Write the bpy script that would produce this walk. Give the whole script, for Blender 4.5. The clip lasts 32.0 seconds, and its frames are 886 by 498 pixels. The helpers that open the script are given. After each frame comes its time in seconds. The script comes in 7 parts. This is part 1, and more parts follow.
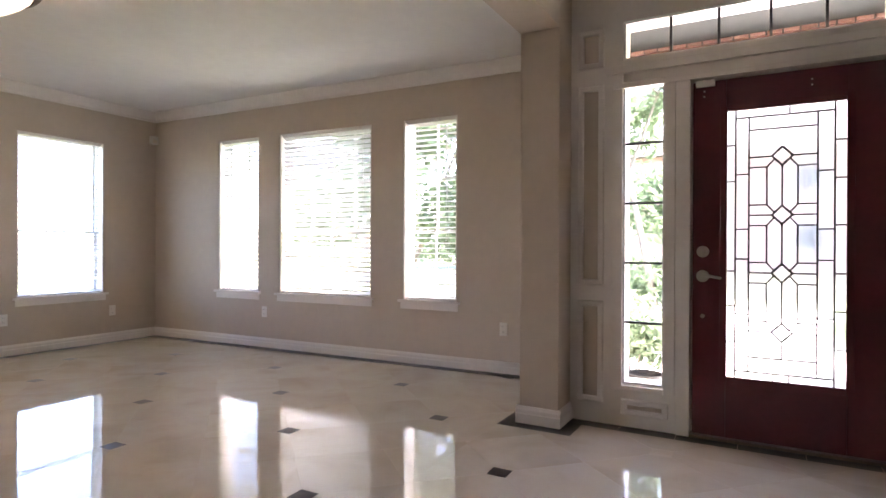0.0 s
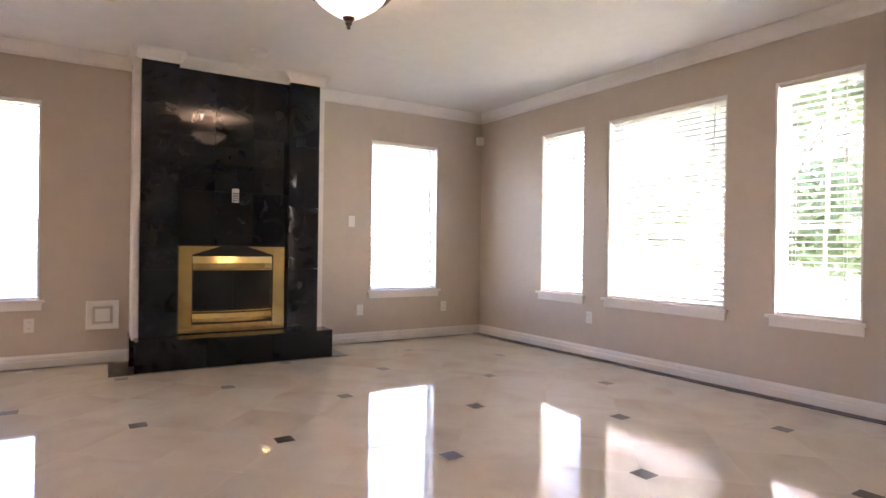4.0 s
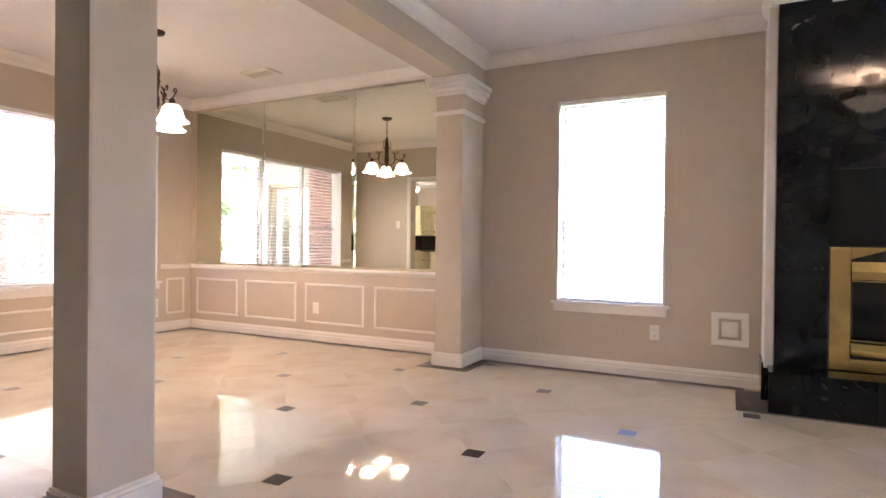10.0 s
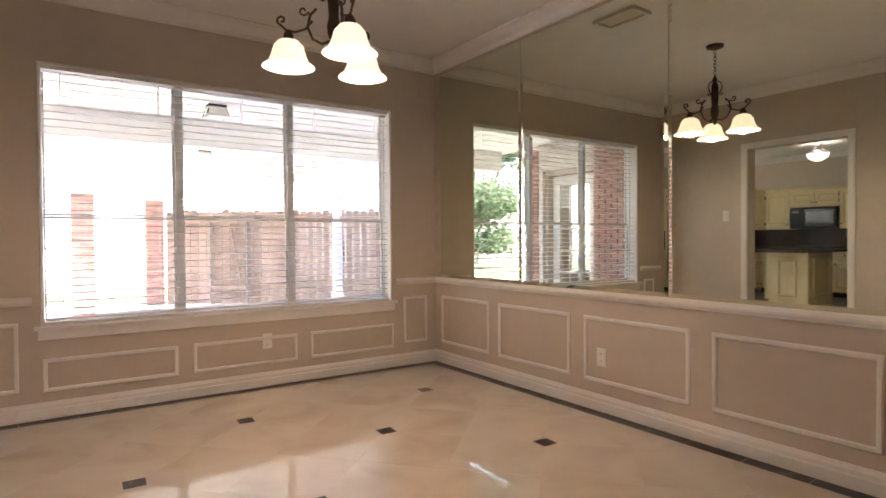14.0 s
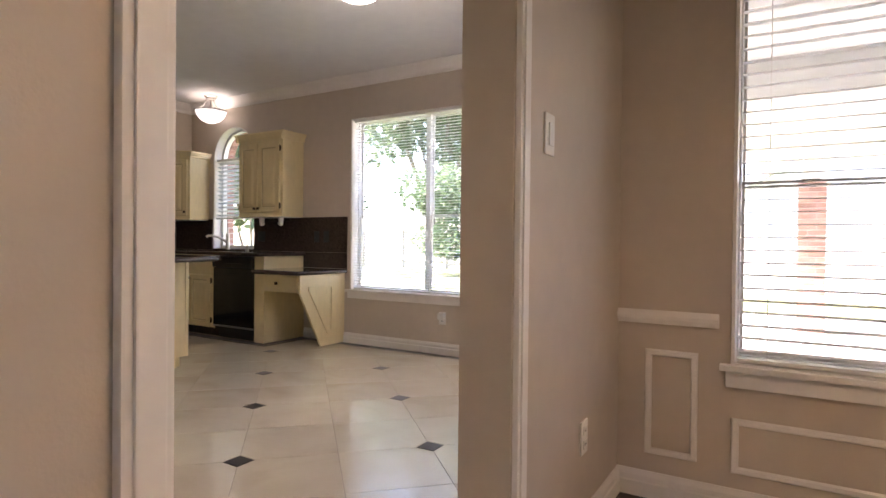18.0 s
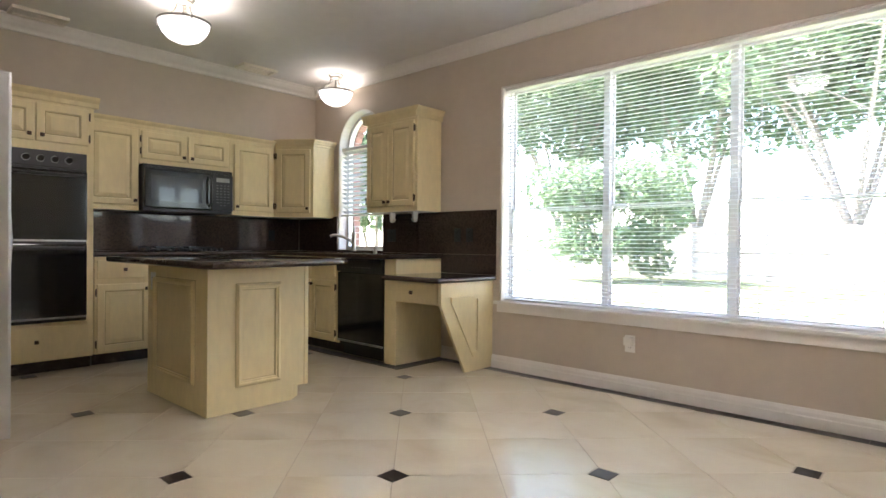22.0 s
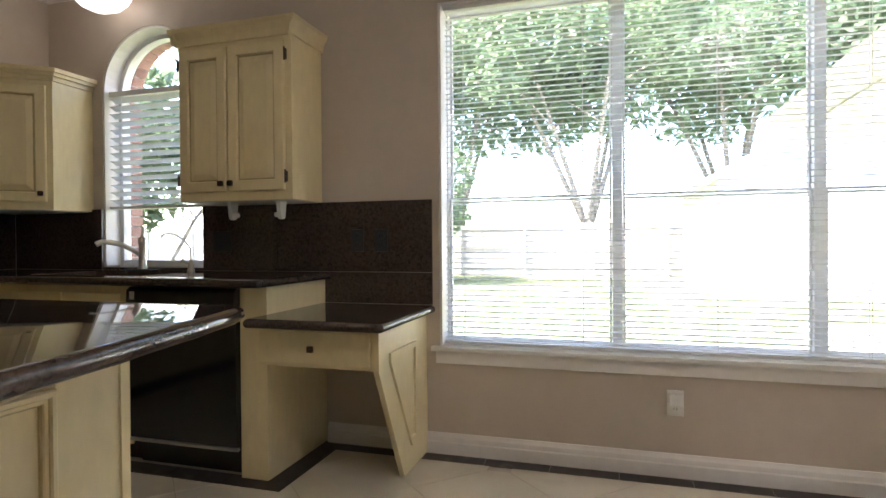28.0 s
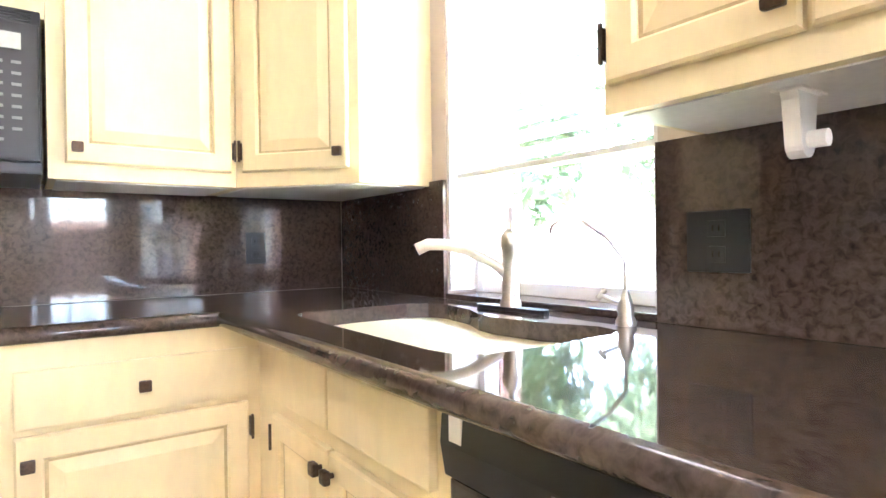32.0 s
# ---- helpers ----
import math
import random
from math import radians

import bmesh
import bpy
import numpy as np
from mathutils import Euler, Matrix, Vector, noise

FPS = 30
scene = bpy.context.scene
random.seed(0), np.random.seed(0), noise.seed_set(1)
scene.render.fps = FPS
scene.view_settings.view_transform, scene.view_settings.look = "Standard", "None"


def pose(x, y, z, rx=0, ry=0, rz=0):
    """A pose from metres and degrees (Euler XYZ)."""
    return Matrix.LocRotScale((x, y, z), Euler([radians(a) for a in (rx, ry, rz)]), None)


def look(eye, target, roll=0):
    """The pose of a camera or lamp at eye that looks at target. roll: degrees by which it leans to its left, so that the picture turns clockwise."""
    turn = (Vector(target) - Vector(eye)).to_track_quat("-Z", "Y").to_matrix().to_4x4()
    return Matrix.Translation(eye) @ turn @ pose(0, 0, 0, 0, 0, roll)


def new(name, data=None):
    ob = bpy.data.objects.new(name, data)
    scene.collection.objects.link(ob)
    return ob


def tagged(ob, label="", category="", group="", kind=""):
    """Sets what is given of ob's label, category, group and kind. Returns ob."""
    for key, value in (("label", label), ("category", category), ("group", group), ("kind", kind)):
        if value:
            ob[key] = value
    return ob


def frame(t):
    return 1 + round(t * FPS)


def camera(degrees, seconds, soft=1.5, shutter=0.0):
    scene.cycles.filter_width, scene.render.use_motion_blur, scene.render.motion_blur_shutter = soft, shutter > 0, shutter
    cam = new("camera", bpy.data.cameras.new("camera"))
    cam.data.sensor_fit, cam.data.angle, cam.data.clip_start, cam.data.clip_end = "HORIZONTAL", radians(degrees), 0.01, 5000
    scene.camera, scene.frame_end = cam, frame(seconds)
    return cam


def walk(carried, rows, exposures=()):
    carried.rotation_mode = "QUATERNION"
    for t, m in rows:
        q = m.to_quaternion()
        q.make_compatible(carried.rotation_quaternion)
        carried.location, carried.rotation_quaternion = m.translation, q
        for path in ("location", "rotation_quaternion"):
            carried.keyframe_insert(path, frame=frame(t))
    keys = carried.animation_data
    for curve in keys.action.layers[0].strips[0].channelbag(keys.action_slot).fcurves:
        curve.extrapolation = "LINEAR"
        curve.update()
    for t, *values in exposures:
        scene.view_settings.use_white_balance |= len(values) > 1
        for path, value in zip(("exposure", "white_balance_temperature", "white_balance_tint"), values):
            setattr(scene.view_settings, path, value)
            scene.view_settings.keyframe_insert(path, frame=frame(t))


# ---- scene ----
cam = camera(75.86, 32.0)
PATH = [
    (0, (0.279, 0.269, 1.087), (-0.700, 2.013, 1.082), 0.25),
    (0.5, (0.133, 0.310, 1.083), (-0.979, 1.973, 1.074), 0.35),
    (1, (-0.029, 0.363, 1.086), (-1.283, 1.922, 1.076), 0.49),
    (1.5, (-0.161, 0.395, 1.082), (-1.542, 1.842, 1.065), 0.57),
    (2, (-0.284, 0.423, 1.072), (-1.746, 1.788, 1.053), 0.73),
    (2.5, (-0.375, 0.444, 1.063), (-1.896, 1.742, 1.043), 0.80),
    (3, (-0.418, 0.457, 1.055), (-1.998, 1.684, 1.040), 0.86),
    (3.5, (-0.427, 0.470, 1.046), (-2.076, 1.602, 1.039), 0.82),
    (5.5, (0.067, 1.074, 1.065), (-1.797, 1.798, 1.060), 0.73),
    (6, (0.127, 1.217, 1.056), (-1.782, 1.816, 1.055), 0.67),
    (6.5, (0.142, 1.320, 1.050), (-1.808, 1.764, 1.048), 0.63),
    (7, (0.084, 1.364, 1.045), (-1.894, 1.654, 1.036), 0.62),
    (7.5, (-0.086, 1.322, 1.038), (-2.084, 1.398, 1.027), 0.64),
    (8, (-0.288, 1.224, 1.027), (-2.286, 1.143, 1.018), 0.65),
    (8.5, (-0.564, 1.085, 1.018), (-2.547, 0.822, 1.008), 0.70),
    (9, (-0.877, 0.936, 1.015), (-2.804, 0.399, 1.001), 0.73),
    (9.5, (-1.178, 0.768, 1.018), (-3.048, 0.058, 1.004), 0.70),
    (10, (-1.480, 0.593, 1.023), (-3.262, -0.316, 1.008), 0.64),
    (10.5, (-1.808, 0.407, 1.026), (-3.472, -0.703, 1.006), 0.55),
    (11, (-2.138, 0.231, 1.029), (-3.730, -0.979, 1.005), 0.47),
    (11.5, (-2.447, 0.063, 1.036), (-3.942, -1.264, 1.016), 0.36),
    (12, (-2.727, -0.172, 1.044), (-4.120, -1.607, 1.026), 0.43),
    (12.5, (-2.911, -0.385, 1.056), (-4.256, -1.864, 1.034), 0.46),
    (13, (-3.042, -0.597, 1.070), (-4.334, -2.124, 1.042), 0.58),
    (13.5, (-3.136, -0.788, 1.090), (-4.376, -2.357, 1.060), -0.10),
    (15.5, (-3.855, -1.188, 1.104), (-4.299, -3.138, 1.066), 0.44),
    (16, (-3.789, -1.462, 1.082), (-3.919, -3.457, 1.049), 0.27),
    (16.5, (-3.749, -1.807, 1.060), (-3.503, -3.791, 1.032), 0.26),
    (17, (-3.671, -2.149, 1.039), (-3.131, -4.074, 1.022), 0.43),
    (17.5, (-3.544, -2.475, 1.028), (-2.780, -4.324, 1.009), 0.47),
    (18, (-3.424, -2.780, 1.029), (-2.392, -4.493, 1.007), 0.59),
    (18.5, (-3.283, -3.026, 1.037), (-2.101, -4.639, 1.017), 0.63),
    (19, (-3.153, -3.197, 1.037), (-1.838, -4.703, 1.013), 0.44),
    (19.5, (-3.021, -3.348, 1.033), (-1.580, -4.734, 1.018), 0.61),
    (20, (-2.933, -3.437, 1.021), (-1.406, -4.728, 1.009), 0.70),
    (20.5, (-2.861, -3.479, 1.006), (-1.315, -4.749, 0.997), 0.70),
    (21, (-2.733, -3.514, 0.995), (-1.207, -4.806, 0.988), 0.62),
    (21.5, (-2.593, -3.535, 0.990), (-1.134, -4.903, 0.982), 0.58),
    (22, (-2.406, -3.552, 0.993), (-1.051, -5.023, 0.979), 0.52),
    (22.5, (-2.213, -3.540, 0.996), (-1.011, -5.139, 0.976), 0.45),
    (23, (-2.005, -3.523, 1.001), (-1.011, -5.259, 0.982), 0.11),
    (23.5, (-1.815, -3.536, 1.001), (-1.012, -5.367, 0.982), -0.01),
    (24, (-1.633, -3.526, 1.010), (-1.029, -5.433, 0.991), -0.18),
    (24.5, (-1.448, -3.500, 1.023), (-1.077, -5.465, 1.003), -0.39),
    (26.5, (-0.926, -3.653, 1.022), (-0.903, -5.652, 1.006), -0.72),
    (27, (-0.800, -3.876, 1.034), (-0.693, -5.873, 1.015), -0.70),
    (27.5, (-0.638, -4.168, 1.051), (-0.318, -6.142, 1.030), -0.59),
    (28, (-0.471, -4.502, 1.065), (0.103, -6.417, 1.043), -0.43),
    (28.5, (-0.321, -4.828, 1.079), (0.474, -6.663, 1.053), -0.36),
    (29, (-0.118, -5.138, 1.096), (0.773, -6.929, 1.076), -0.26),
    (29.5, (0.084, -5.433, 1.105), (1.051, -7.184, 1.089), -0.21),
    (30, (0.288, -5.699, 1.103), (1.363, -7.386, 1.086), -0.19),
    (30.5, (0.492, -5.917, 1.089), (1.717, -7.498, 1.066), -0.93),
    (31, (0.725, -6.095, 1.077), (2.089, -7.557, 1.060), -1.03),
    (31.5, (0.932, -6.167, 1.074), (2.390, -7.536, 1.052), -0.96),
    (32, (1.101, -6.192, 1.078), (2.716, -7.371, 1.068), -0.78),
]
walk(cam, [(t, look(eye, target, roll)) for t, eye, target, roll in PATH], exposures=[(0, 4.35, 6600, 30), (1, 4.5, 6700, 33), (2, 5.15, 6800, 33), (3, 5.1, 6800, 34), (6, 4.4, 6600, 37), (7, 4.75, 6600, 36), (8, 5.08, 6600, 33), (9, 5, 6400, 31), (10, 5.1, 6300, 31), (11, 4.6, 6150, 29), (12, 4.5, 6450, 26), (13, 4, 6400, 26), (16, 3.6, 6650, 35), (17, 3.1, 6600, 31), (18, 3.55, 6650, 28), (19, 4.4, 6350, 16), (20, 4.4, 6300, 17), (21, 4.05, 6300, 18), (22, 3.95, 6300, 19), (23, 3.85, 6350, 20), (24, 4.1, 6400, 21), (26.5, 3.75, 6450, 21), (27, 3.65, 6450, 21), (28, 3.5, 6400, 19), (29, 4.15, 6300, 22), (30, 4.7, 6150, 24), (31, 5.65, 5950, 24), (32, 6.4, 5850, 24)])
SKY, SUN = 0.15, 4.0

# ---- light ----
world = bpy.data.worlds.new("world")
scene.world = world
world.use_nodes = True
wn, wl = world.node_tree.nodes, world.node_tree.links
sky = wn.new("ShaderNodeTexSky")
sky.sky_type = "NISHITA"
sky.sun_disc = False
sky.sun_elevation, sky.sun_rotation = radians(53), radians(70)
sky.dust_density = 2.0
wn["Background"].inputs["Strength"].default_value = SKY
wl.new(sky.outputs["Color"], wn["Background"].inputs["Color"])
sun = new("sun", bpy.data.lights.new("sun", "SUN"))
sun.data.energy, sun.data.angle, sun.data.color = SUN, radians(10), (1.0, 0.96, 0.90)
sun.matrix_world = look((3, -7, 20), (3 - 0.565, -7 - 0.205, 20 - 0.80))


def lamp(name, x, y, z, watts, color, radius):
    ob = new(name, bpy.data.lights.new(name, "POINT"))
    ob.data.energy, ob.data.color, ob.data.shadow_soft_size = watts, color, radius
    ob.location = (x, y, z)
    return ob


# ---- materials ----
def mat(name, col, rough=0.5, metal=0.0, var=0.10, scale=6.0, bump=0.0, bscale=150.0, spec=0.5, rvar=0.0, coat=0.0, rand=0.0, stretch=(1, 1, 1)):
    """A principled surface with broad stains, fine grain, fine relief and a random shade for each piece."""
    m = bpy.data.materials.new(name)
    m.use_nodes = True
    n, l = m.node_tree.nodes, m.node_tree.links
    p = n["Principled BSDF"]
    tc = n.new("ShaderNodeTexCoord")
    mp = n.new("ShaderNodeMapping")
    mp.inputs["Scale"].default_value = stretch
    l.new(tc.outputs["Object"], mp.inputs["Vector"])
    a, b = n.new("ShaderNodeTexNoise"), n.new("ShaderNodeTexNoise")
    a.inputs["Scale"].default_value, a.inputs["Detail"].default_value = scale, 4
    b.inputs["Scale"].default_value, b.inputs["Detail"].default_value = scale * 9, 3
    add = n.new("ShaderNodeMath")
    add.operation = "ADD"
    for k, t in enumerate((a, b)):
        l.new(mp.outputs["Vector"], t.inputs["Vector"])
        l.new(t.outputs["Fac"], add.inputs[k])
    rng = n.new("ShaderNodeMapRange")
    rng.inputs["From Min"].default_value, rng.inputs["From Max"].default_value = 0.7, 1.3
    rng.inputs["To Min"].default_value, rng.inputs["To Max"].default_value = 1 - var, 1 + var
    l.new(add.outputs[0], rng.inputs["Value"])
    value = rng.outputs["Result"]
    if rand:
        info, r2, mul = n.new("ShaderNodeObjectInfo"), n.new("ShaderNodeMapRange"), n.new("ShaderNodeMath")
        r2.inputs["To Min"].default_value, r2.inputs["To Max"].default_value = 1 - rand, 1 + rand
        l.new(info.outputs["Random"], r2.inputs["Value"])
        mul.operation = "MULTIPLY"
        l.new(value, mul.inputs[0])
        l.new(r2.outputs["Result"], mul.inputs[1])
        value = mul.outputs[0]
    sc = n.new("ShaderNodeVectorMath")
    sc.operation = "SCALE"
    sc.inputs[0].default_value = col
    l.new(value, sc.inputs["Scale"])
    l.new(sc.outputs[0], p.inputs["Base Color"])
    p.inputs["Metallic"].default_value = metal
    p.inputs["Specular IOR Level"].default_value = spec
    p.inputs["Coat Weight"].default_value = coat
    p.inputs["Coat Roughness"].default_value = 0.08
    p.inputs["Roughness"].default_value = rough
    if rvar:
        r3 = n.new("ShaderNodeMapRange")
        r3.inputs["From Min"].default_value, r3.inputs["From Max"].default_value = 0.35, 0.65
        r3.inputs["To Min"].default_value, r3.inputs["To Max"].default_value = max(rough - rvar, 0.02), rough + rvar
        l.new(a.outputs["Fac"], r3.inputs["Value"])
        l.new(r3.outputs["Result"], p.inputs["Roughness"])
    if bump:
        c, bp = n.new("ShaderNodeTexNoise"), n.new("ShaderNodeBump")
        c.inputs["Scale"].default_value, c.inputs["Detail"].default_value = bscale, 2
        l.new(mp.outputs["Vector"], c.inputs["Vector"])
        bp.inputs["Strength"].default_value, bp.inputs["Distance"].default_value = bump, 0.004
        l.new(c.outputs["Fac"], bp.inputs["Height"])
        l.new(bp.outputs["Normal"], p.inputs["Normal"])
    return m


def stone(name, stops, scale, rough, detail=8.0, distortion=0.6, spots=0.0, spot_scale=60.0, spot_col=(0, 0, 0), rand=0.0, shift=0.0, spec=0.5, coat=0.0):
    """Polished stone: clouded colours along a ramp, with crystals on top."""
    m = bpy.data.materials.new(name)
    m.use_nodes = True
    n, l = m.node_tree.nodes, m.node_tree.links
    p = n["Principled BSDF"]
    tc = n.new("ShaderNodeTexCoord")
    where = tc.outputs["Object"]
    if shift:
        info, sc, ad = n.new("ShaderNodeObjectInfo"), n.new("ShaderNodeVectorMath"), n.new("ShaderNodeVectorMath")
        sc.operation = "SCALE"
        sc.inputs[0].default_value = (shift, shift * 0.7, shift * 1.3)
        l.new(info.outputs["Random"], sc.inputs["Scale"])
        ad.operation = "ADD"
        l.new(where, ad.inputs[0])
        l.new(sc.outputs[0], ad.inputs[1])
        where = ad.outputs[0]
    a = n.new("ShaderNodeTexNoise")
    a.inputs["Scale"].default_value, a.inputs["Detail"].default_value, a.inputs["Distortion"].default_value = scale, detail, distortion
    l.new(where, a.inputs["Vector"])
    ramp = n.new("ShaderNodeValToRGB")
    while len(ramp.color_ramp.elements) < len(stops):
        ramp.color_ramp.elements.new(0.5)
    for e, (pos, c) in zip(ramp.color_ramp.elements, stops):
        e.position, e.color = pos, (*c, 1)
    l.new(a.outputs["Fac"], ramp.inputs["Fac"])
    colour = ramp.outputs["Color"]
    if spots:
        v = n.new("ShaderNodeTexNoise")
        v.inputs["Scale"].default_value, v.inputs["Detail"].default_value = spot_scale, 5
        l.new(where, v.inputs["Vector"])
        r = n.new("ShaderNodeMapRange")
        r.inputs["From Min"].default_value, r.inputs["From Max"].default_value, r.inputs["To Max"].default_value = 0.52, 0.66, spots
        l.new(v.outputs["Fac"], r.inputs["Value"])
        mx = n.new("ShaderNodeMix")
        mx.data_type = "RGBA"
        l.new(r.outputs["Result"], mx.inputs[0])
        l.new(colour, mx.inputs[6])
        mx.inputs[7].default_value = (*spot_col, 1)
        colour = mx.outputs[2]
    if rand:
        info, r2 = n.new("ShaderNodeObjectInfo"), n.new("ShaderNodeMapRange")
        r2.inputs["To Min"].default_value, r2.inputs["To Max"].default_value = 1 - rand, 1 + rand
        l.new(info.outputs["Random"], r2.inputs["Value"])
        sc2 = n.new("ShaderNodeVectorMath")
        sc2.operation = "SCALE"
        l.new(colour, sc2.inputs[0])
        l.new(r2.outputs["Result"], sc2.inputs["Scale"])
        colour = sc2.outputs[0]
    l.new(colour, p.inputs["Base Color"])
    p.inputs["Roughness"].default_value = rough
    p.inputs["Specular IOR Level"].default_value = spec
    p.inputs["Coat Weight"].default_value, p.inputs["Coat Roughness"].default_value = coat, 0.02
    b2, bp = n.new("ShaderNodeTexNoise"), n.new("ShaderNodeBump")
    b2.inputs["Scale"].default_value = 3.0
    l.new(where, b2.inputs["Vector"])
    bp.inputs["Strength"].default_value, bp.inputs["Distance"].default_value = 0.08, 0.004
    l.new(b2.outputs["Fac"], bp.inputs["Height"])
    l.new(bp.outputs["Normal"], p.inputs["Normal"])
    return m


def clear(name, tint=(1, 1, 1), gloss=0.02, relief=0.0, share=0.8):
    """Thin window glass: it lets the view through, and mirrors at a slant."""
    m = bpy.data.materials.new(name)
    m.use_nodes = True
    n, l = m.node_tree.nodes, m.node_tree.links
    n.remove(n["Principled BSDF"])
    t, g, f, mx = n.new("ShaderNodeBsdfTransparent"), n.new("ShaderNodeBsdfGlossy"), n.new("ShaderNodeLayerWeight"), n.new("ShaderNodeMixShader")
    t.inputs["Color"].default_value = (*tint, 1)
    g.inputs["Roughness"].default_value = gloss
    pw, ml = n.new("ShaderNodeMath"), n.new("ShaderNodeMath")
    pw.operation, ml.operation = "POWER", "MULTIPLY_ADD"
    pw.inputs[1].default_value = 5.0
    ml.inputs[1].default_value, ml.inputs[2].default_value = share, 0.03
    l.new(f.outputs["Facing"], pw.inputs[0])
    l.new(pw.outputs[0], ml.inputs[0])
    if relief:
        a, bp = n.new("ShaderNodeTexNoise"), n.new("ShaderNodeBump")
        a.inputs["Scale"].default_value = 60
        bp.inputs["Strength"].default_value = relief
        l.new(a.outputs["Fac"], bp.inputs["Height"])
        l.new(bp.outputs["Normal"], g.inputs["Normal"])
    l.new(ml.outputs[0], mx.inputs[0])
    l.new(t.outputs[0], mx.inputs[1])
    l.new(g.outputs[0], mx.inputs[2])
    l.new(mx.outputs[0], n["Material Output"].inputs["Surface"])
    return m


def obscured(name, rough=0.22, plain=0.2):
    """Textured door glass: the view through it is smeared."""
    m = bpy.data.materials.new(name)
    m.use_nodes = True
    n, l = m.node_tree.nodes, m.node_tree.links
    n.remove(n["Principled BSDF"])
    t, r, g, mx, m2 = n.new("ShaderNodeBsdfTransparent"), n.new("ShaderNodeBsdfRefraction"), n.new("ShaderNodeBsdfGlossy"), n.new("ShaderNodeMixShader"), n.new("ShaderNodeMixShader")
    r.inputs["IOR"].default_value, r.inputs["Roughness"].default_value = 1.12, rough
    g.inputs["Roughness"].default_value = 0.08
    r.inputs["Color"].default_value = (0.80, 0.83, 0.81, 1)
    a, bp = n.new("ShaderNodeTexNoise"), n.new("ShaderNodeBump")
    a.inputs["Scale"].default_value = 45
    bp.inputs["Strength"].default_value, bp.inputs["Distance"].default_value = 0.5, 0.004
    l.new(a.outputs["Fac"], bp.inputs["Height"])
    l.new(bp.outputs["Normal"], r.inputs["Normal"])
    l.new(bp.outputs["Normal"], g.inputs["Normal"])
    mx.inputs[0].default_value, m2.inputs[0].default_value = plain, 0.05
    l.new(r.outputs[0], mx.inputs[1])
    l.new(t.outputs[0], mx.inputs[2])
    l.new(mx.outputs[0], m2.inputs[1])
    l.new(g.outputs[0], m2.inputs[2])
    l.new(m2.outputs[0], n["Material Output"].inputs["Surface"])
    return m


def glow(name, col, strength, base=(0.9, 0.88, 0.82)):
    m = bpy.data.materials.new(name)
    m.use_nodes = True
    p = m.node_tree.nodes["Principled BSDF"]
    p.inputs["Base Color"].default_value = (*base, 1)
    p.inputs["Emission Color"].default_value = (*col, 1)
    p.inputs["Emission Strength"].default_value = strength
    p.inputs["Roughness"].default_value = 0.3
    return m


def thin(name, col, through_light=0.4, rough=0.5):
    """Thin white plastic or leaf, through which some light comes."""
    m = bpy.data.materials.new(name)
    m.use_nodes = True
    n, l = m.node_tree.nodes, m.node_tree.links
    p, t, mx = n["Principled BSDF"], n.new("ShaderNodeBsdfTranslucent"), n.new("ShaderNodeMixShader")
    p.inputs["Roughness"].default_value = rough
    info, r, sc = n.new("ShaderNodeObjectInfo"), n.new("ShaderNodeMapRange"), n.new("ShaderNodeVectorMath")
    isl = n.new("ShaderNodeNewGeometry")
    add = n.new("ShaderNodeMath")
    l.new(info.outputs["Random"], add.inputs[0])
    l.new(isl.outputs["Random Per Island"], add.inputs[1])
    r.inputs["From Max"].default_value = 2.0
    r.inputs["To Min"].default_value, r.inputs["To Max"].default_value = (0.55, 1.5) if col[1] > col[0] * 1.1 else (0.96, 1.04)
    l.new(add.outputs[0], r.inputs["Value"])
    sc.operation = "SCALE"
    sc.inputs[0].default_value = col
    l.new(r.outputs["Result"], sc.inputs["Scale"])
    l.new(sc.outputs[0], p.inputs["Base Color"])
    l.new(sc.outputs[0], t.inputs["Color"])
    mx.inputs[0].default_value = through_light
    l.new(p.outputs[0], mx.inputs[1])
    l.new(t.outputs[0], mx.inputs[2])
    l.new(mx.outputs[0], n["Material Output"].inputs["Surface"])
    return m


PAINT = mat("greige_wall_paint", (0.56, 0.475, 0.385), 0.55, var=0.035, scale=1.3, bump=0.12, bscale=170)
CEIL = mat("ceiling_paint", (0.80, 0.77, 0.73), 0.75, var=0.03, scale=1.0, bump=0.2, bscale=120)
TRIM = mat("white_trim_paint", (0.80, 0.76, 0.71), 0.32, var=0.03, scale=3, bump=0.04, bscale=60)
FRAME = mat("white_window_frame", (0.82, 0.80, 0.77), 0.35, var=0.03, scale=4)
MARBLE = stone("cream_marble", [(0.25, (0.55, 0.465, 0.36)), (0.45, (0.635, 0.56, 0.455)), (0.6, (0.67, 0.605, 0.50)), (0.8, (0.585, 0.50, 0.39))], 2.2, 0.05, rand=0.012, shift=37.0, spec=0.7, coat=0.3)
HONED = stone("honed_cream_marble", [(0.25, (0.62, 0.53, 0.40)), (0.45, (0.71, 0.63, 0.50)), (0.6, (0.75, 0.68, 0.55)), (0.8, (0.67, 0.58, 0.44))], 2.2, 0.14, rand=0.018, shift=37.0, spec=0.9, coat=0.2)
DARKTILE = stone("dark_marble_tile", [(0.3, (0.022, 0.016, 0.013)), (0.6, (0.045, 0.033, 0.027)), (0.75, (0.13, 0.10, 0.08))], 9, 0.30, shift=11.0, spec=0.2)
PALEGROUT = mat("cream_grout", (0.635, 0.56, 0.455), 0.25, var=0.06, scale=15)
GROUT = mat("beige_grout", (0.42, 0.36, 0.29), 0.9, var=0.15, scale=15)
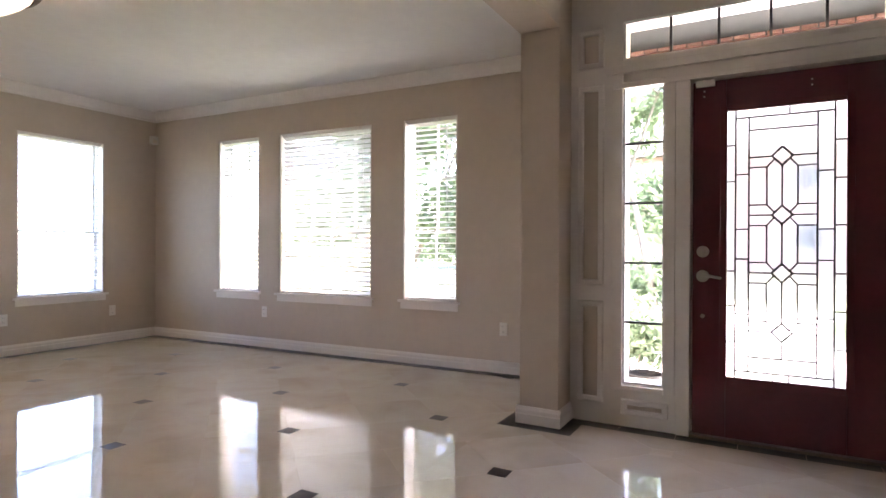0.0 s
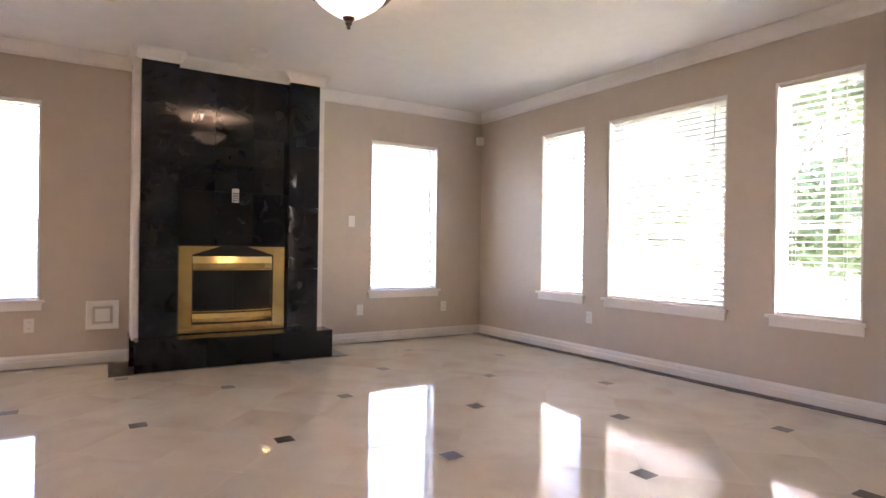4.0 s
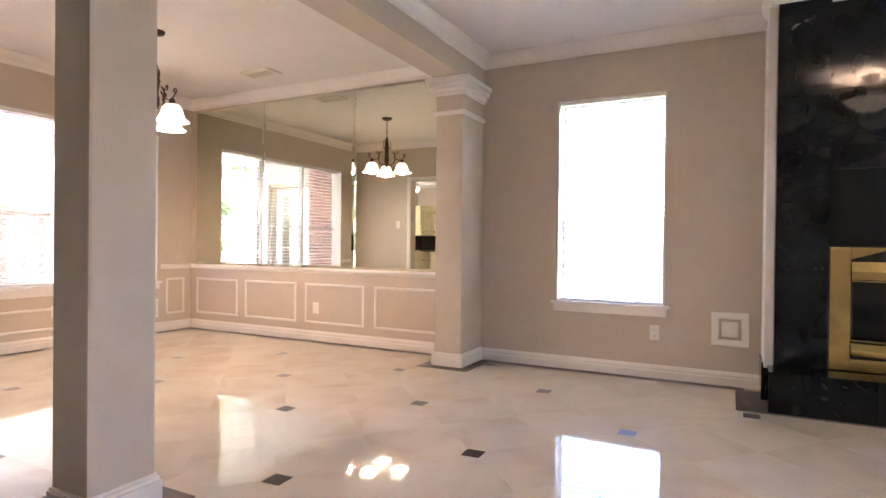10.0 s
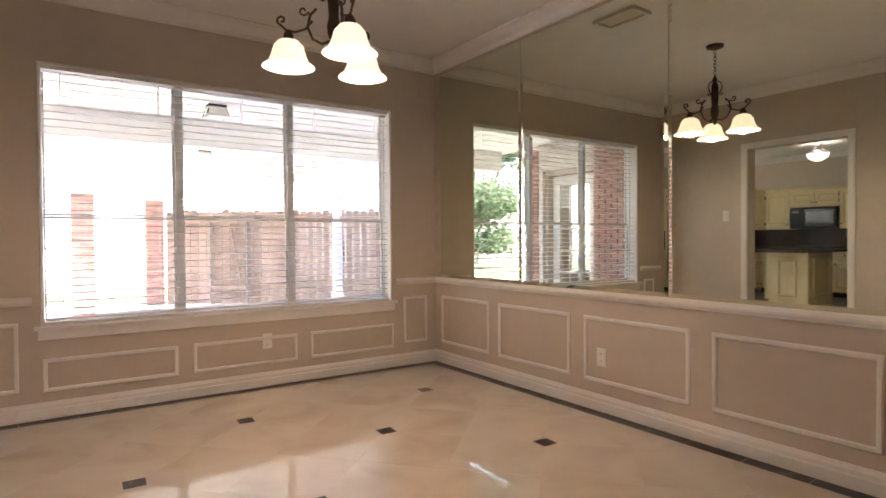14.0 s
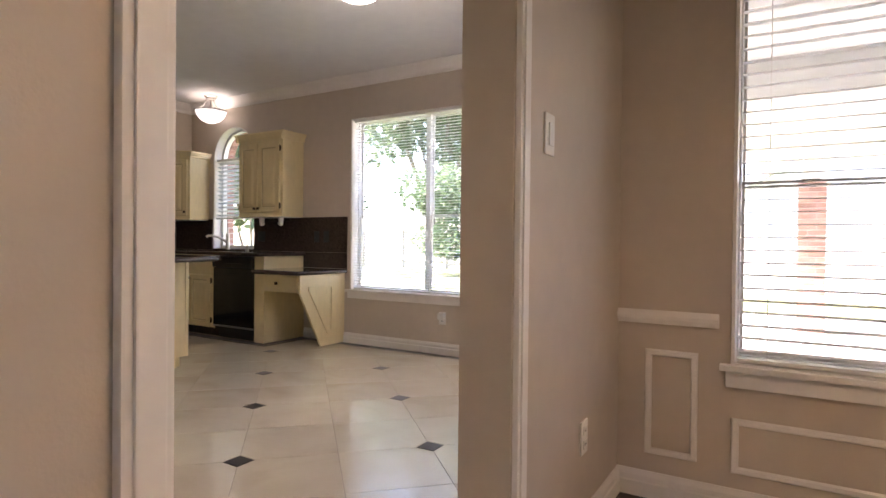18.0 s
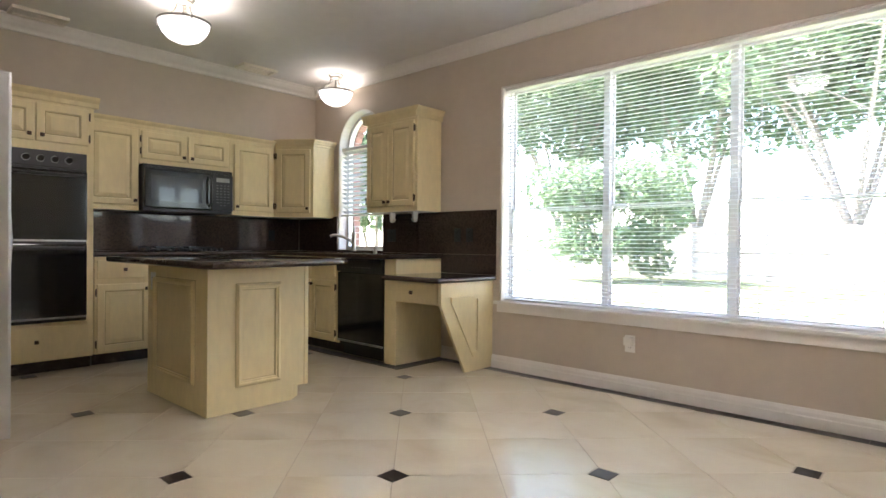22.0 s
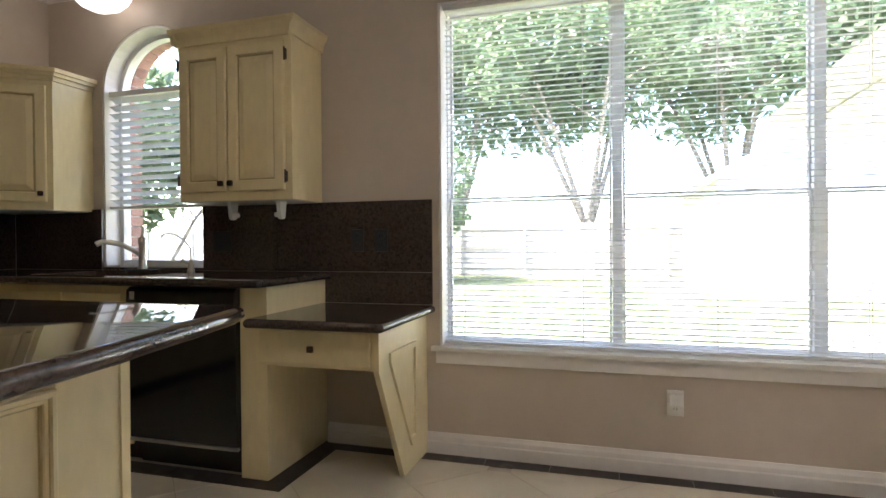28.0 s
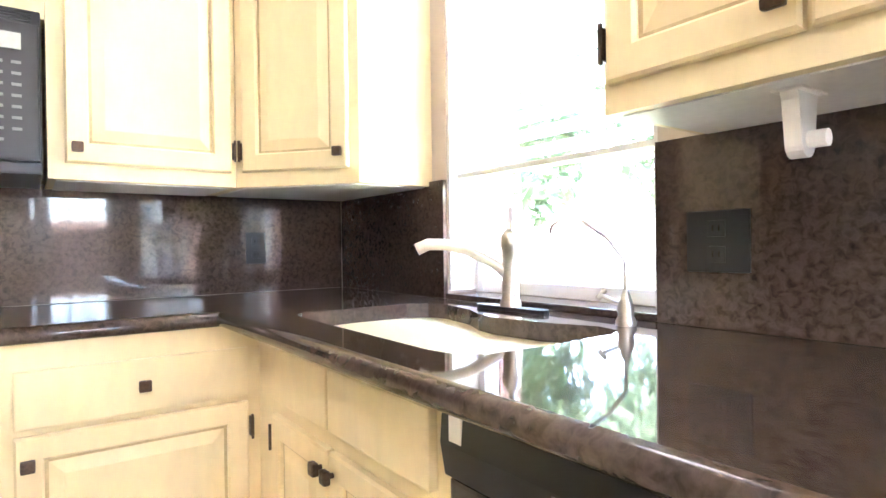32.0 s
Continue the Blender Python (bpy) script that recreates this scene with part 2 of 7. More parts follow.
BLACKSTONE = stone("black_green_marble", [(0.3, (0.005, 0.0058, 0.0085)), (0.62, (0.009, 0.0105, 0.0145)), (0.8, (0.024, 0.028, 0.034))], 4.5, 0.045, distortion=1.6, rand=0.25, shift=23.0, spec=0.35)
GRANITE = stone("brown_granite", [(0.28, (0.022, 0.014, 0.012)), (0.46, (0.050, 0.033, 0.026)), (0.60, (0.074, 0.050, 0.038)), (0.78, (0.050, 0.033, 0.026))], 70, 0.045, spots=0.4, spot_scale=30, spot_col=(0.10, 0.070, 0.050), shift=5.0)
CREAM = mat("cream_glazed_cabinet_paint", (0.80, 0.665, 0.385), 0.36, var=0.055, scale=3.5, bump=0.05, bscale=90, stretch=(1, 1, 0.35))
CREAMDARK = mat("glaze_in_grooves", (0.52, 0.40, 0.20), 0.5, var=0.2, scale=12)
CABWHITE = mat("white_cabinet_underside", (0.78, 0.75, 0.68), 0.5, var=0.05)
BRONZE = mat("aged_bronze", (0.085, 0.055, 0.038), 0.38, metal=0.8, var=0.35, scale=20, bump=0.2)
BRASS = mat("polished_brass", (0.62, 0.455, 0.19), 0.17, metal=1.0, var=0.10, scale=9, rvar=0.06)
NICKEL = mat("brushed_nickel", (0.55, 0.52, 0.47), 0.28, metal=1.0, var=0.08, scale=20)
STEEL = mat("stainless_steel", (0.42, 0.42, 0.42), 0.30, metal=1.0, var=0.05, scale=2)
GREYMETAL = mat("grey_painted_fridge_side", (0.12, 0.12, 0.12), 0.42, var=0.06, scale=3, bump=0.1, bscale=400)
BLACKGLASS = mat("black_appliance_gloss", (0.008, 0.008, 0.009), 0.09, var=0.1, scale=3)
DARKPLATE = mat("black_outlet_plastic", (0.004, 0.004, 0.005), 0.45, var=0.1)
BLACKPLASTIC = mat("black_plastic", (0.006, 0.006, 0.0065), 0.30, var=0.1)
WHITEPLASTIC = mat("white_plastic", (0.82, 0.80, 0.75), 0.35, var=0.02)
ALMOND = mat("almond_plastic", (0.80, 0.74, 0.62), 0.35, var=0.02)
MAROON = mat("maroon_door_paint", (0.105, 0.014, 0.022), 0.28, var=0.15, scale=4, bump=0.05, bscale=60, coat=0.3)
ALUM = mat("bronze_threshold", (0.25, 0.2, 0.15), 0.4, metal=1.0)
GLASS = clear("window_glass", (0.97, 0.985, 0.98))
LEADGLASS = obscured("textured_door_glass", 0.30, 0.25)
CAME = mat("lead_came", (0.13, 0.13, 0.13), 0.5)
MIRROR = mat("silver_mirror", (0.75, 0.77, 0.66), 0.015, metal=1.0, var=0.0)
SLAT = thin("white_blind_slat", (0.86, 0.86, 0.85), 0.24)
CORD = mat("blind_cord", (0.75, 0.73, 0.7), 0.8)
WARMGLOW = glow("warm_lit_glass", (1.0, 0.80, 0.52), 0.09)
BOWLGLOW = glow("white_lit_glass", (1.0, 0.96, 0.90), 0.16)
BRIGHTBOWL = glow("bright_lit_glass", (1.0, 0.96, 0.90), 2.0)
BRICK = mat("red_brick", (0.37, 0.20, 0.16), 0.85, var=0.3, scale=14, bump=0.5, bscale=90, rand=0.25)
MORTAR = mat("pale_mortar", (0.66, 0.63, 0.59), 0.95, var=0.15)
CEDAR = mat("weathered_cedar", (0.36, 0.26, 0.205), 0.8, var=0.35, scale=7, bump=0.4, rand=0.2, stretch=(4, 4, 0.4))
CONCRETE = mat("pale_concrete", (0.70, 0.68, 0.64), 0.85, var=0.12, scale=2, bump=0.3)
GRASS = mat("lawn", (0.115, 0.135, 0.06), 0.9, var=0.5, scale=2.0, bump=1.0, bscale=60)
LEAF = thin("green_leaf", (0.15, 0.21, 0.12), 0.55)
BARK = mat("grey_bark", (0.28, 0.24, 0.20), 0.9, var=0.4, scale=12, bump=0.8)
SIDING = mat("white_siding", (0.87, 0.86, 0.85), 0.7, var=0.06)
# near-black base colour: the dimness of the enclosed porch is put into the boards
PORCHBOARD = mat("shade_dark_porch_boards", (0.012, 0.016, 0.013), 0.7, var=0.15, stretch=(0.5, 6, 1))
PINKBRICK = mat("pale_red_brick", (0.46, 0.31, 0.26), 0.85, var=0.2, scale=3)
PALECEDAR = mat("silvered_fence_board", (0.50, 0.46, 0.41), 0.85, var=0.2, scale=7, rand=0.15, stretch=(4, 4, 0.4))
PALESHINGLE = mat("pale_grey_shingle", (0.55, 0.54, 0.52), 0.9, var=0.2, scale=20)
SHINGLE = mat("grey_shingle", (0.15, 0.14, 0.13), 0.9, var=0.3, scale=20)
ASPHALT = mat("asphalt", (0.06, 0.06, 0.06), 0.9, var=0.3, scale=10)


# ---- mesh helpers ----
def box(bm, x0, x1, y0, y1, z0, z1, bevel=0.0):
    xs, ys, zs = sorted((x0, x1)), sorted((y0, y1)), sorted((z0, z1))
    v = [bm.verts.new((x, y, z)) for z in zs for y in ys for x in xs]
    fs = [bm.faces.new([v[i] for i in q]) for q in ((0, 2, 3, 1), (4, 5, 7, 6), (0, 1, 5, 4), (2, 6, 7, 3), (0, 4, 6, 2), (1, 3, 7, 5))]
    if bevel:
        es = list({e for f in fs for e in f.edges})
        bmesh.ops.bevel(bm, geom=es, offset=bevel, segments=2, profile=0.7, affect="EDGES", clamp_overlap=True)
    return bm


def boxes(*rows, bevel=0.0):
    bm = bmesh.new()
    for r in rows:
        box(bm, *r, bevel=bevel)
    return bm


def prism(bm, loop, axis, a, b):
    """A closed outline drawn in the plane across the axis, pushed from a to b. Outline pairs: axis x: (y, z); y: (x, z); z: (x, y)."""
    def at(p, t):
        return {"x": (t, p[0], p[1]), "y": (p[0], t, p[1]), "z": (p[0], p[1], t)}[axis]
    lo, hi = [bm.verts.new(at(p, a)) for p in loop], [bm.verts.new(at(p, b)) for p in loop]
    n = len(loop)
    for i in range(n):
        bm.faces.new((lo[i], lo[(i + 1) % n], hi[(i + 1) % n], hi[i]))
    bm.faces.new(lo[::-1])
    bm.faces.new(hi)
    return bm


def lathe(bm, profile, x, y, z, steps=28):
    """Turns pairs (radius, height) round the upright through x, y."""
    rings = []
    for r, h in profile:
        if r < 1e-5:
            rings.append([bm.verts.new((x, y, z + h))])
        else:
            rings.append([bm.verts.new((x + r * math.cos(2 * math.pi * k / steps), y + r * math.sin(2 * math.pi * k / steps), z + h)) for k in range(steps)])
    for a, b in zip(rings, rings[1:]):
        for k in range(steps):
            j = (k + 1) % steps
            q = [a[k % len(a)], a[j % len(a)], b[j % len(b)], b[k % len(b)]]
            q = [v for i, v in enumerate(q) if v not in q[:i]]
            if len(q) > 2:
                bm.faces.new(q)
    return bm


def tube(bm, path, radius, steps=8, taper=None):
    """A round bar along a line of points."""
    pts = [Vector(p) for p in path]
    rings = []
    side = None
    for i, p in enumerate(pts):
        d = (pts[min(i + 1, len(pts) - 1)] - pts[max(i - 1, 0)]).normalized()
        if side is None:
            side = d.orthogonal().normalized()
        side = (side - d * side.dot(d)).normalized()
        up = d.cross(side)
        r = radius * (1 + ((taper or 1) - 1) * i / max(len(pts) - 1, 1))
        rings.append([bm.verts.new(p + r * (math.cos(2 * math.pi * k / steps) * side + math.sin(2 * math.pi * k / steps) * up)) for k in range(steps)])
    for a, b in zip(rings, rings[1:]):
        for k in range(steps):
            bm.faces.new((a[k], a[(k + 1) % steps], b[(k + 1) % steps], b[k]))
    bm.faces.new(rings[0][::-1])
    bm.faces.new(rings[-1])
    return bm


def origin(ob):
    v = Vector((0, 0, 0))
    while ob:
        v += ob.location
        ob = ob.parent
    return v


def mesh_of(bm, name, material, shift=None, smooth=False):
    if shift is not None:
        bmesh.ops.translate(bm, verts=bm.verts, vec=-shift)
    bmesh.ops.recalc_face_normals(bm, faces=bm.faces)
    me = bpy.data.meshes.new(name)
    bm.to_mesh(me)
    bm.free()
    me.materials.append(material)
    if smooth:
        me.shade_smooth()
        me.set_sharp_from_angle(angle=radians(40))
    return me


def part(name, bm, material, parent, label="", smooth=False):
    """One mesh under a thing or a part; bm is drawn in world places."""
    ob = new(name, mesh_of(bm, name, material, origin(parent), smooth))
    ob.parent = parent
    return tagged(ob, label)


def thing(name, x, y, z, label, category, group=""):
    ob = new(name)
    ob.location = (x, y, z)
    ob.empty_display_size = 0.1
    return tagged(ob, label, category, group)


def single(name, bm, material, label, category, group="", smooth=False, at=None):
    """A thing that is one mesh."""
    me = mesh_of(bm, name, material, Vector(at) if at else None, smooth)
    ob = new(name, me)
    if at:
        ob.location = at
    return tagged(ob, label, category, group)


def setting(name, bm, material, label="", smooth=False, at=None):
    ob = new(name, mesh_of(bm, name, material, Vector(at) if at else None, smooth))
    if at:
        ob.location = at
    return tagged(ob, label, kind="structure")


def frame_ring(bm, at, u0, u1, z0, z1, s, low, top, edge):
    """A mitred frame of four sides in one piece, with chamfered edges. at: (u, height off the plane, z) to a place."""
    loops = []
    for g, d in ((0, low), (0, top - edge), (edge, top), (s - edge, top), (s, top - edge), (s, low)):
        loops.append([bm.verts.new(at(u, d, z)) for u, z in ((u0 + g, z0 + g), (u1 - g, z0 + g), (u1 - g, z1 - g), (u0 + g, z1 - g))])
    for a, b in zip(loops, loops[1:] + loops[:1]):
        for k in range(4):
            bm.faces.new((a[k], a[(k + 1) % 4], b[(k + 1) % 4], b[k]))
    return bm


# ---- rooms ----
XW, YF, YD, YDIN, YK, XR, H = -6.19, 4.61, 3.84, -5.20, -7.25, 3.25, 2.70
XP0, XP1 = -2.83, -2.675
YN = -3.32
DOORWAY = (-4.115, -3.165, 2.06)
BEAM = 2.42


def wall(name, axis, face, back, u0, u1, z0, z1, holes=(), material=None, label=""):
    """An upright wall with thickness. axis: the way that it runs; holes: (u0, u1, z0, z1), right through."""
    us = sorted({u0, u1, *(h[0] for h in holes), *(h[1] for h in holes)})
    zs = sorted({z0, z1, *(h[2] for h in holes), *(h[3] for h in holes)})
    us, zs = [u for u in us if u0 <= u <= u1], [z for z in zs if z0 <= z <= z1]
    solid = {}
    for i in range(len(us) - 1):
        for k in range(len(zs) - 1):
            cu, cz = (us[i] + us[i + 1]) / 2, (zs[k] + zs[k + 1]) / 2
            solid[i, k] = not any(h[0] < cu < h[1] and h[2] < cz < h[3] for h in holes)
    bm = bmesh.new()
    cache = {}

    def v(i, k, w):
        if (i, k, w) not in cache:
            t = face if w == 0 else back
            cache[i, k, w] = bm.verts.new((us[i], t, zs[k]) if axis == "x" else (t, us[i], zs[k]))
        return cache[i, k, w]

    for (i, k), full in solid.items():
        if not full:
            continue
        for w in (0, 1):
            bm.faces.new((v(i, k, w), v(i + 1, k, w), v(i + 1, k + 1, w), v(i, k + 1, w)))
        for di, dk, a, b in ((-1, 0, (i, k), (i, k + 1)), (1, 0, (i + 1, k), (i + 1, k + 1)), (0, -1, (i, k), (i + 1, k)), (0, 1, (i, k + 1), (i + 1, k + 1))):
            if not solid.get((i + di, k + dk), False):
                bm.faces.new((v(*a, 0), v(*b, 0), v(*b, 1), v(*a, 1)))
    return setting(name, bm, material or PAINT, label)


FW = [(-5.11, -4.50), (-4.205, -3.035), (-2.675, -2.11)]
FZ = (0.597, 2.283)
# the front wall stands a little out of square with the others
SLANT = Matrix.Translation((XW, YF, 0)) @ Matrix.Rotation(radians(2.5), 4, "Z") @ Matrix.Translation((-XW, -YF, 0))


def slant(ob):
    ob.matrix_basis = SLANT @ ob.matrix_basis
    return ob


LW = [(-0.735, 0.125), (3.125, 3.985)]
LZ = (0.565, 2.24)
DWX, DWZ = (-5.738, -3.25), (0.577, 2.217)
KWX, KWZ = (-2.212, 0.374), (0.543, 2.275)
SWX, SWZ = (1.79, 2.526), (0.93, 2.00)
KDOOR = (-7.12, -6.235, 2.05)

wall("wall_west", "y", XW, XW - 0.2, YDIN - 0.2, YF + 0.2, 0, H, [(*u, *LZ) for u in LW], label="greige painted wall behind the fireplace")
slant(wall("wall_front", "x", YF, YF + 0.2, XW, -0.79, 0, H, [(*u, *FZ) for u in FW], label="greige painted wall with three windows"))
wall("wall_entry", "x", YD, YD + 0.2, -0.79, 2.4, 0, H, [(-0.465, -0.225, 0.26, 2.10), (-0.085, 0.85, 0, 2.06), (-0.465, 0.84, 2.235, 2.47)], material=TRIM, label="white panelled entry wall")
wall("wall_dining", "x", YDIN, YDIN - 0.2, XW, XP0, 0, H, [(*DWX, *DWZ)], label="greige dining wall with a wide window")
wall("wall_between", "y", XP0, XP1, YK, -2.45, 0, H, [DOORWAY[:2] + (0, DOORWAY[2]), KDOOR[:2] + (0, KDOOR[2])], label="greige wall between dining room and kitchen")
wall("wall_kitchen_window", "x", YK, YK - 0.2, XP0, XR + 0.2, 0, H, [(*KWX, *KWZ), (*SWX, SWZ[0], 2.368)], label="greige kitchen wall with a wide window")
wall("wall_range", "y", XR, XR + 0.2, YK, YN + 0.15, 0, H, label="greige wall behind the ovens")
wall("wall_fridge", "x", YN, YN + 0.15, 0.1, XR, 0, H, label="greige wall behind the refrigerator")
wall("wall_nook", "y", 0.1, 0.25, YN + 0.15, -2.45, 0, H)
wall("wall_hall", "x", -2.6, -2.45, XP1, 0.1, 0, H)
wall("wall_hall_south", "x", -2.6, -2.45, 0.25, 2.4, 0, H)
wall("wall_east", "y", 2.4, 2.6, -2.6, YD + 0.2, 0, H)

# arch over the sink window
bm = bmesh.new()
cx, rad = (SWX[0] + SWX[1]) / 2, (SWX[1] - SWX[0]) / 2
arc = [(cx + rad * math.cos(math.pi * k / 24), SWZ[1] + rad * math.sin(math.pi * k / 24)) for k in range(25)]
for half in (arc[:13] + [(SWX[1], 2.368)], arc[12:] + [(SWX[0], 2.368)]):
    prism(bm, half, "y", YK, YK - 0.2)
setting("wall_arch", bm, PAINT)

# columns and beams
E_X, E_Y = (-1.04, -0.79), 3.60
C_X, C_Y = (XW, -5.75), (-1.66, -1.412)
D_X, D_Y = (-2.955, -2.69), (-1.635, -1.42)


def post(name, x0, x1, y0, y1, label, caps=True):
    ob = setting(name, boxes((x0, x1, y0, y1, 0, H if not caps else BEAM), bevel=0.012), PAINT, label)
    g = 0.018
    bm = bmesh.new()
    for gg, za, zb in ((0.020, 0, 0.085), (0.013, 0.085, 0.102), (0.006, 0.102, 0.115)):
        box(bm, x0 - gg, x1 + gg, y0 - gg, y1 + gg, za, zb, bevel=0.004)
    part("base", bm, TRIM, ob, "white painted base")
    if caps:
        bm = bmesh.new()
        for gg, za, zb in ((0.012, 2.11, 2.125), (0.02, 2.125, 2.145), (0.012, 2.275, 2.30), (0.03, 2.30, 2.335), (0.055, 2.335, 2.375), (0.075, 2.375, 2.417)):
            box(bm, x0 - gg if x0 > XW else x0 + 0.001, x1 + gg, y0 - gg, y1 + gg, za, zb, bevel=0.006)
        part("capital", bm, TRIM, ob, "white moulded capital")
    return ob


post("column_1", XW + 0.002, C_X[1], *C_Y, "greige half column with a white moulded capital")
post("column_2", *D_X, *D_Y, "greige square column with a white moulded capital")
setting("column_3", boxes((*E_X, E_Y, YF + 0.27, 0, H), bevel=0.01), PAINT, "greige wall end beside the entry")
setting("beam_1", boxes((XW + 0.002, E_X[1], -1.66, -1.41, BEAM, H)), PAINT, "greige beam between living and dining room")
setting("beam_2", boxes((*E_X, -1.42, E_Y, 2.42, H)), PAINT, "greige beam between living room and entry")

setting("ceiling", boxes((XW - 0.2, 2.6, -2.6, YF + 0.5, H, H + 0.1), (XW - 0.2, XP1, YDIN - 0.2, -2.6, H, H + 0.1), (XP1, XR + 0.2, YK - 0.2, -2.6, H, H + 0.1)), CEIL, "flat off-white textured ceiling")


def strip(name, runs, profile, material, label, z=0.0, sign=1):
    """A moulding along straight wall runs. Run: axis, wall face, way out of the wall, from, to. Profile: (out, up) pairs."""
    bm = bmesh.new()
    for axis, face, way, a, b in runs:
        loop = [(face + way * o, z + sign * u) for o, u in profile]
        prism(bm, loop, "y" if axis == "y" else "x", a, b)
    return setting(name, bm, material, label)


BASEP = [(0.001, 0.0), (0.018, 0.0), (0.018, 0.058), (0.014, 0.064), (0.014, 0.084), (0.009, 0.096), (0.006, 0.106), (0.001, 0.106)]
CROWNP = [(0.001, 0.0), (0.085, 0.0), (0.085, 0.010), (0.075, 0.017), (0.066, 0.034), (0.046, 0.058), (0.026, 0.075), (0.019, 0.085), (0.015, 0.105), (0.001, 0.11)]
FP_Y = (0.784, 2.43)
strip("baseboard", [("y", XW, 1, -1.42, FP_Y[0]), ("y", XW, 1, FP_Y[1], YF), ("y", E_X[0], -1, E_Y, YF + 0.21), ("x", E_Y, -1, E_X[0] - 0.018, E_X[1] + 0.018), ("y", E_X[1], 1, E_Y, YD),
      ("y", XW, 1, YDIN, -1.67), ("x", YDIN, 1, XW, XP0), ("y", XP0, -1, YDIN, DOORWAY[0] - 0.07), ("y", XP0, -1, DOORWAY[1] + 0.07, -2.45),
      ("x", YK, 1, XP1, 0.46), ("x", YK, 1, 0.47, 1.0), ("y", XP1, 1, KDOOR[1] + 0.075, DOORWAY[0] - 0.0), ("y", XP1, 1, DOORWAY[1], -2.6), ("x", YD, -1, 0.95, 2.4)], BASEP, TRIM, "white moulded baseboard")
strip("crown_trim", [("y", XW, 1, -1.42, FP_Y[0]), ("y", XW, 1, FP_Y[1], YF), ("y", E_X[0], -1, -1.42, YF + 0.2), ("x", -1.41, 1, XW, E_X[0]),
      ("y", XW, 1, YDIN, -1.69), ("x", YDIN, 1, XW, XP0), ("y", XP0, -1, YDIN, -2.45), ("x", -1.66, -1, XW, XP0),
      ("x", YK, 1, XP1, XR), ("y", XR, -1, YK, YN), ("y", XP1, 1, YK, -2.6), ("x", YN, -1, 0.1, XR)], CROWNP, TRIM, "white crown moulding", z=H, sign=-1)
slant(strip("baseboard_front", [("x", YF, -1, XW, E_X[0] - 0.003)], BASEP, TRIM, "white moulded baseboard"))
slant(strip("crown_trim_front", [("x", YF, -1, XW, E_X[0] - 0.003)], CROWNP, TRIM, "white crown moulding", z=H, sign=-1))

# ---- openings: windows, blinds, doors ----
def wbox(bm, W, u0, u1, d0, d1, z0, z1, bevel=0.0):
    """A box at a wall: u along it, d outwards from its inner face."""
    axis, face, way = W
    if axis == "x":
        return box(bm, u0, u1, face + way * d0, face + way * d1, z0, z1, bevel)
    return box(bm, face + way * d0, face + way * d1, u0, u1, z0, z1, bevel)


def wat(W, u, d, z):
    axis, face, way = W
    return (u, face + way * d, z) if axis == "x" else (face + way * d, u, z)


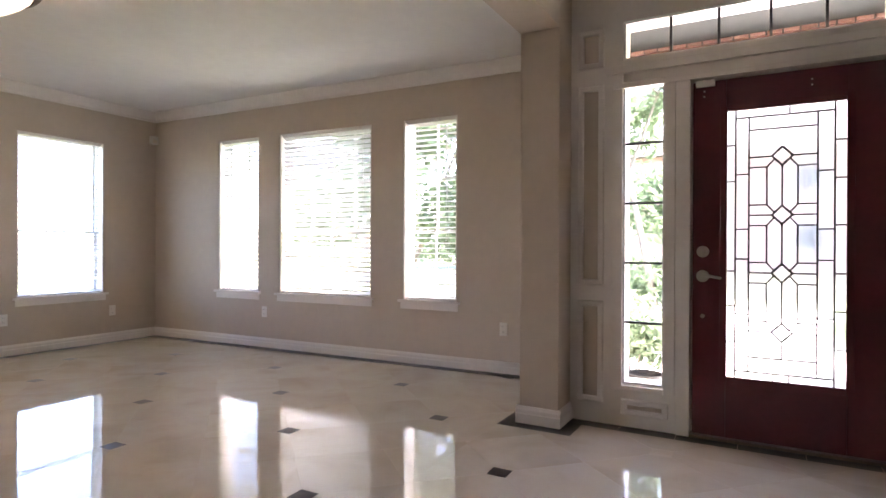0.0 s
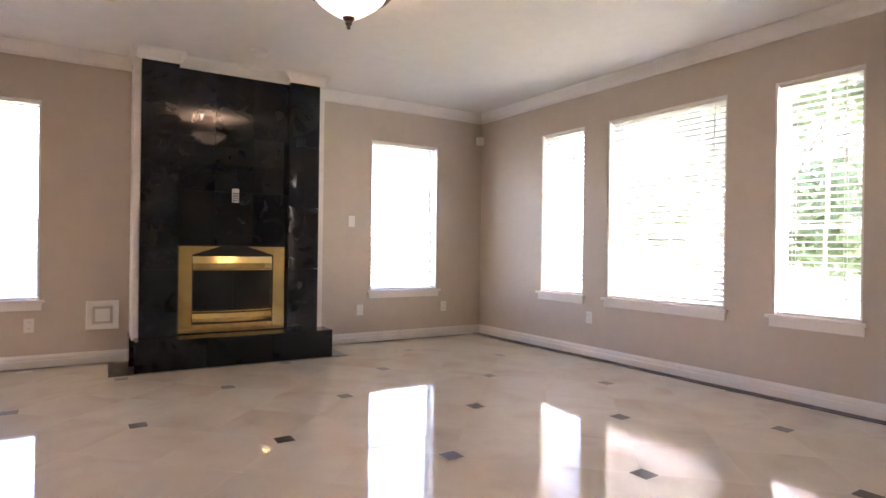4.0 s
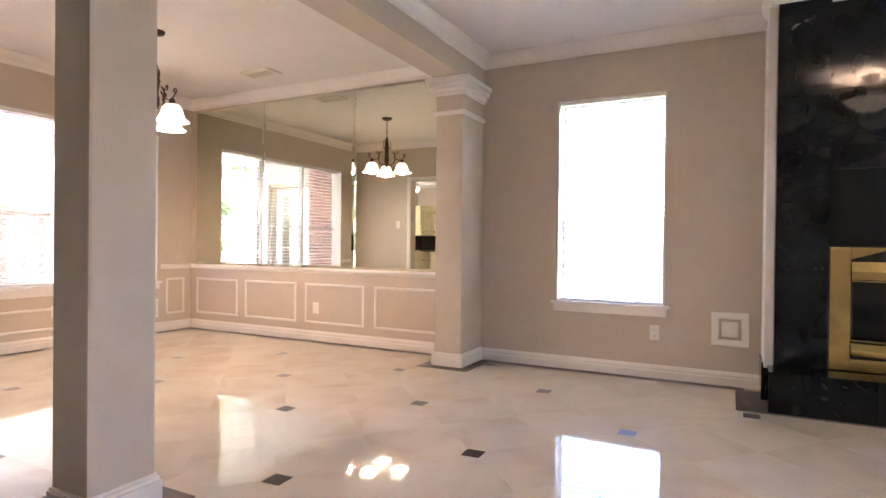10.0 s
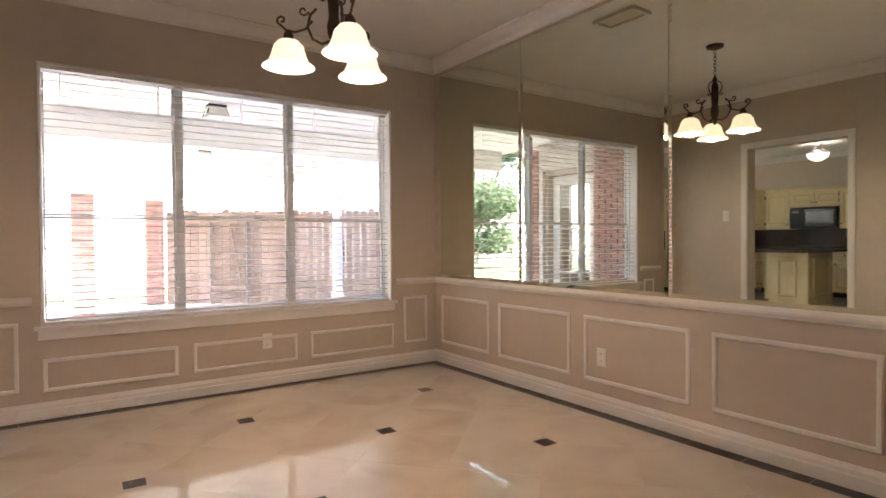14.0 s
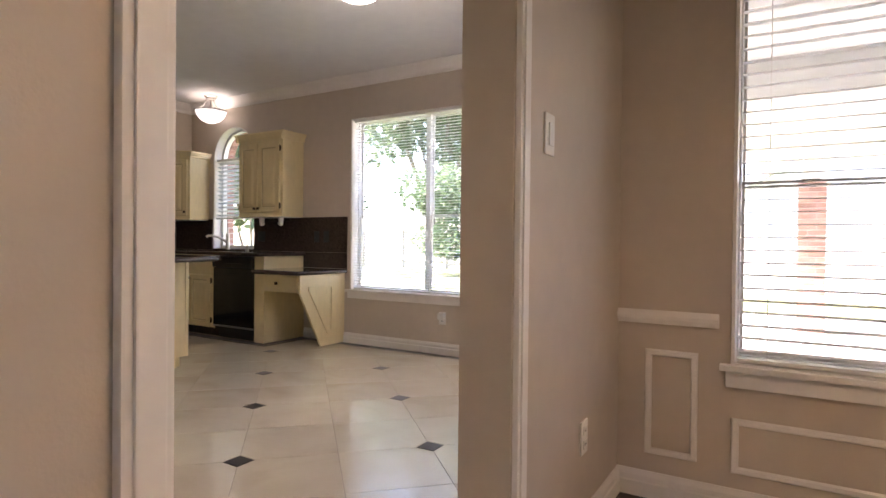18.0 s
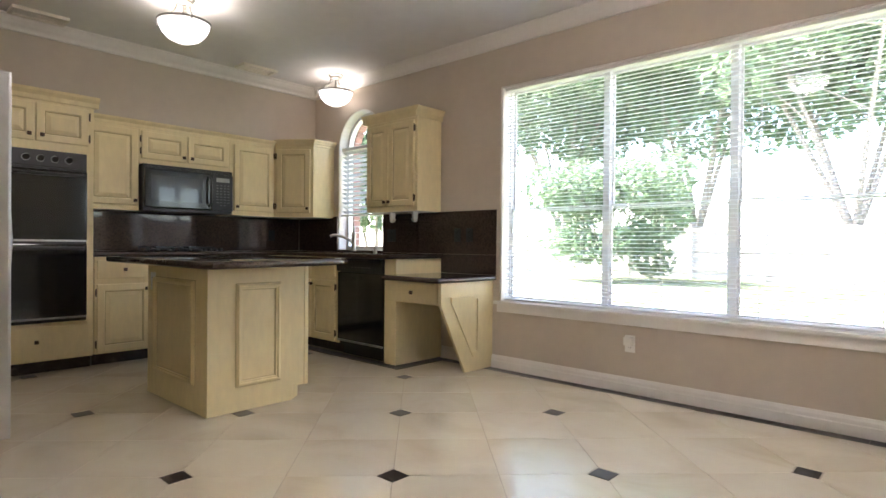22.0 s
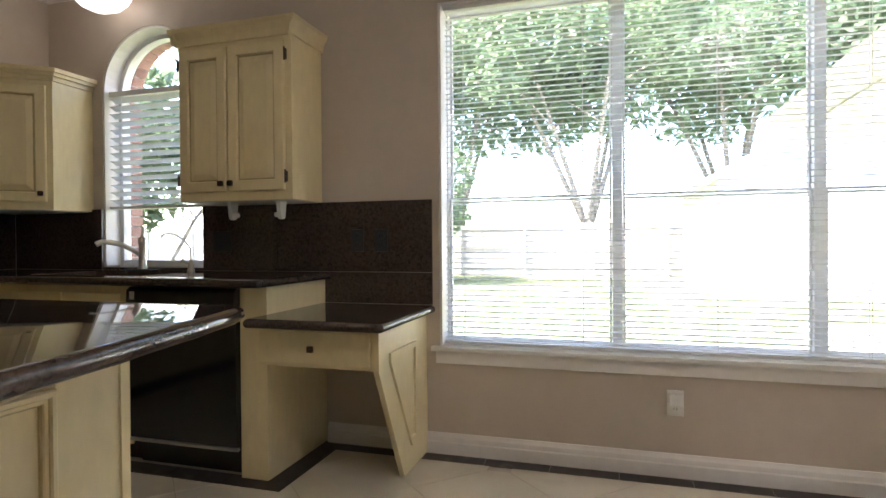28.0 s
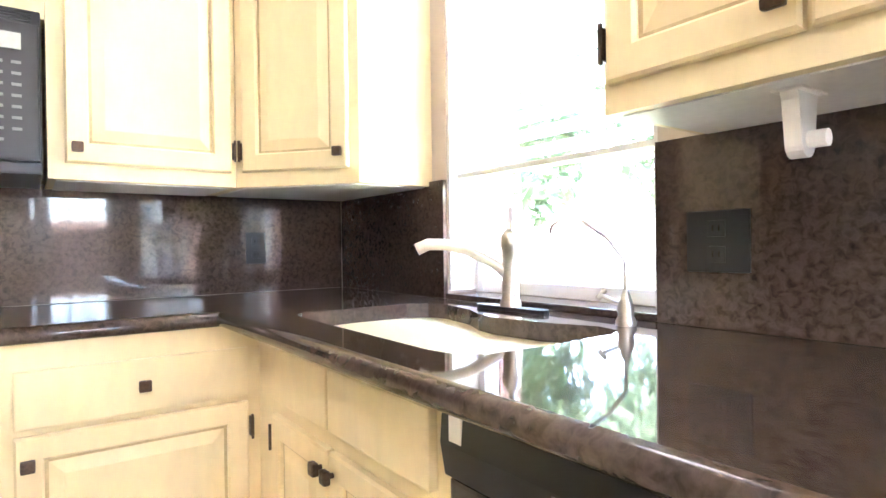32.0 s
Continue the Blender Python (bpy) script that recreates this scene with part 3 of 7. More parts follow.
def window(name, W, u0, u1, z0, z1, mullions=(), rail=None, grid=(1, 1), label="", sill=True, back=0.13):
    ob = new(name)
    ob.location = wat(W, (u0 + u1) / 2, back, z0)
    tagged(ob, label, kind="structure")
    bm = bmesh.new()
    e = 0.002
    wbox(bm, W, u0 + e, u0 + 0.014, 0.004, back - 0.02, z0 + e, z1 - e)
    wbox(bm, W, u1 - 0.014, u1 - e, 0.004, back - 0.02, z0 + e, z1 - e)
    wbox(bm, W, u0 + 0.014, u1 - 0.014, 0.004, back - 0.02, z1 - 0.014, z1 - e)
    part("jamb_liner", bm, TRIM, ob)
    bm = bmesh.new()
    f = 0.02
    wbox(bm, W, u0 + e, u0 + f, back - 0.02, back + 0.05, z0 + e, z1 - e, 0.004)
    wbox(bm, W, u1 - f, u1 - e, back - 0.02, back + 0.05, z0 + e, z1 - e, 0.004)
    wbox(bm, W, u0 + f, u1 - f, back - 0.02, back + 0.05, z1 - f, z1 - e, 0.004)
    wbox(bm, W, u0 + f, u1 - f, back - 0.02, back + 0.05, z0 + e, z0 + f, 0.004)
    part("window_frame", bm, FRAME, ob)
    edges = [u0 + f] + [m + s * 0.024 for m in mullions for s in (-1, 1)] + [u1 - f]
    edges.sort()
    for m in mullions:
        bm = bmesh.new()
        wbox(bm, W, m - 0.024, m + 0.024, back - 0.018, back + 0.048, z0 + f, z1 - f, 0.004)
        part("mullion", bm, FRAME, ob)
    rail = rail or (z0 + z1) / 2
    for a, b in zip(edges[::2], edges[1::2]):
        for lo, hi, d in ((z0 + f, rail + 0.015, back), (rail - 0.015, z1 - f, back + 0.026)):
            bm = bmesh.new()
            s = 0.013
            wbox(bm, W, a + e, a + s, d, d + 0.022, lo + e, hi - e, 0.003)
            wbox(bm, W, b - s, b - e, d, d + 0.022, lo + e, hi - e, 0.003)
            wbox(bm, W, a + s, b - s, d, d + 0.022, lo + e, lo + s, 0.003)
            wbox(bm, W, a + s, b - s, d, d + 0.022, hi - s, hi - e, 0.003)
            sash = part("sash", bm, FRAME, ob)
            nu, nz = grid
            for i in range(nu):
                for k in range(nz):
                    pu0, pu1 = a + s + (b - a - 2 * s) * i / nu, a + s + (b - a - 2 * s) * (i + 1) / nu
                    pz0, pz1 = lo + s + (hi - lo - 2 * s) * k / nz, lo + s + (hi - lo - 2 * s) * (k + 1) / nz
                    bm = bmesh.new()
                    wbox(bm, W, pu0 + (0.009 if i else 0), pu1 - (0.009 if i < nu - 1 else 0), d + 0.009, d + 0.013, pz0 + (0.009 if k else 0), pz1 - (0.009 if k < nz - 1 else 0))
                    part("pane", bm, GLASS, sash).visible_shadow = False
                    if i:
                        bm = bmesh.new()
                        wbox(bm, W, pu0 - 0.009, pu0 + 0.009, d + 0.003, d + 0.019, pz0, pz1)
                        part("muntin", bm, FRAME, sash)
                    if k and not i:
                        bm = bmesh.new()
                        wbox(bm, W, a + s, b - s, d + 0.002, d + 0.02, pz0 - 0.009, pz0 + 0.009)
                        part("muntin", bm, FRAME, sash)
        # latch on the meeting rail
        bm = bmesh.new()
        for q in (0.3, 0.7):
            c = a + (b - a) * q
            wbox(bm, W, c - 0.03, c + 0.03, back - 0.016, back - 0.001, rail + 0.0, rail + 0.014, 0.003)
        part("sash_lock", bm, NICKEL, ob)
    if sill:
        bm = bmesh.new()
        wbox(bm, W, u0 - 0.035, u1 + 0.035, -0.04, -0.001, z0 - 0.022, z0 + 0.002, 0.005)
        wbox(bm, W, u0 + e, u1 - e, -0.001, back - 0.02, z0 + 0.001, z0 + 0.003)
        wbox(bm, W, u0 - 0.015, u1 + 0.015, -0.018, -0.001, z0 - 0.085, z0 - 0.022, 0.004)
        part("window_sill", bm, TRIM, ob, "white painted sill with apron")
    return ob


def blind(W, u0, u1, z0, z1, pitch=0.048, tilt=20, depth=0.05, label="white horizontal blind, lowered with open slats", d=0.05, wand=True, wide=0.05):
    ob = thing("window_blind", *wat(W, (u0 + u1) / 2, d, z0), label, "blind", "window blinds")
    u0, u1 = u0 + 0.02, u1 - 0.02
    bm = bmesh.new()
    wbox(bm, W, u0, u1, d - 0.022, d + 0.022, z1 - 0.034, z1 - 0.003, 0.003)
    part("headrail", bm, WHITEPLASTIC, ob)
    bm = bmesh.new()
    wbox(bm, W, u0, u1, d - wide / 2, d + wide / 2, z0 + 0.006, z0 + 0.022, 0.004)
    part("bottom_rail", bm, WHITEPLASTIC, ob)
    # one slat, shared by all
    bm = bmesh.new()
    n = 5
    top, low = [], []
    for k in range(n):
        s = -wide / 2 + wide * k / (n - 1)
        h = 0.0025 * (1 - (2 * s / wide) ** 2)
        c, q = math.cos(radians(tilt)), math.sin(radians(tilt))
        top.append((s * c - h * q, s * q + h * c + 0.0008))
        low.append((s * c - h * q, s * q + h * c - 0.0008))
    loop = top + low[::-1]
    axis, face, way = W
    half = (u1 - u0) / 2 - 0.004
    prism(bm, [(way * o, z) for o, z in loop], "x" if axis == "x" else "y", -half, half)
    me = mesh_of(bm, "slat", SLAT)
    z, k = z0 + 0.022 + pitch * 0.6, 0
    while z < z1 - 0.034 - pitch * 0.3:
        sl = new("slat", me)
        sl.parent = ob
        sl.location = (0, 0, z - z0 + 0.0008 * math.sin(k * 2.4))
        sl.rotation_euler = (0, 0.0008 * math.sin(k * 1.7), 0) if axis == "x" else (0.0008 * math.sin(k * 1.7), 0, 0)
        z, k = z + pitch, k + 1
    count = max(2, round((u1 - u0) / 0.6) + 1)
    for i in range(count):
        u = u0 + 0.10 + (u1 - u0 - 0.2) * i / (count - 1)
        bm = bmesh.new()
        for dd in (-wide / 2 - 0.001, wide / 2 + 0.001):
            wbox(bm, W, u - 0.001, u + 0.001, d + dd - 0.0008, d + dd + 0.0008, z0 + 0.02, z1 - 0.05)
        part("ladder_cord", bm, CORD, ob)
    if wand:
        bm = bmesh.new()
        tube(bm, [wat(W, u1 - 0.09, d - 0.034, z1 - 0.06), wat(W, u1 - 0.088, d - 0.036, z1 - 0.75)], 0.004, 6)
        part("tilt_wand", bm, WHITEPLASTIC, ob)
    return ob


WEST, FRONT, DINING, KWIN = ("y", XW, -1), ("x", YF, 1), ("x", YDIN, -1), ("x", YK, -1)
for i, (a, b) in enumerate(FW):
    slant(window(f"window_{i + 1}", FRONT, a, b, *FZ, grid=((2, 2), (4, 2), (2, 2))[i], rail=1.24, label="white-framed sash window with muntins onto the front garden"))
    slant(blind(FRONT, a, b, *FZ, tilt=(-10, -34, -8)[i]))
for i, (a, b) in enumerate(LW):
    window(f"window_{i + 4}", WEST, a, b, *LZ, rail=1.24, label="white-framed sash window beside the fireplace")
    blind(WEST, a, b, *LZ, tilt=(6, 8)[i])
window("window_6", DINING, *DWX, *DWZ, mullions=(-4.885, -4.07), rail=1.27, label="wide white three-part sash window onto the patio")
blind(DINING, *DWX, *DWZ, tilt=4, wand=False, label="wide white horizontal blind, lowered with slats open flat")
window("window_7", KWIN, *KWX, *KWZ, mullions=(-1.34, -0.49), rail=1.285, label="wide white three-part sash window onto the back garden")
blind(KWIN, *KWX, *KWZ, pitch=0.027, tilt=3, wide=0.026, wand=False, label="wide white mini blind, lowered with slats open flat")

# arched sink window
ob = new("window_8")
ob.location = (cx, YK - 0.13, SWZ[0])
tagged(ob, "white arched window over the kitchen sink", kind="structure")
bm = bmesh.new()
for s in (-1, 1):
    box(bm, cx + s * rad - s * 0.002, cx + s * rad - s * 0.04, YK - 0.11, YK - 0.17, SWZ[0] + 0.002, SWZ[1], 0.004)
box(bm, SWX[0] + 0.04, SWX[1] - 0.04, YK - 0.11, YK - 0.17, SWZ[0] + 0.002, SWZ[0] + 0.04, 0.004)
box(bm, SWX[0] + 0.04, SWX[1] - 0.04, YK - 0.11, YK - 0.17, SWZ[1] - 0.02, SWZ[1] + 0.02, 0.004)
outer = [(cx + (rad - 0.002) * math.cos(math.pi * k / 24), SWZ[1] + (rad - 0.002) * math.sin(math.pi * k / 24)) for k in range(25)]
inner = [(cx + (rad - 0.04) * math.cos(math.pi * k / 24), SWZ[1] + (rad - 0.04) * math.sin(math.pi * k / 24)) for k in range(25)]
for k in range(24):
    prism(bm, [outer[k], outer[k + 1], inner[k + 1], inner[k]], "y", YK - 0.11, YK - 0.17)
part("window_frame", bm, FRAME, ob)
bm = boxes((SWX[0] + 0.04, SWX[1] - 0.04, YK - 0.14, YK - 0.144, SWZ[0] + 0.04, SWZ[1] - 0.02))
part("pane", bm, GLASS, ob).visible_shadow = False
bm = bmesh.new()
prism(bm, inner, "y", YK - 0.14, YK - 0.144)
part("pane", bm, GLASS, ob).visible_shadow = False
bm = bmesh.new()
tri = [(cx + (rad + w) * math.cos(math.pi * k / 24), SWZ[1] + (rad + w) * math.sin(math.pi * k / 24)) for w in (-0.012, -0.0005) for k in range(25)]
for k in range(24):
    prism(bm, [tri[k], tri[k + 1], tri[26 + k], tri[25 + k]], "y", YK - 0.004, YK - 0.11)
box(bm, SWX[0] + 0.0005, SWX[0] + 0.012, YK - 0.004, YK - 0.11, SWZ[0] + 0.01, SWZ[1])
box(bm, SWX[1] - 0.0005, SWX[1] - 0.012, YK - 0.004, YK - 0.11, SWZ[0] + 0.01, SWZ[1])
part("jamb_liner", bm, TRIM, ob)
blind(KWIN, *SWX, 1.28, SWZ[1] + 0.01, tilt=-24, wand=False, label="short white horizontal blind drawn half way over the sink")


# floor-to-head casings
def casing(name, W, u0, u1, z1, wide, label, out=0.018):
    bm = bmesh.new()
    for a, b in ((u0 - wide, u0), (u1, u1 + wide)):
        wbox(bm, W, a, b, -out, -0.001, 0.001, z1, 0.004)
        wbox(bm, W, a + wide * 0.2, b - wide * 0.2, -out - 0.006, -out, 0.001, z1, 0.003)
    wbox(bm, W, u0 - wide, u1 + wide, -out, -0.001, z1, z1 + wide, 0.004)
    wbox(bm, W, u0 - wide * 0.8, u1 + wide * 0.8, -out - 0.006, -out, z1 + wide * 0.2, z1 + wide * 0.8, 0.003)
    return setting(name, bm, TRIM, label)


casing("doorway_trim", ("y", XP0, 1), DOORWAY[0], DOORWAY[1], DOORWAY[2], 0.06, "cream-painted moulded casing round the doorway")
setting("doorway_jamb", boxes((XP0 + 0.001, XP1 - 0.001, DOORWAY[0] - 0.0, DOORWAY[0] + 0.004, 0.001, DOORWAY[2]), (XP0 + 0.001, XP1 - 0.001, DOORWAY[1] - 0.004, DOORWAY[1], 0.001, DOORWAY[2])), PAINT)
casing("garden_door_trim", ("y", XP1, -1), KDOOR[0], KDOOR[1], KDOOR[2], 0.06, "white moulded casing round the garden door")

# garden door with fifteen panes
ob = new("door_2")
GD = ("y", XP1, -1)
ob.location = wat(GD, (KDOOR[0] + KDOOR[1]) / 2, 0.05, 0)
tagged(ob, "white half-worn glazed garden door with fifteen panes, closed", kind="structure")
g0, g1 = KDOOR[0] + 0.012, KDOOR[1] - 0.012
q0, q1, qz0, qz1 = g0 + 0.135, g1 - 0.15, 0.29, 1.90
bm = bmesh.new()
wbox(bm, GD, g0, q0, 0.02, 0.06, 0.02, 2.04, 0.003)
wbox(bm, GD, q1, g1, 0.02, 0.06, 0.02, 2.04, 0.003)
wbox(bm, GD, q0, q1, 0.02, 0.06, 0.02, qz0, 0.002)
wbox(bm, GD, q0, q1, 0.02, 0.06, qz1, 2.04, 0.002)
part("leaf", bm, FRAME, ob)
bm = bmesh.new()
for a, b, c, e in ((q0 - 0.022, q0 + 0.008, qz0 - 0.022, qz1 + 0.022), (q1 - 0.008, q1 + 0.022, qz0 - 0.022, qz1 + 0.022)):
    wbox(bm, GD, a, b, 0.010, 0.02, c, e, 0.003)
wbox(bm, GD, q0 + 0.008, q1 - 0.008, 0.010, 0.02, qz0 - 0.022, qz0 + 0.008, 0.003)
wbox(bm, GD, q0 + 0.008, q1 - 0.008, 0.010, 0.02, qz1 - 0.008, qz1 + 0.022, 0.003)
part("glazing_bead", bm, FRAME, ob)
for i in range(3):
    for k in range(5):
        bm = bmesh.new()
        wbox(bm, GD, q0 + (q1 - q0) * i / 3 + 0.008, q0 + (q1 - q0) * (i + 1) / 3 - 0.008, 0.038, 0.042, qz0 + (qz1 - qz0) * k / 5 + 0.008, qz0 + (qz1 - qz0) * (k + 1) / 5 - 0.008)
        part("pane", bm, GLASS, ob).visible_shadow = False
for i in (1, 2):
    bm = bmesh.new()
    wbox(bm, GD, q0 + (q1 - q0) * i / 3 - 0.01, q0 + (q1 - q0) * i / 3 + 0.01, 0.018, 0.055, qz0, qz1, 0.003)
    part("muntin", bm, FRAME, ob)
for k in range(1, 5):
    bm = bmesh.new()
    wbox(bm, GD, q0, q1, 0.020, 0.053, qz0 + (qz1 - qz0) * k / 5 - 0.01, qz0 + (qz1 - qz0) * k / 5 + 0.01, 0.003)
    part("muntin", bm, FRAME, ob)


def rose(bm, W, u, z, d0, d1, r, steps=20):
    """A round plate standing off a wall."""
    p = [(u + r * math.cos(2 * math.pi * k / steps), z + r * math.sin(2 * math.pi * k / steps)) for k in range(steps)]
    axis, face, way = W
    prism(bm, p, "y" if axis == "x" else "x", face + way * d0, face + way * d1)
    return bm


hu = g1 - 0.065
bm = rose(bmesh.new(), GD, hu, 0.875, 0.005, 0.02, 0.034)
rose(bm, GD, hu, 0.875, -0.035, 0.005, 0.012)
tube(bm, [wat(GD, hu, -0.035, 0.875), wat(GD, hu - 0.04, -0.042, 0.877), wat(GD, hu - 0.11, -0.04, 0.868)], 0.010, 8, 0.7)
part("door_handle", bm, NICKEL, ob, "brushed nickel lever", True)
bm = rose(bmesh.new(), GD, hu, 1.085, 0.008, 0.02, 0.033)
rose(bm, GD, hu, 1.085, -0.006, 0.008, 0.024)
wbox(bm, GD, hu - 0.006, hu + 0.006, -0.022, -0.006, 1.065, 1.105, 0.003)
part("deadbolt", bm, NICKEL, ob, "brushed nickel deadbolt", True)
bm = rose(bmesh.new(), GD, hu, 0.57, 0.0, 0.02, 0.015)
part("lock_button", bm, NICKEL, ob)
bm = bmesh.new()
wbox(bm, GD, hu - 0.02, hu + 0.02, 0.002, 0.02, 0.36, 0.42, 0.01)
part("door_stop", bm, WHITEPLASTIC, ob)
bm = bmesh.new()
wbox(bm, GD, hu - 0.01, hu + 0.025, -0.01, 0.02, 1.95, 2.0, 0.005)
part("alarm_contact", bm, ALMOND, ob)
for hz in (0.25, 1.0, 1.75):
    bm = bmesh.new()
    wbox(bm, GD, g0 - 0.012, g0 + 0.006, 0.012, 0.02, hz, hz + 0.09, 0.002)
    part("hinge", bm, ALMOND, ob)
setting("garden_door_threshold", boxes((XP0 + 0.02, XP1 + 0.015, KDOOR[0], KDOOR[1], 0.001, 0.018), bevel=0.004), ALUM, "metal threshold")

# front door with leaded glass
EN = ("x", YD, 1)
d0, d1 = -0.085, 0.85
ob = new("door_1")
ob.location = ((d0 + d1) / 2, YD + 0.05, 0)
tagged(ob, "closed maroon front door with a tall leaded glass panel", kind="structure")
s0, s1 = d0 + 0.012, d1 - 0.012
p0, p1, pz0, pz1 = 0.10, 0.665, 0.36, 1.865
bm = bmesh.new()
wbox(bm, EN, s0, p0, 0.012, 0.056, 0.02, 2.045, 0.004)
wbox(bm, EN, p1, s1, 0.012, 0.056, 0.02, 2.045, 0.004)
wbox(bm, EN, p0, p1, 0.012, 0.056, 0.02, pz0, 0.002)
wbox(bm, EN, p0, p1, 0.012, 0.056, pz1, 2.045, 0.002)
part("leaf", bm, MAROON, ob)
bm = bmesh.new()
for a, b, c, e in ((p0 - 0.03, p0 + 0.006, pz0 - 0.03, pz1 + 0.03), (p1 - 0.006, p1 + 0.03, pz0 - 0.03, pz1 + 0.03), (p0 + 0.006, p1 - 0.006, pz0 - 0.03, pz0 + 0.006), (p0 + 0.006, p1 - 0.006, pz1 - 0.006, pz1 + 0.03)):
    wbox(bm, EN, a, b, 0.004, 0.012, c, e, 0.003)
part("glazing_bead", bm, MAROON, ob)
bm = bmesh.new()
wbox(bm, EN, p0, p1, 0.032, 0.036, pz0, pz1)
part("glass_panel", bm, LEADGLASS, ob, "clear bevelled and textured glass").visible_shadow = False


def came(a, b, wide=0.006):
    """A strip of lead between two places of the panel, given in parts of its width and of its height from the top."""
    (ua, va), (ub, vb) = [(p0 + (p1 - p0) * u, pz1 - (pz1 - pz0) * v) for u, v in (a, b)]
    w = Vector((ub - ua, vb - va)).normalized().orthogonal() * wide * 0.8
    prism(LEAD, [(ua + w.x, va + w.y), (ub + w.x, vb + w.y), (ub - w.x, vb - w.y), (ua - w.x, va - w.y)], "y", YD + 0.028, YD + 0.040)


LEAD = bmesh.new()
for u, v0, v1 in ((0.083, 0.0, 1.0), (0.20, 0.03, 0.975), (0.77, 0.03, 0.975), (0.904, 0.0, 1.0)):
    came((u, v0), (u, v1))
came((0.083, 0.03), (0.904, 0.03))
came((0.20, 0.078), (0.77, 0.078))
came((0.20, 0.918), (0.77, 0.918))
came((0.083, 0.973), (0.904, 0.973))
MIDU = 0.483
stops = (0.179, 0.393, 0.605, 0.821)
for v in stops:
    for a, b in ((-1, 0), (0, -1), (1, 0), (0, 1)):
        came((MIDU + 0.088 * a, v + 0.034 * b), (MIDU + 0.088 * -b, v + 0.034 * a), 0.007)
    came((0.20, v), (MIDU - 0.088, v), 0.0055)
    came((MIDU + 0.088, v), (0.77, v), 0.0055)
for v, w in zip(stops, stops[1:]):
    came((MIDU, v + 0.034), (MIDU, w - 0.034), 0.0055)
    for s, side in ((-1, 0.20), (1, 0.77)):
        out = MIDU + s * 0.129
        came((out, v + 0.038), (out, w - 0.038), 0.0055)
        for at, way in ((v, 1), (w, -1)):
            came((side, at + way * 0.038), (out, at + way * 0.038), 0.0055)
            came((out, at + way * 0.038), (MIDU + s * 0.07, at + way * 0.012), 0.0055)
came((MIDU, 0.855), (MIDU, 0.918), 0.0055)
for ua, ub, vs in ((0.0, 0.083, (0.13, 0.265, 0.60, 0.73, 0.865)), (0.904, 1.0, (0.135, 0.267, 0.432, 0.602, 0.735, 0.869)), (0.083, 0.20, (0.24, 0.444, 0.555, 0.76)), (0.77, 0.904, (0.24, 0.446, 0.556, 0.762))):
    for v in vs:
        came((ua, v), (ub, v), 0.0055)
came((0.543, 0.0), (0.543, 0.03), 0.0055)
for u in (0.412, 0.543):
    came((u, 0.973), (u, 1.0), 0.0055)
part("lead_cames", LEAD, CAME, ob, "dark lead strips in a geometric pattern")
for v in stops:
    c = Vector((p0 + (p1 - p0) * MIDU, YD + 0.030, pz1 - (pz1 - pz0) * v))
    bm = bmesh.new()
    tip = bm.verts.new(c + Vector((0, -0.008, 0)))
    ring = [bm.verts.new(c + Vector(o)) for o in ((0.044, 0.002, 0), (0, 0.002, 0.047), (-0.044, 0.002, 0), (0, 0.002, -0.047))]
    for k in range(4):
        bm.faces.new((tip, ring[k], ring[(k + 1) % 4]))
    bm.faces.new(ring[::-1])
    part("jewel", bm, GLASS, ob, "bevelled glass diamond").visible_shadow = False
hx = s0 + 0.055
bm = rose(bmesh.new(), EN, hx, 0.93, 0.0, 0.012, 0.034)
rose(bm, EN, hx, 0.93, -0.04, 0.0, 0.012)
tube(bm, [(hx, YD - 0.04, 0.93), (hx + 0.04, YD - 0.048, 0.932), (hx + 0.10, YD - 0.045, 0.922)], 0.010, 8, 0.7)
part("door_handle", bm, NICKEL, ob, "brushed nickel lever", True)
bm = rose(bmesh.new(), EN, hx, 1.07, 0.0, 0.012, 0.033)
rose(bm, EN, hx, 1.07, -0.012, 0.0, 0.022)
wbox(bm, EN, hx - 0.005, hx + 0.005, -0.028, -0.012, 1.052, 1.088, 0.003)
part("deadbolt", bm, NICKEL, ob, "brushed nickel deadbolt", True)
bm = rose(bmesh.new(), EN, hx, 0.70, 0.002, 0.012, 0.012)
part("lock_button", bm, NICKEL, ob)
bm = bmesh.new()
wbox(bm, EN, s0 + 0.015, s0 + 0.115, -0.012, 0.01, 2.012, 2.05, 0.004)
part("alarm_contact", bm, WHITEPLASTIC, ob)
bm = boxes(*[(s0 + 0.055 + k, s0 + 0.063 + k, YD + 0.008, YD + 0.012, z, z + 0.008) for z in (1.955, 1.985) for k in (0.0, 0.52)])
part("screw", bm, WHITEPLASTIC, ob)
setting("front_door_threshold", boxes((d0, d1, YD - 0.02, YD + 0.15, 0.001, 0.018), bevel=0.004), ALUM, "metal threshold")

setting("front_door_stop", boxes((d0, s0 + 0.01, YD + 0.0575, YD + 0.09, 0.019, 2.06), (s1 - 0.01, d1, YD + 0.0575, YD + 0.09, 0.019, 2.06), (s0 + 0.0101, s1 - 0.0101, YD + 0.0575, YD + 0.09, 2.033, 2.06)), TRIM, "white stop round the front door")

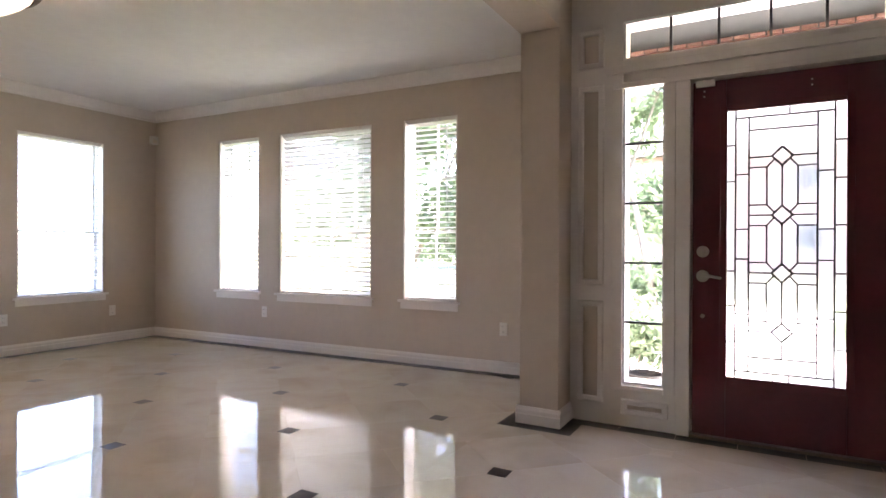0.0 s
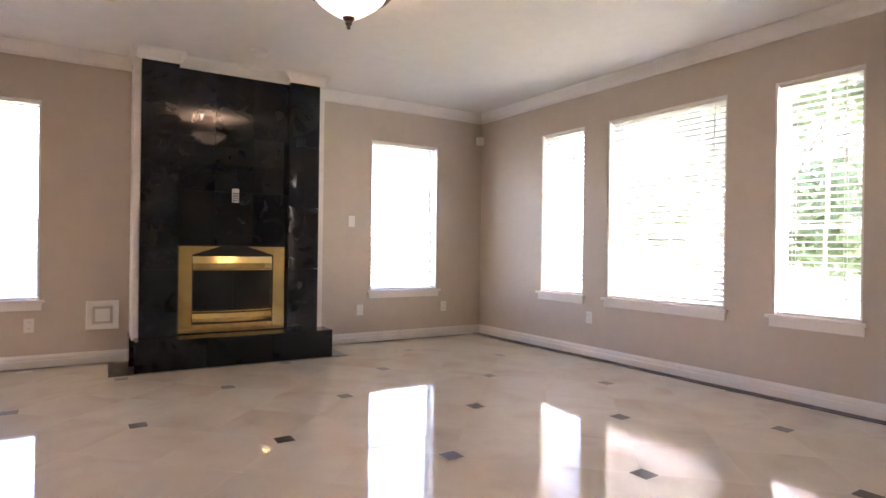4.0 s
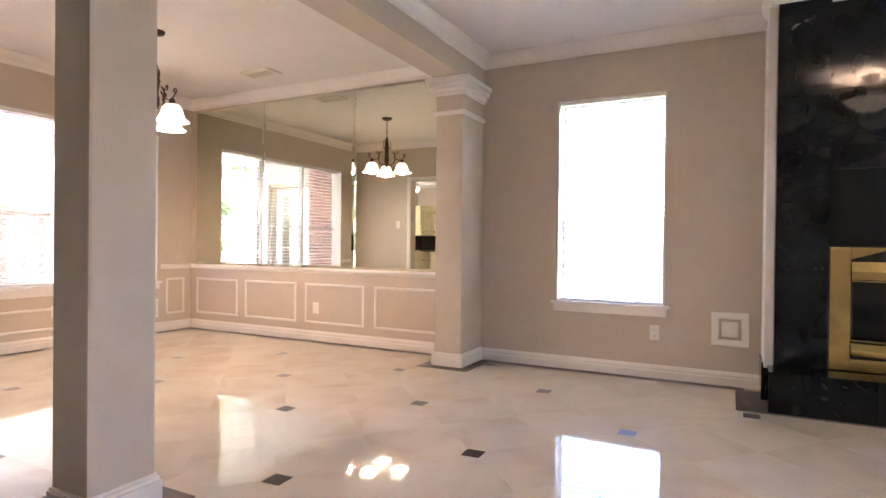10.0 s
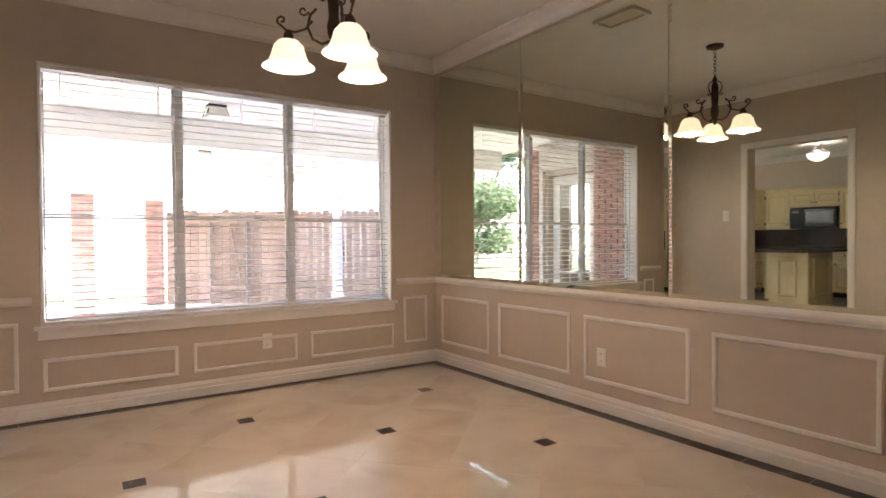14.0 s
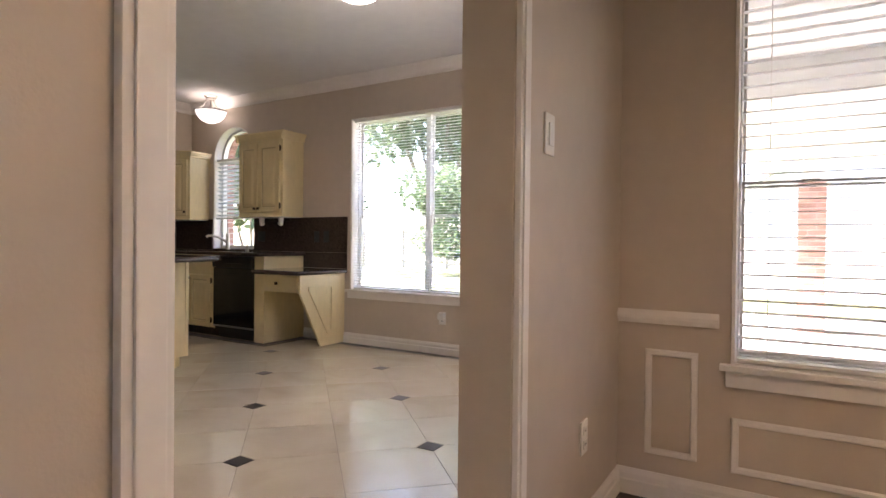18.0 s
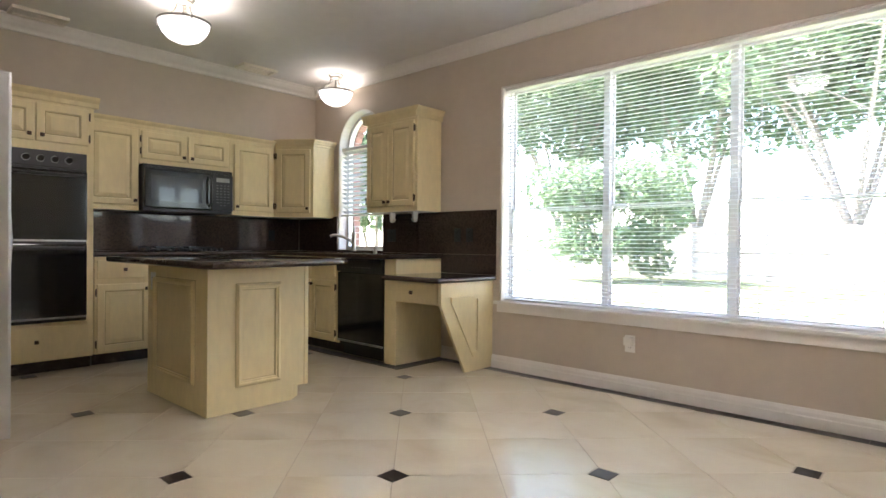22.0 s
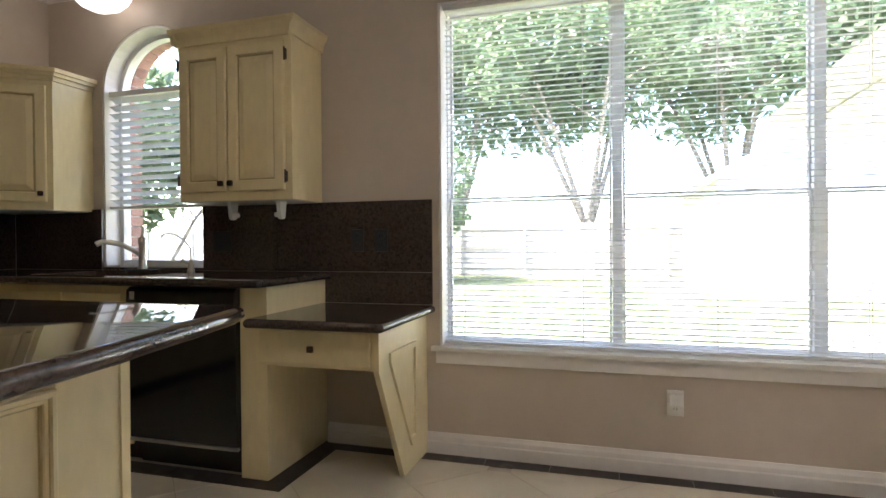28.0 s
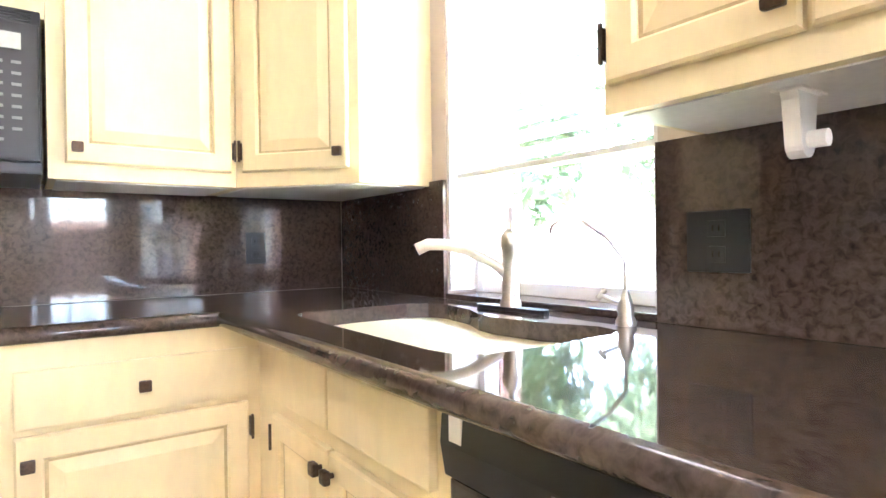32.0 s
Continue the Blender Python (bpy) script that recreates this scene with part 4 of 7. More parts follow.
# casings of the entry, raised panels, side light, transom
bm = bmesh.new()
for a, b in ((d0 - 0.075, d0), (d1, d1 + 0.075)):
    wbox(bm, EN, a, b, -0.02, -0.001, 0.001, 2.06, 0.005)
wbox(bm, EN, -0.53, d1 + 0.075, -0.022, -0.001, 2.06, 2.09, 0.004)
wbox(bm, EN, -0.56, d1 + 0.1, -0.03, -0.001, 2.15, 2.20, 0.006)
wbox(bm, EN, -0.53, -0.465, -0.018, -0.001, 0.22, 2.15, 0.005)
wbox(bm, EN, -0.225, -0.165, -0.018, -0.001, 0.22, 2.06, 0.005)
wbox(bm, EN, -0.465, -0.225, -0.03, -0.001, 0.225, 0.256, 0.005)
setting("entry_trim", bm, TRIM, "white door and side light casings")
for a, b, c, e in ((-0.74, -0.58, 2.21, 2.45), (-0.74, -0.58, 0.86, 2.10), (-0.74, -0.58, 0.13, 0.76), (-0.47, -0.20, 0.075, 0.17)):
    bm = bmesh.new()
    frame_ring(bm, lambda u, d, z: wat(EN, u, -d, z), a, b, c, e, 0.035, 0.001, 0.016, 0.007)
    frame_ob = setting("entry_panel_trim", bm, TRIM, "white moulded panel frame with a greige field")
    bm = bmesh.new()
    wbox(bm, EN, a + 0.036, b - 0.036, -0.003, -0.0005, c + 0.036, e - 0.036)
    part("panel_field", bm, PAINT, frame_ob, "greige painted field")


def light(name, u0, u1, z0, z1, cols, rows, label):
    ob = new(name)
    ob.location = ((u0 + u1) / 2, YD + 0.06, z0)
    tagged(ob, label, kind="structure")
    bm = bmesh.new()
    f = 0.012
    wbox(bm, EN, u0 + 0.002, u0 + f, 0.004, 0.06, z0 + 0.002, z1 - 0.002, 0.003)
    wbox(bm, EN, u1 - f, u1 - 0.002, 0.004, 0.06, z0 + 0.002, z1 - 0.002, 0.003)
    wbox(bm, EN, u0 + f, u1 - f, 0.004, 0.06, z0 + 0.002, z0 + f, 0.003)
    wbox(bm, EN, u0 + f, u1 - f, 0.004, 0.06, z1 - f, z1 - 0.002, 0.003)
    part("window_frame", bm, FRAME, ob)
    for i in range(cols):
        for k in range(rows):
            bm = bmesh.new()
            wbox(bm, EN, u0 + f + (u1 - u0 - 2 * f) * i / cols + 0.004, u0 + f + (u1 - u0 - 2 * f) * (i + 1) / cols - 0.004, 0.022, 0.026, z0 + f + (z1 - z0 - 2 * f) * k / rows + 0.004, z0 + f + (z1 - z0 - 2 * f) * (k + 1) / rows - 0.004)
            part("pane", bm, GLASS, ob).visible_shadow = False
    for k in range(1, rows):
        z = z0 + f + (z1 - z0 - 2 * f) * k / rows
        bm = bmesh.new()
        wbox(bm, EN, u0 + f, u1 - f, 0.014, 0.034, z - 0.007, z + 0.007)
        part("muntin", bm, CAME, ob)
    for i in range(1, cols):
        u = u0 + f + (u1 - u0 - 2 * f) * i / cols
        bm = bmesh.new()
        wbox(bm, EN, u - 0.007, u + 0.007, 0.014, 0.034, z0 + f, z1 - f)
        part("muntin", bm, CAME, ob)
    return ob


light("window_9", -0.465, -0.225, 0.26, 2.10, 1, 5, "narrow side light of five panes beside the front door")
light("window_10", -0.465, 0.84, 2.235, 2.47, 5, 1, "low transom of five panes over the front door")

# ---- dining room wall: mirror, chair rail, panel mouldings ----
RAILP = [(0.001, 0.0), (0.010, 0.0), (0.016, 0.012), (0.026, 0.022), (0.028, 0.034), (0.020, 0.046), (0.010, 0.055), (0.001, 0.055)]
strip("chair_rail_trim", [("y", XW, 1, YDIN, -1.67), ("x", YDIN, 1, XW, DWX[0] - 0.04), ("x", YDIN, 1, DWX[1] + 0.04, XP0)], RAILP, TRIM, "white moulded chair rail", z=0.71)


def panel_mould(W, u0, u1, z0, z1):
    bm = bmesh.new()
    t = 0.026
    frame_ring(bm, lambda u, d, z: wat(W, u, -d, z), u0, u1, z0, z1, t, 0.001, 0.012, 0.006)
    return setting("panel_trim", bm, TRIM, "white picture-frame moulding on the wall")


for a, b in ((-5.10, -4.43), (-4.315, -3.565), (-3.445, -2.69), (-2.565, -1.81)):
    panel_mould(WEST, a, b, 0.18, 0.602)
for a, b, c, e in ((-3.138, -2.94, 0.18, 0.607), (-4.03, -3.257, 0.165, 0.374), (-4.885, -4.125, 0.165, 0.377), (-5.745, -4.99, 0.165, 0.378), (-6.09, -5.845, 0.19, 0.605)):
    panel_mould(DINING, a, b, c, e)
mr = thing("wall_mirror", XW + 0.006, -3.4, 0.77, "large clear wall mirror above the white chair rail", "mirror")
for a, b in ((-5.11, -4.045), (-4.04, -2.825), (-2.82, -1.665)):
    bm = bmesh.new()
    w = 0.022
    x = XW + 0.002
    o = [bm.verts.new((x + 0.003, y, z)) for y, z in ((a, 0.768), (b, 0.768), (b, 2.565), (a, 2.565))]
    i = [bm.verts.new((x + 0.007, y, z)) for y, z in ((a + w, 0.768 + w), (b - w, 0.768 + w), (b - w, 2.565 - w), (a + w, 2.565 - w))]
    k = [bm.verts.new((x, y, z)) for y, z in ((a, 0.768), (b, 0.768), (b, 2.565), (a, 2.565))]
    bm.faces.new(i)
    bm.faces.new(k[::-1])
    for j in range(4):
        bm.faces.new((o[j], o[(j + 1) % 4], i[(j + 1) % 4], i[j]))
        bm.faces.new((k[j], k[(j + 1) % 4], o[(j + 1) % 4], o[j]))
    part("mirror_sheet", bm, MIRROR, mr)

# ---- fireplace ----
fp = thing("fireplace", XW + 0.3, 1.61, 0, "tall black marble fireplace with a brass firebox surround and raised hearth", "fireplace")
body = part("chimney_breast", boxes((XW + 0.001, -5.86, 0.80, 2.415, 0.0, 2.62)), DARKTILE, fp)
for a, b in ((0.784, 0.835), (2.375, 2.43)):
    part("side_trim", boxes((XW + 0.001, -5.765, a, b, 0.24, 2.597), bevel=0.004), TRIM, fp, "white painted side trim")
for a, b in ((0.838, 1.125), (2.085, 2.372)):
    for c, e in ((0.26, 0.83), (0.833, 1.41), (1.413, 1.99), (1.993, 2.597)):
        part("marble_slab", boxes((-5.855, -5.735, a, b, c, e), bevel=0.0005), BLACKSTONE, fp)
for c, e in ((1.045, 1.53), (1.533, 2.04), (2.043, 2.597)):
    for a, b in ((1.127, 1.438), (1.441, 1.77), (1.773, 2.083)):
        part("marble_slab", boxes((-5.86, -5.835, a, b, c, e), bevel=0.0005), BLACKSTONE, fp)
for a, b in ((0.80, 1.345), (1.348, 1.90), (1.903, 2.455)):
    part("hearth_slab", boxes((-5.86, -5.53, a, b, 0.004, 0.258), bevel=0.003), BLACKSTONE, fp)
for a, b in ((0.772, 0.80), (2.42, 2.455)):
    part("plinth_side", boxes((XW + 0.001, -5.862, a, b, 0.004, 0.255)), BLACKSTONE, fp)
# crown over the chimney breast, stepping out over the piers
cr = [(0.0, 0.0), (0.012, 0.0), (0.02, 0.02), (0.03, 0.04), (0.06, 0.075), (0.085, 0.105), (0.10, 0.13), (0.10, 0.179), (0.0, 0.179)]
bm = bmesh.new()
for a, b, x in ((1.127, 2.083, -5.835), (0.80, 1.13, -5.735), (2.08, 2.415, -5.735)):
    prism(bm, [(x + o * 0.5, 2.598 + u * 0.565) for o, u in cr], "y", a, b)
    box(bm, XW + 0.101, x, a, b, 2.598, 2.699)
for face, way in ((0.80, -1), (2.415, 1), (1.13, 1), (2.08, -1)):
    prism(bm, [(face + way * o * 0.48, 2.5985 + u * 0.56) for o, u in cr], "x", XW + 0.11 if face in (0.80, 2.415) else -5.835, -5.70)
part("crown", bm, TRIM, fp, "white crown moulding stepping over the piers")
# brass firebox surround
fy0, fy1, fz0, fz1, fx = 1.142, 2.068, 0.262, 1.035, -5.832
ins = thing("fireplace_insert", fx, 1.605, fz0, "polished brass fireplace insert with dark glass doors", "fireplace insert")
part("bottom_plate", boxes((fx, fx + 0.03, fy0 + 0.111, fy1 - 0.111, fz0, fz0 + 0.075), bevel=0.003), BRASS, ins)
for s, e, m in ((fy0 + 0.11, fy0, 1), (fy1 - 0.11, fy1, -1)):
    part("side_plate", boxes((fx, fx + 0.03, min(s, e), max(s, e), fz0, fz1), bevel=0.003), BRASS, ins)
    bm = bmesh.new()
    prism(bm, [(s + m * 0.001, fz1), (s + m * 0.001, fz1 - 0.075), (s + m * 0.05, fz1 - 0.06), (s + m * 0.23, fz1)], "x", fx, fx + 0.03)
    part("corner_plate", bm, BRASS, ins)
part("firebox", boxes((fx - 0.02, fx + 0.008, fy0 + 0.11, fy1 - 0.11, fz0 + 0.075, fz1)), BLACKPLASTIC, ins, "black recess")


def bowed(bm, profile, y0, y1, bow, steps=10):
    """A bar along y whose front bulges out in the middle. Profile: (x, z) pairs."""
    rings = []
    for k in range(steps + 1):
        t = 2 * k / steps - 1
        rings.append([bm.verts.new((x + bow * (1 - t * t) * (x > fx + 0.009), y0 + (y1 - y0) * k / steps, z)) for x, z in profile])
    for p, q in zip(rings, rings[1:]):
        for j in range(len(profile)):
            m = (j + 1) % len(profile)
            bm.faces.new((p[j], p[m], q[m], q[j]))
    bm.faces.new(rings[0][::-1])
    bm.faces.new(rings[-1])
    return bm


ly0, ly1 = fy0 + 0.112, fy1 - 0.125
louvre = bowed(bmesh.new(), [(fx + 0.008, fz1 - 0.185), (fx + 0.05, fz1 - 0.20), (fx + 0.055, fz1 - 0.15), (fx + 0.035, fz1 - 0.09), (fx + 0.008, fz1 - 0.085)], ly0, ly1, 0.05)
louvre = part("upper_louvre", louvre, BRASS, ins, "bowed brass hood")
part("louvre_lip", bowed(bmesh.new(), [(fx + 0.008, fz1 - 0.205), (fx + 0.058, fz1 - 0.213), (fx + 0.058, fz1 - 0.204), (fx + 0.008, fz1 - 0.192)], ly0, ly1, 0.05), BRASS, louvre)
louvre = bowed(bmesh.new(), [(fx + 0.008, fz0 + 0.10), (fx + 0.05, fz0 + 0.10), (fx + 0.055, fz0 + 0.135), (fx + 0.04, fz0 + 0.175), (fx + 0.008, fz0 + 0.185)], ly0, ly1, 0.05)
louvre = part("lower_louvre", louvre, BRASS, ins, "bowed brass sill")
part("louvre_lip", bowed(bmesh.new(), [(fx + 0.008, fz0 + 0.195), (fx + 0.05, fz0 + 0.19), (fx + 0.05, fz0 + 0.2), (fx + 0.008, fz0 + 0.208)], ly0, ly1, 0.05), BRASS, louvre)
for a, b in ((fy0 + 0.125, 1.595), (1.60, fy1 - 0.14)):
    part("glass_door", boxes((fx + 0.009, fx + 0.02, a, b, fz0 + 0.21, fz1 - 0.212), bevel=0.002), BLACKGLASS, ins, "dark glass door")

# ---- kitchen ----
BF, SF, ZC = 2.66, -6.70, 0.875
RANGE, SINK = ("y", BF, 1), ("x", SF, -1)
UPPER = ("y", 2.92, 1)
setting("wall_furr_down", boxes((2.95, XR, YK, -4.2, 2.06, H), (2.95, XR, -4.1995, YN, 0, H)), PAINT, "greige boxed-down wall over the cabinets")
strip("crown_trim_range", [("y", 2.95, -1, YK, YN)], CROWNP, TRIM, "white crown moulding", z=H, sign=-1)


def knob(W, u, z, parent):
    bm = bmesh.new()
    rose(bm, W, u, z, -0.032, -0.018, 0.006, 8)
    wbox(bm, W, u - 0.014, u + 0.014, -0.045, -0.03, z - 0.014, z + 0.014, 0.006)
    return part("knob", bm, BRONZE, parent, "dark bronze square knob")


def hinge(W, u, z, parent):
    bm = bmesh.new()
    wbox(bm, W, u - 0.0045, u + 0.0045, -0.0205, -0.002, z - 0.026, z + 0.026, 0.002)
    wbox(bm, W, u - 0.003, u + 0.003, -0.0225, -0.016, z - 0.033, z + 0.033, 0.0015)
    return part("hinge", bm, BRONZE, parent, "dark bronze hinge")


def raised(W, u0, u1, z0, z1, parent, name="door", flat=False, stile=0.055):
    """A cabinet front with a moulded frame and a raised field."""
    bm = bmesh.new()
    t = 0.019
    if flat:
        wbox(bm, W, u0, u1, -t, -0.001, z0, z1, 0.005)
        ob = part(name, bm, CREAM, parent)
        return ob
    s = min(stile, (u1 - u0) * 0.22, (z1 - z0) * 0.28)
    frame_ring(bm, lambda u, d, z: wat(W, u, -d, z), u0, u1, z0, z1, s, 0.001, t, 0.005)
    ob = part(name, bm, CREAM, parent)
    bm = bmesh.new()
    wbox(bm, W, u0 + s, u1 - s, -0.007, -0.001, z0 + s, z1 - s)
    part("groove", bm, CREAMDARK, ob, "darker glazed groove")
    bm = bmesh.new()
    axis, face, way = W
    a, b, c, e = u0 + s + 0.008, u1 - s - 0.008, z0 + s + 0.008, z1 - s - 0.008
    k = min(0.03, (b - a) * 0.25, (e - c) * 0.25)
    lo = [bm.verts.new(wat(W, u, -0.0072, z)) for u, z in ((a, c), (b, c), (b, e), (a, e))]
    hi = [bm.verts.new(wat(W, u, -0.0175, z)) for u, z in ((a + k, c + k), (b - k, c + k), (b - k, e - k), (a + k, e - k))]
    bm.faces.new(hi)
    bm.faces.new(lo[::-1])
    for j in range(4):
        bm.faces.new((lo[j], lo[(j + 1) % 4], hi[(j + 1) % 4], hi[j]))
    part("raised_field", bm, CREAM, ob)
    return ob


def moulding(W, u0, u1, z0, z1, parent, wide=0.042):
    """An applied frame moulding on a flat cabinet side, with darker glaze where it meets the panel."""
    bm = bmesh.new()

    def ring_of(bm, g, w, d0, d1, bevel):
        frame_ring(bm, lambda u, d, z: wat(W, u, -d, z), u0 + g, u1 - g, z0 + g, z1 - g, w, -d1, -d0, bevel)

    ring_of(bm, 0.004, wide - 0.008, -0.012, -0.001, 0.003)
    ring_of(bm, wide * 0.22, wide * 0.42, -0.021, -0.0121, 0.004)
    ob = part("moulding", bm, CREAM, parent, "applied cream frame moulding")
    bm = bmesh.new()
    ring_of(bm, 0.0, wide, -0.0015, -0.0003, 0.0004)
    part("glaze_line", bm, CREAMDARK, ob, "darker glazed line")
    return ob


def base_unit(W, u0, u1, label, deep=0.58, toe=True):
    axis, face, way = W
    ob = thing("base_cabinet", *wat(W, (u0 + u1) / 2, deep / 2, 0), label, "cabinet", "kitchen base cabinets")
    bm = bmesh.new()
    wbox(bm, W, u0 + 0.001, u1 - 0.001, 0.0, deep, 0.10, ZC - 0.001, 0.002)
    part("body", bm, CREAM, ob)
    if toe:
        bm = bmesh.new()
        wbox(bm, W, u0 + 0.001, u1 - 0.001, 0.07, deep, 0.005, 0.10)
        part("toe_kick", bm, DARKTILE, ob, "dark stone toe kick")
    return ob


# range run, from the tall oven cabinet to the corner
u = base_unit(RANGE, -5.42, -4.99, "cream glazed base cabinet with a drawer and a raised-panel door")
d = raised(RANGE, -5.405, -5.005, 0.70, 0.845, u, "drawer", True)
knob(RANGE, -5.205, 0.772, d)
d = raised(RANGE, -5.405, -5.005, 0.115, 0.655, u)
knob(RANGE, -5.37, 0.61, d)
for hz in (0.18, 0.59):
    hinge(RANGE, -4.998, hz, d)
u = base_unit(RANGE, -6.09, -5.42, "cream glazed base cabinet with two doors under the cooktop")
for a, b, k in ((-6.075, -5.765, -5.80), (-5.745, -5.435, -5.71)):
    d = raised(RANGE, a, b, 0.115, 0.655, u)
    knob(RANGE, k, 0.61, d)
raised(RANGE, -6.075, -5.435, 0.70, 0.845, u, "drawer", True)
u = base_unit(RANGE, -6.705, -6.09, "cream glazed corner base cabinet with a drawer and a door")
d = raised(RANGE, -6.665, -6.16, 0.685, 0.815, u, "drawer", True)
knob(RANGE, -6.415, 0.752, d)
d = raised(RANGE, -6.665, -6.16, 0.115, 0.67, u)
knob(RANGE, -6.185, 0.612, d)
for hz in (0.18, 0.60):
    hinge(RANGE, -6.674, hz, d)
# sink run
u = base_unit(SINK, 1.765, 2.66, "cream glazed sink cabinet with two false drawer fronts and two doors")
for a, b in ((2.19, 2.52), (1.815, 2.18)):
    raised(SINK, a, b, 0.70, 0.83, u, "drawer_front", True)
for a, b, k, hg in ((2.19, 2.52, 2.213, 2.526), (1.815, 2.18, 2.157, 1.808)):
    d = raised(SINK, a, b, 0.115, 0.66, u)
    knob(SINK, k, 0.62, d)
    for hz in (0.18, 0.60):
        hinge(SINK, hg, hz, d)
# dishwasher and end panel
dw = thing("dishwasher", 1.455, SF - 0.3, 0, "built-in black dishwasher with a handle strip", "dishwasher")
part("body", boxes((1.152, 1.76, SF - 0.58, SF - 0.005, 0.10, 0.868)), BLACKPLASTIC, dw)
part("door_panel", boxes((1.154, 1.758, SF - 0.005, SF + 0.022, 0.145, 0.745), bevel=0.006), BLACKGLASS, dw, "glossy black door")
bm = bmesh.new()
prism(bm, [(SF - 0.005, 0.75), (SF + 0.03, 0.752), (SF + 0.038, 0.80), (SF + 0.034, 0.85), (SF + 0.014, 0.864), (SF - 0.005, 0.866)], "x", 1.154, 1.758)
strip_ob = part("control_strip", bm, BLACKPLASTIC, dw, "black rounded control strip")
part("badge", boxes((1.71, 1.738, SF + 0.0345, SF + 0.0375, 0.80, 0.845)), WHITEPLASTIC, strip_ob, "small pale label")
bm = boxes(*[(1.52 - 0.045 * k, 1.545 - 0.045 * k, SF + 0.0365, SF + 0.0385, 0.79, 0.796) for k in range(6)])
part("button", bm, GREYMETAL, strip_ob)
part("trim_strip", boxes((1.154, 1.758, SF + 0.005, SF + 0.024, 0.128, 0.142)), STEEL, dw, "metal trim strip")
part("toe_kick", boxes((1.154, 1.758, SF - 0.4, SF - 0.05, 0.005, 0.125)), BLACKPLASTIC, dw)
ep = thing("end_panel", 1.08, SF - 0.3, 0, "cream glazed panel that closes the counter run", "cabinet panel")
part("side_panel", boxes((1.010, 1.03, YK + 0.004, SF - 0.02, 0.005, ZC - 0.001), bevel=0.002), CREAM, ep)
part("face_stile", boxes((1.010, 1.150, SF - 0.0195, SF, 0.005, ZC - 0.001), bevel=0.002), CREAM, ep)
part("inner_panel", boxes((1.135, 1.150, YK + 0.004, SF - 0.02, 0.005, ZC - 0.001)), CREAM, ep)

# worktop with rounded edge
NOSE = [(0.0, 0.0)] + [(0.022 * math.sin(math.pi * k / 8), 0.02 - 0.02 * math.cos(math.pi * k / 8)) for k in range(1, 8)] + [(0.0, 0.04)]
SX, SY = (1.79, 2.36), (-7.10, -6.73)
wt = thing("worktop", 2.5, -6.5, ZC, "polished brown granite worktop with a rounded edge", "worktop")
CUTOUT = [(2.46, -6.745), (2.43, -6.718), (2.30, -6.708), (1.84, -6.70), (1.785, -6.71), (1.752, -6.75), (1.745, -6.84), (1.75, -7.04), (1.772, -7.088), (1.83, -7.103), (1.88, -7.085), (1.94, -7.06), (2.07, -7.045), (2.15, -7.06), (2.24, -7.105), (2.37, -7.13), (2.44, -7.115), (2.47, -7.06), (2.475, -6.9)]


def holed(bm, outer, hole, z0, z1):
    """A flat slab with a hole right through it."""
    for z in (z0, z1):
        es = []
        for loop in (outer, hole):
            v = [bm.verts.new((x, y, z)) for x, y in loop]
            es += [bm.edges.new((v[k], v[(k + 1) % len(v)])) for k in range(len(v))]
        bmesh.ops.triangle_fill(bm, use_beauty=True, use_dissolve=False, edges=es)
    for loop in (outer, hole):
        for k in range(len(loop)):
            (xa, ya), (xb, yb) = loop[k], loop[(k + 1) % len(loop)]
            bm.faces.new([bm.verts.new(p) for p in ((xa, ya, z0), (xb, yb, z0), (xb, yb, z1), (xa, ya, z1))])
    bmesh.ops.remove_doubles(bm, verts=bm.verts, dist=0.0002)
    return bm


bm = holed(bmesh.new(), [(0.988, YK + 0.001), (XR - 0.001, YK + 0.001), (XR - 0.001, -4.99), (BF - 0.01, -4.99), (BF - 0.01, -6.603), (0.988, -6.603)], CUTOUT, ZC, ZC + 0.04)
part("slab", bm, GRANITE, wt)
bm = bmesh.new()
prism(bm, [(BF - 0.01 - o, ZC + z) for o, z in NOSE], "y", -6.603, -4.98)
prism(bm, [(-6.603 + o, ZC + z) for o, z in NOSE], "x", 0.988, BF - 0.01)
prism(bm, [(0.988 - o * 0.9, ZC + z) for o, z in NOSE], "y", YK + 0.02, -6.603)
lathe(bm, [(0.0, 0.0)] + [(o, z) for o, z in NOSE[1:-1]] + [(0.0, 0.04)], 0.988, -6.603, ZC, 24)
part("rounded_edge", bm, GRANITE, wt, "", True)
# backsplash
bs = thing("backsplash", 2.0, YK + 0.01, ZC + 0.04, "polished brown granite backsplash", "backsplash")
for r in ((XR - 0.016, XR - 0.001, -6.05, -4.99, 0.916, 1.285), (XR - 0.016, XR - 0.001, YK + 0.018, -6.052, 0.916, 1.285), (SWX[1], XR - 0.018, YK + 0.001, YK + 0.016, 0.916, 1.285), (1.30, SWX[0] - 0.004, YK + 0.001, YK + 0.016, 0.916, 1.285), (0.408, 1.298, YK + 0.001, YK + 0.016, 0.916, 1.285), (0.408, 1.008, YK + 0.001, YK + 0.016, 0.752, 0.9145)):
    part("granite_sheet", boxes(r, bevel=0.001), GRANITE, bs)
part("sill", boxes((SWX[0] + 0.001, SWX[1] - 0.001, YK - 0.108, YK + 0.012, 0.9155, 0.931), bevel=0.003), GRANITE, bs, "granite window sill")
# sink
sk = thing("sink", (SX[0] + SX[1]) / 2, -6.92, ZC - 0.16, "white undermount kitchen sink", "sink")
bm = bmesh.new()
mid = Vector((2.11, -6.91))


def rim_ring(grow, z):
    return [bm.verts.new((*(mid + (Vector(p) - mid) * grow), z)) for p in CUTOUT]


